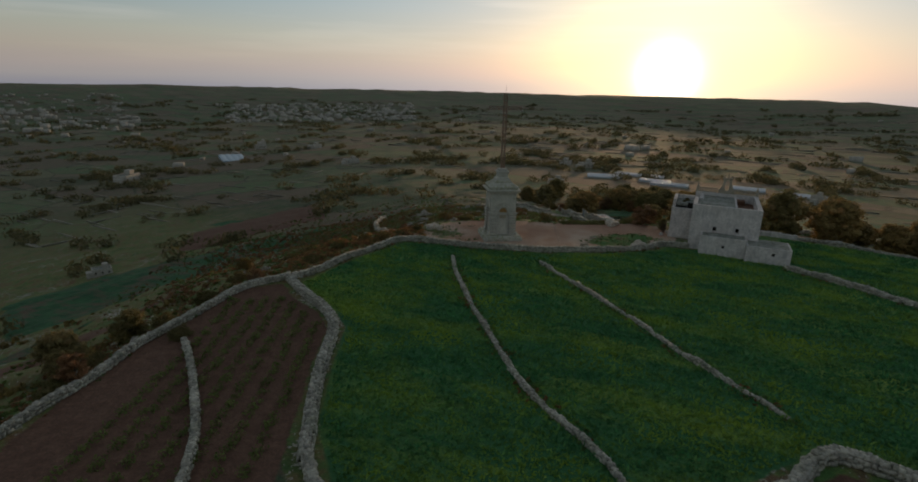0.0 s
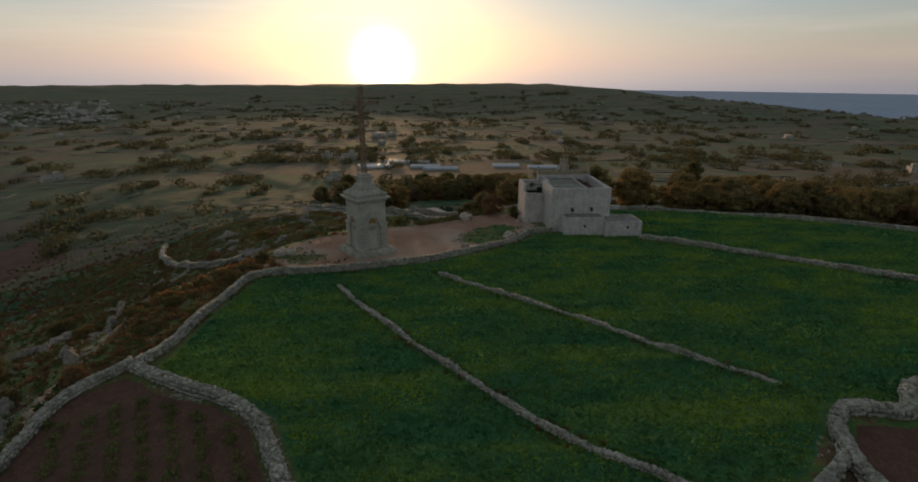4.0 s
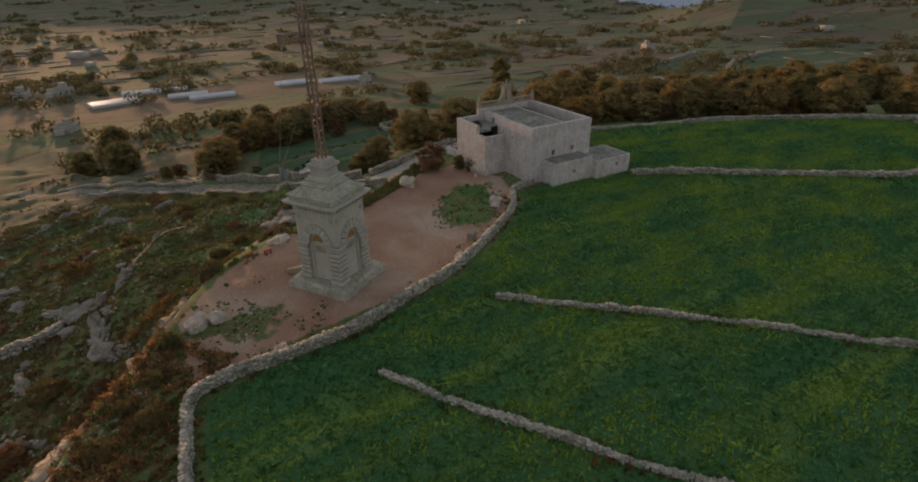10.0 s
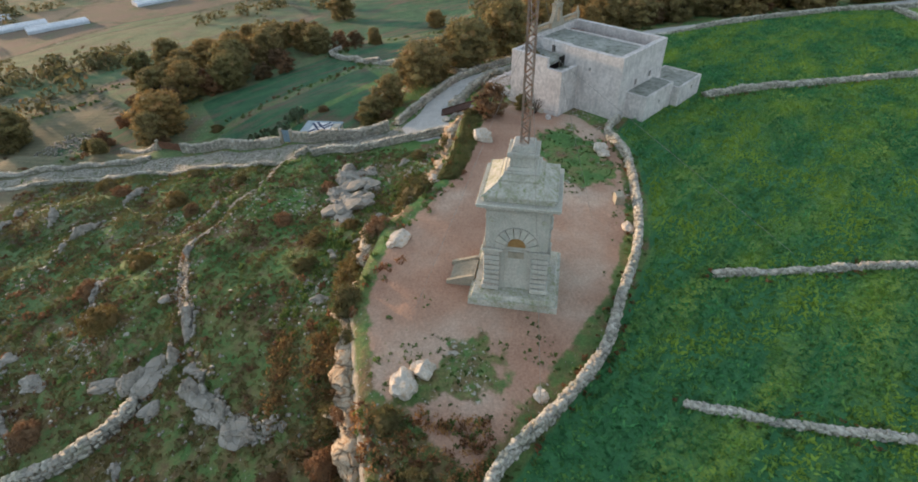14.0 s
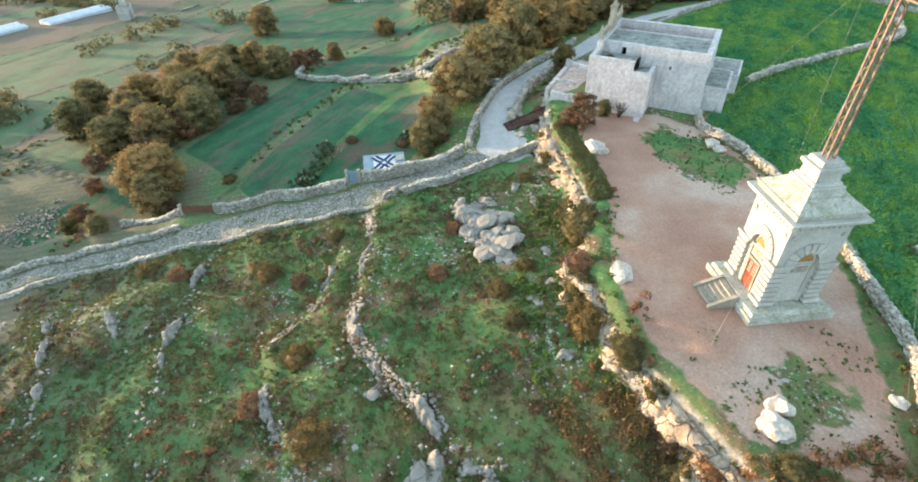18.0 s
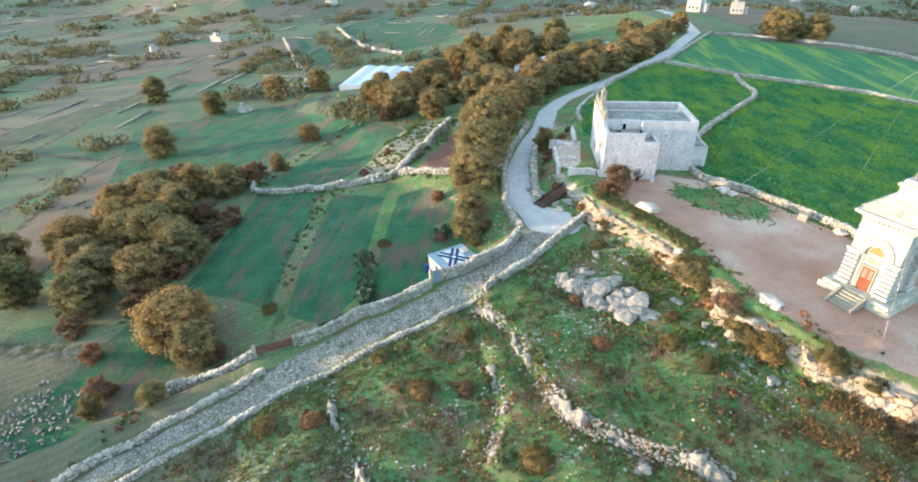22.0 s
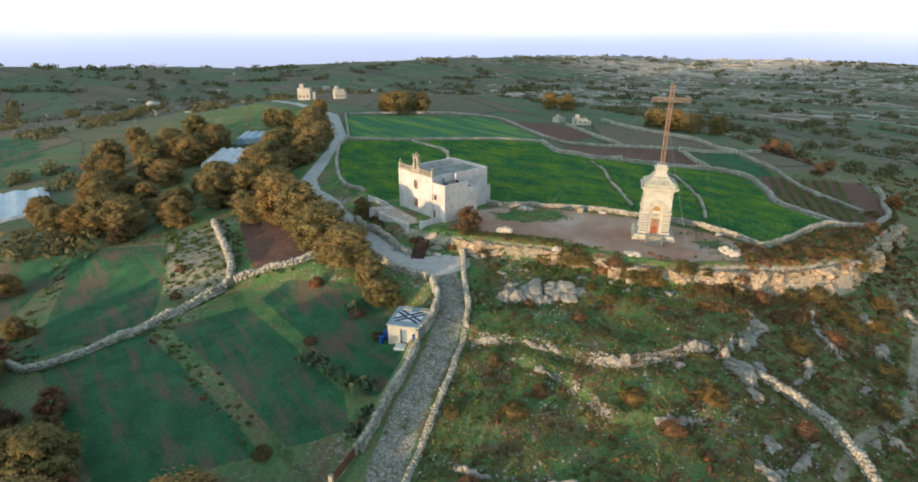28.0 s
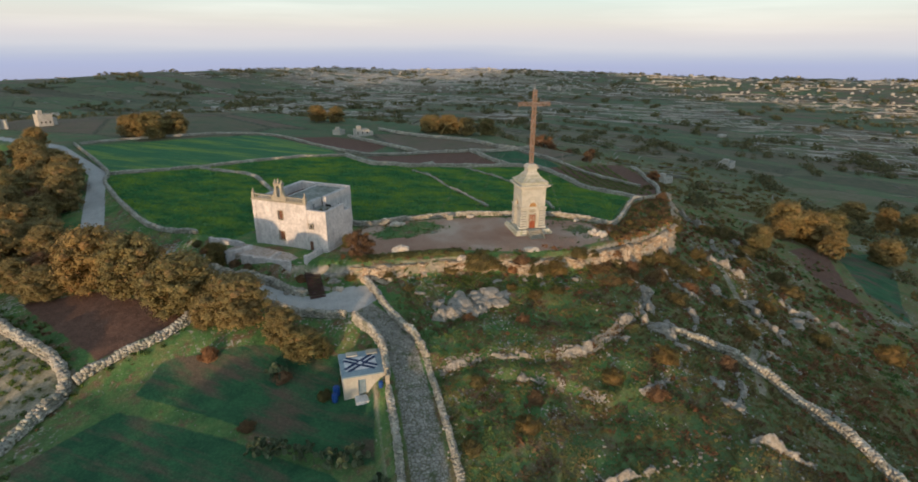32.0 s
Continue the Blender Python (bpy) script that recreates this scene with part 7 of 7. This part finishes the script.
scatter("weeds", "yellow-green bushes on a dry strip", "weeds", SCRUB_Y, 85, 900, (58, 85, 3, 28), dry_strip, (0.2, 0.6), 44, 0.2)


def ledge_grass(x, y, rng):
    d = line_distance(x, y, [(28.5, 7.6), (25.5, 7.9), (22, 7.5), (17, 7.6), (13.5, 8.0)])
    return (d < 1.0) & (rng.uniform(0, 1, len(x)) < 0.9 - 0.5 * d)


def dry_tufts(x, y, rng):
    d = np.min([line_distance(x, y, w) for w in TUFT_LINES], axis=0)
    return (d < 1.7) & (rng.uniform(0, 1, len(x)) < 0.75 - 0.4 * d + 0.4 * waves(x, y, 4, 35))


TUFT_LINES = [[(21, 30.6), (15.7, 30), (8, 31.3)], [(7, 31.5), (3, 31.4), (-1.2, 28.6), (-7.5, 24.2), (-10.2, 20.6)], [(14.5, 33.4), (8.3, 35.4), (4.6, 39.2)], [(20.4, 47.4), (11.4, 47.5), (3.2, 47)], [(14.1, 61.9), (6.8, 58), (0.1, 56.4)], [(20, 52), (21, 42), (21, 33)]]
STRAW = leaf_material("straw_grass", (0.13, 0.14, 0.05), (0.175, 0.175, 0.066), (0.22, 0.17, 0.08), None, None, 0.2)
scatter("grass", "yellow-green turf on the cliff's lip", "grass", STRAW, 93, 9000, (13, 29, 6, 9.5), ledge_grass, (0.1, 0.22), 8, 0.5, 0.3, True)
scatter("grass", "straw-coloured grass tufts beside the rock ridges", "grass", STRAW, 94, 26000, (-12, 23, 19, 64), dry_tufts, (0.1, 0.28), 12, 0.22, 0.3, True)
scatter("weeds", "low green weeds in the red dirt", "weeds", SCRUB_G, 65, 3000, (-17, 32, -10, 10), forecourt, (0.05, 0.16), 9, 0.5, 0.2, True)
scatter("crop", "dense green crop with yellow flowers", "crop", CROP_LEAF, 66, 190000, (-31, 84, -76, 0), in_crop, (0.08, 0.15), 2, 0.85, 0.3, True)


FIELD_WALLS = [[(-9, -10.5), (-9.5, -16), (-9.3, -24.6), (-8.1, -35.7), (-7.2, -42.8), (-4.1, -50.7)], [(2.9, -14), (4.1, -19.5), (7.6, -32.7), (8.4, -40), (12, -50.5)],
               [(24.6, -6.8), (20, -8.9), (5.1, -8.9), (-6, -6.2), (-16, 0.1), (-24.5, -10), (-30.5, -15.3)], [(36.8, -18.8), (45, -38), (49, -50.5)]]


def heath(x, y, rng):
    d = signed(x, y, TOP)
    return (d > 2.2) & (line_distance(x, y, LANE) > 3.4) & (waves(x, y, 7, 39) + 0.6 * waves(x, y, 2.4, 40) + rng.normal(0, 0.3, len(x)) > 0.35)


HEATH = leaf_material("rust_heath", (0.15, 0.085, 0.05), (0.225, 0.125, 0.07), (0.27, 0.16, 0.09), None, None, 0.2)
scatter("heath", "low rust-brown heath over the terraces", "heath", HEATH, 99, 7500, (-14, 23, 11, 66), heath, (0.18, 0.5), 26, 0.17, 0.2)


def wall_foot(x, y, rng):
    d = np.min([line_distance(x, y, w) for w in FIELD_WALLS], axis=0)
    return (d < 0.9) & (rng.uniform(0, 1, len(x)) < 0.5 + 0.7 * waves(x, y, 6, 31))


scatter("weeds", "tangled dry weeds along the field walls", "weeds", SCRUB_B, 91, 9000, (-31, 50, -56, 1), wall_foot, (0.1, 0.28), 12, 0.4, 0.25, True)
scatter("weeds", "rank green weeds along the field walls", "weeds", SCRUB_G, 92, 12000, (-31, 50, -56, 1), wall_foot, (0.1, 0.3), 12, 0.4, 0.25, True)


def valley_scrub(x, y, rng):
    d = signed(x, y, TOP)
    road = np.minimum(line_distance(x, y, LANE), line_distance(x, y, ROAD))
    walls = np.minimum(line_distance(x, y, [(45.5, 12.4), (50.8, 18.9), (59.3, 22.9), (61.8, 27.4), (64.3, 34.1), (37, 48.5)]), line_distance(x, y, [(78, 4.5), (59.3, 22.9), (65, 34.5), (73, 45), (82, 40), (99, 18)]))
    return (d > 1) & (road > 2.4) & ((walls < 1.5) | ((waves(x, y, 18, 17) > 0.5) & (np.min([signed(x, y, o) for o in SOWN], axis=0) > 0.5) & (signed(x, y, STONY) > 0)))


scatter("scrub", "tangled green hedge growth along the valley fields", "scrub", SCRUB_G, 67, 9000, (24, 125, -70, 95), valley_scrub, (0.15, 0.5), 24, 0.3)
scatter("scrub", "dry brown growth along the valley fields", "scrub", SCRUB_B, 68, 4000, (24, 125, -70, 95), valley_scrub, (0.15, 0.5), 24, 0.28)

# rows of young plants in the ploughed field
rows_x, rows_y = [], []
for n in range(8):
    for m in range(36):
        t = m / 36
        rows_x.append(-42.5 + n * 2.2 + 6.5 * t * (1 - n / 16))
        rows_y.append(-58 + 38 * t)
rx, ry = np.array(rows_x), np.array(rows_y)
prng = np.random.RandomState(4)
rx, ry = rx + prng.normal(0, 0.1, len(rx)), ry + prng.normal(0, 0.2, len(ry))
ok = signed(rx, ry, PLOUGH) < -0.8
rx, ry = rx[ok], ry[ok]
vs = np.concatenate([blob_leaves(prng, (a, b, ground_z(a, b) + 0.2), (0.5, 0.42, 0.3), 60, 0.1) for a, b in zip(rx, ry)])
tagged(mesh_part("seedlings", vs, np.arange(len(vs)).reshape(-1, 4), SCRUB_G), "rows of young plants in red ploughed soil", "seedlings", kind="stuff")


# ---- far woods, farmhouses, greenhouses and town ----
def far_woods():
    """Hedgerows and copses: short rows of trees that follow the plots."""
    rng = np.random.RandomState(17)
    n = 2700
    r, a = 95 + 2000 * rng.uniform(0, 1, n) ** 1.7, rng.uniform(0, 6.28, n)
    x, y = r * np.sin(a), r * np.cos(a)
    ok = (signed(x, y, TOP) > 30) & ((r > 240) | (rng.uniform(0, 1, n) < 0.25))
    x, y, r = x[ok], y[ok], r[ok]
    turn = 0.97 + 1.57 * rng.randint(0, 2, len(x)) + rng.normal(0, 0.15, len(x))
    many = rng.randint(2, 11, len(x))
    i = np.repeat(np.arange(len(x)), many)
    step = np.concatenate([np.arange(m) for m in many]) * 3.2 * (1 + r[i] / 900)
    tx, ty = x[i] + step * np.cos(turn[i]) + rng.normal(0, 2, len(i)), y[i] + step * np.sin(turn[i]) + rng.normal(0, 2, len(i))
    k = rng.uniform(1.0, 2.6, len(i)) * (1 + r[i] / 1300)
    tz = height(tx, ty)
    ok = (tz > -84) & (line_distance(tx, ty, ROAD) > 5) & (line_distance(tx, ty, LANE) > 5)
    ok &= np.min([signed(tx, ty, o) for o in SOWN + GREEN_V + [RED_W]], axis=0) > -1
    tx, ty, tz, k, d = tx[ok], ty[ok], tz[ok], k[ok], r[i][ok]
    vs = []
    for near, cards, leaf in ((True, 70, 0.24), (False, 22, 0.42)):
        sel = (d < 500) == near
        c = np.repeat(np.stack([tx, ty, tz + 0.55 * k], -1)[sel], cards, 0)
        q = np.repeat(k[sel], cards)[:, None]
        vs.append(blob_leaves(rng, c, q * np.array([1.2, 1.2, 0.75]), len(c), leaf * q))
    v = np.concatenate(vs)
    tagged(mesh_part("far_woods", v, np.arange(len(v)).reshape(-1, 4), LEAF_E), "scattered dark trees and hedges over distant farmland", "woods", kind="stuff")


far_woods()


def house_kind(seed, w, d, h, material):
    rng = random.Random(seed)
    t = thing("farmhouse", pose(0, 0, -900), "flat-roofed pale limestone farmhouse in the fields", "house", "farmhouses")
    holes = [(x - 0.45, x + 0.45, 1.2, 2.3) for x in np.linspace(-w / 2 + 1.5, w / 2 - 1.5, 3)]
    for y, s in ((-d / 2, 1), (d / 2 - 0.4, -1)):
        part("wall", wall_with_holes(-w / 2, w / 2, -1, h, y, y + 0.4, holes), material, t)
    part("wall", boxes((-w / 2, -w / 2 + 0.4, -d / 2 + 0.4, d / 2 - 0.4, -1, h)), material, t)
    part("wall", boxes((w / 2 - 0.4, w / 2, -d / 2 + 0.4, d / 2 - 0.4, -1, h)), material, t)
    part("roof", boxes((-w / 2 + 0.4, w / 2 - 0.4, -d / 2 + 0.4, d / 2 - 0.4, h - 0.6, h - 0.4)), ROOFING, t)
    # added dark block: paints the unlit rooms behind the window holes
    part("interior", boxes((-w / 2 + 0.5, w / 2 - 0.5, -d / 2 + 0.9, d / 2 - 0.9, -1, h - 0.7)), DARK, t)
    part("roof_room", boxes((w * 0.05, w * 0.35, -d * 0.2, d * 0.25, h - 0.4, h + 2.2), bevel=0.03), material, t)
    part("porch", boxes((-w / 2 - 2.5, -w / 2, -d * 0.3, d * 0.3, -1, h * 0.6), bevel=0.03), material, t)
    return t


HOUSE_WALL = surface("house_render", (0.42, 0.39, 0.33), (0.56, 0.52, 0.46), 0.3, 3.0, 0.9, 0.15, 0.02)
HOUSES = [house_kind(1, 9, 7, 3.6, HOUSE_WALL), house_kind(2, 14, 8, 4.2, HOUSE_WALL), house_kind(3, 7, 7, 6.2, HOUSE_WALL)]
hused = set()
for n, (x, y, k, s, turn) in enumerate([(146, -141, 2, 1.1, 20), (133, -149, 2, 0.9, 40), (20, -120, 0, 0.8, 10), (28, -124, 0, 0.6, 60), (61, 154, 0, 0.9, 30), (104, 266, 1, 1.0, 50), (158, 110, 2, 0.8, 15),
                                        (350, 24, 1, 1.0, 30), (159, 15, 0, 0.55, 12), (146, 37, 0, 0.5, 40), (-104.7, -116, 0, 0.9, 20), (-205, -200, 1, 1.2, 35), (343, 60, 0, 0.8, 10), (-144, 515, 2, 1.6, 20), (-85, 478, 1, 1.3, 60), (-40, 303, 1, 1.0, 35), (112, 248, 0, 1.3, 10), (-93, 64, 0, 0.7, 30),
                                        (155, -400, 1, 1.3, 70), (-195, 318, 1, 1.6, 80), (60, -330, 0, 1.3, 20), (120, -290, 2, 1.0, 50)]):
    t = HOUSES[k] if k not in hused else copy_thing(HOUSES[k], pose(0, 0, 0))
    hused.add(k)
    t.matrix_basis = pose(x, y, ground_z(x, y) + 0.2, 0, 0, turn) @ Matrix.Scale(0.72 * s, 4)


def town(name, label, seed, count, place, size):
    rng = np.random.RandomState(seed)
    pts, hs = [], []
    while len(pts) < count:
        x, y = place(rng)
        z = ground_z(x, y)
        if z > -85:
            k = rng.uniform(size[0], size[1])
            pts.append((x, y, z + k * 0.45)), hs.append((k * rng.uniform(0.6, 1.4), k * rng.uniform(0.6, 1.2), k * rng.uniform(0.4, 0.9)))
    w, q = stones_mesh(np.array(pts), np.array(hs), rng.uniform(0, 0.6, count), np.random.RandomState(seed + 1))
    tagged(mesh_part(name, w, q, HOUSE_WALL), label, "town", kind="stuff")


def polar(rng, az0, az1, r0, r1):
    a, r = math.radians(rng.uniform(az0, az1)), rng.uniform(r0, r1)
    return r * math.sin(a), r * math.cos(a)


town("far_town", "pale flat-roofed houses of a distant town", 71, 320, lambda g: polar(g, -17, 3, 1250, 1900), (3, 7))
town("far_town", "pale houses of a distant village", 72, 260, lambda g: polar(g, -42, -24, 1100, 2300), (3, 7))
town("far_town", "pale houses and quarries on a distant ridge", 77, 700, lambda g: polar(g, -185, -112, 1000, 1560), (1.3, 3.2))
town("scattered_farms", "scattered pale farm buildings in the distance", 73, 150, lambda g: polar(g, -180, 180, 420, 1900), (2, 5))

FIELD_WALL = surface("grey_field_wall", (0.2, 0.19, 0.15), (0.34, 0.31, 0.26), 0.05, 0.6, 0.95, 0.4, 0.1, None, 0.25, island=True)


def far_terraces(seed, n, az0, az1, r0, material):
    """Long low field walls in rows over the far farmland."""
    rng = np.random.RandomState(seed)
    a, r = np.radians(rng.uniform(az0, az1, n)), rng.uniform(r0, 2000, n)
    x, y = r * np.sin(a), r * np.cos(a)
    z = height(x, y)
    ok = (z > -85) & (waves(x, y, 300, 75) > -0.25) & (signed(x, y, TOP) > 25)
    x, y, z, k = x[ok], y[ok], z[ok], 1 + r[ok] / 900
    m = len(x)
    hs = np.stack([k * rng.uniform(3, 12, m), 0.22 * k, 0.33 * k * rng.uniform(0.4, 1.0, m)], -1)
    ts = -0.6 + 0.3 * waves(x, y, 500, 76) + 1.57 * (rng.uniform(0, 1, m) < 0.25)
    w, q = stones_mesh(np.stack([x, y, z + 0.1 * k], -1), hs, ts, rng)
    tagged(mesh_part("far_terraces", w, q, material), "field walls and terraces over distant farmland", "terraces", kind="stuff")


far_terraces(74, 5500, 0, 360, 170, FIELD_WALL)
far_terraces(75, 5200, 165, 255, 420, HOUSE_WALL)


def greenhouse(x, y, turn, w, d, n, material, label):
    top = thing("greenhouse", pose(x, y, ground_z(x, y), 0, 0, turn), label, "greenhouse", "plastic greenhouses")
    for i in range(n):
        bm = bmesh.new()
        x0, x1 = -w / 2 + i * w / n, -w / 2 + (i + 1) * w / n
        prism(bm, [(x0, -1.0)] + [(x0 + (x1 - x0) * k / 6, 0.9 + 0.5 * math.sin(math.pi * k / 6)) for k in range(7)] + [(x1, -1.0)], -d / 2, d / 2)
        part("plastic_tunnel", bm, material, top)


PLASTIC = surface("milky_plastic", (0.52, 0.56, 0.6), (0.68, 0.71, 0.74), 0.4, 2.0, 0.4, 0.1, 0.02)
PLASTIC_B = surface("blue_plastic_sheet", (0.25, 0.36, 0.46), (0.38, 0.48, 0.56), 0.5, 2.0, 0.4, 0.1, 0.02)
greenhouse(147, -5, 55, 18, 26, 4, PLASTIC, "milky white plastic greenhouse tunnels in the valley")
greenhouse(114, -45, 25, 9, 20, 4, PLASTIC, "milky white plastic tunnels beside the woods")
greenhouse(121, -71, 25, 13, 13, 5, PLASTIC_B, "pale blue plastic tunnels beside the woods")
# white-roofed farm sheds, with the greenhouse tunnels as stand-in shape
for x, y, w, d in ((125, 200, 7, 26), (119, 171, 6, 15), (118.5, 156, 6, 17), (154, 147, 8, 14), (168, 130, 7, 20)):
    greenhouse(x, y, 52, w, d, 2, PLASTIC, "long white-roofed farm sheds among trees")
greenhouse(100, 190, 70, 10, 18, 3, PLASTIC, "white plastic tunnels on the plain")
greenhouse(-150, 420, 20, 20, 45, 4, PLASTIC_B, "long grey plastic tunnels on the plain")
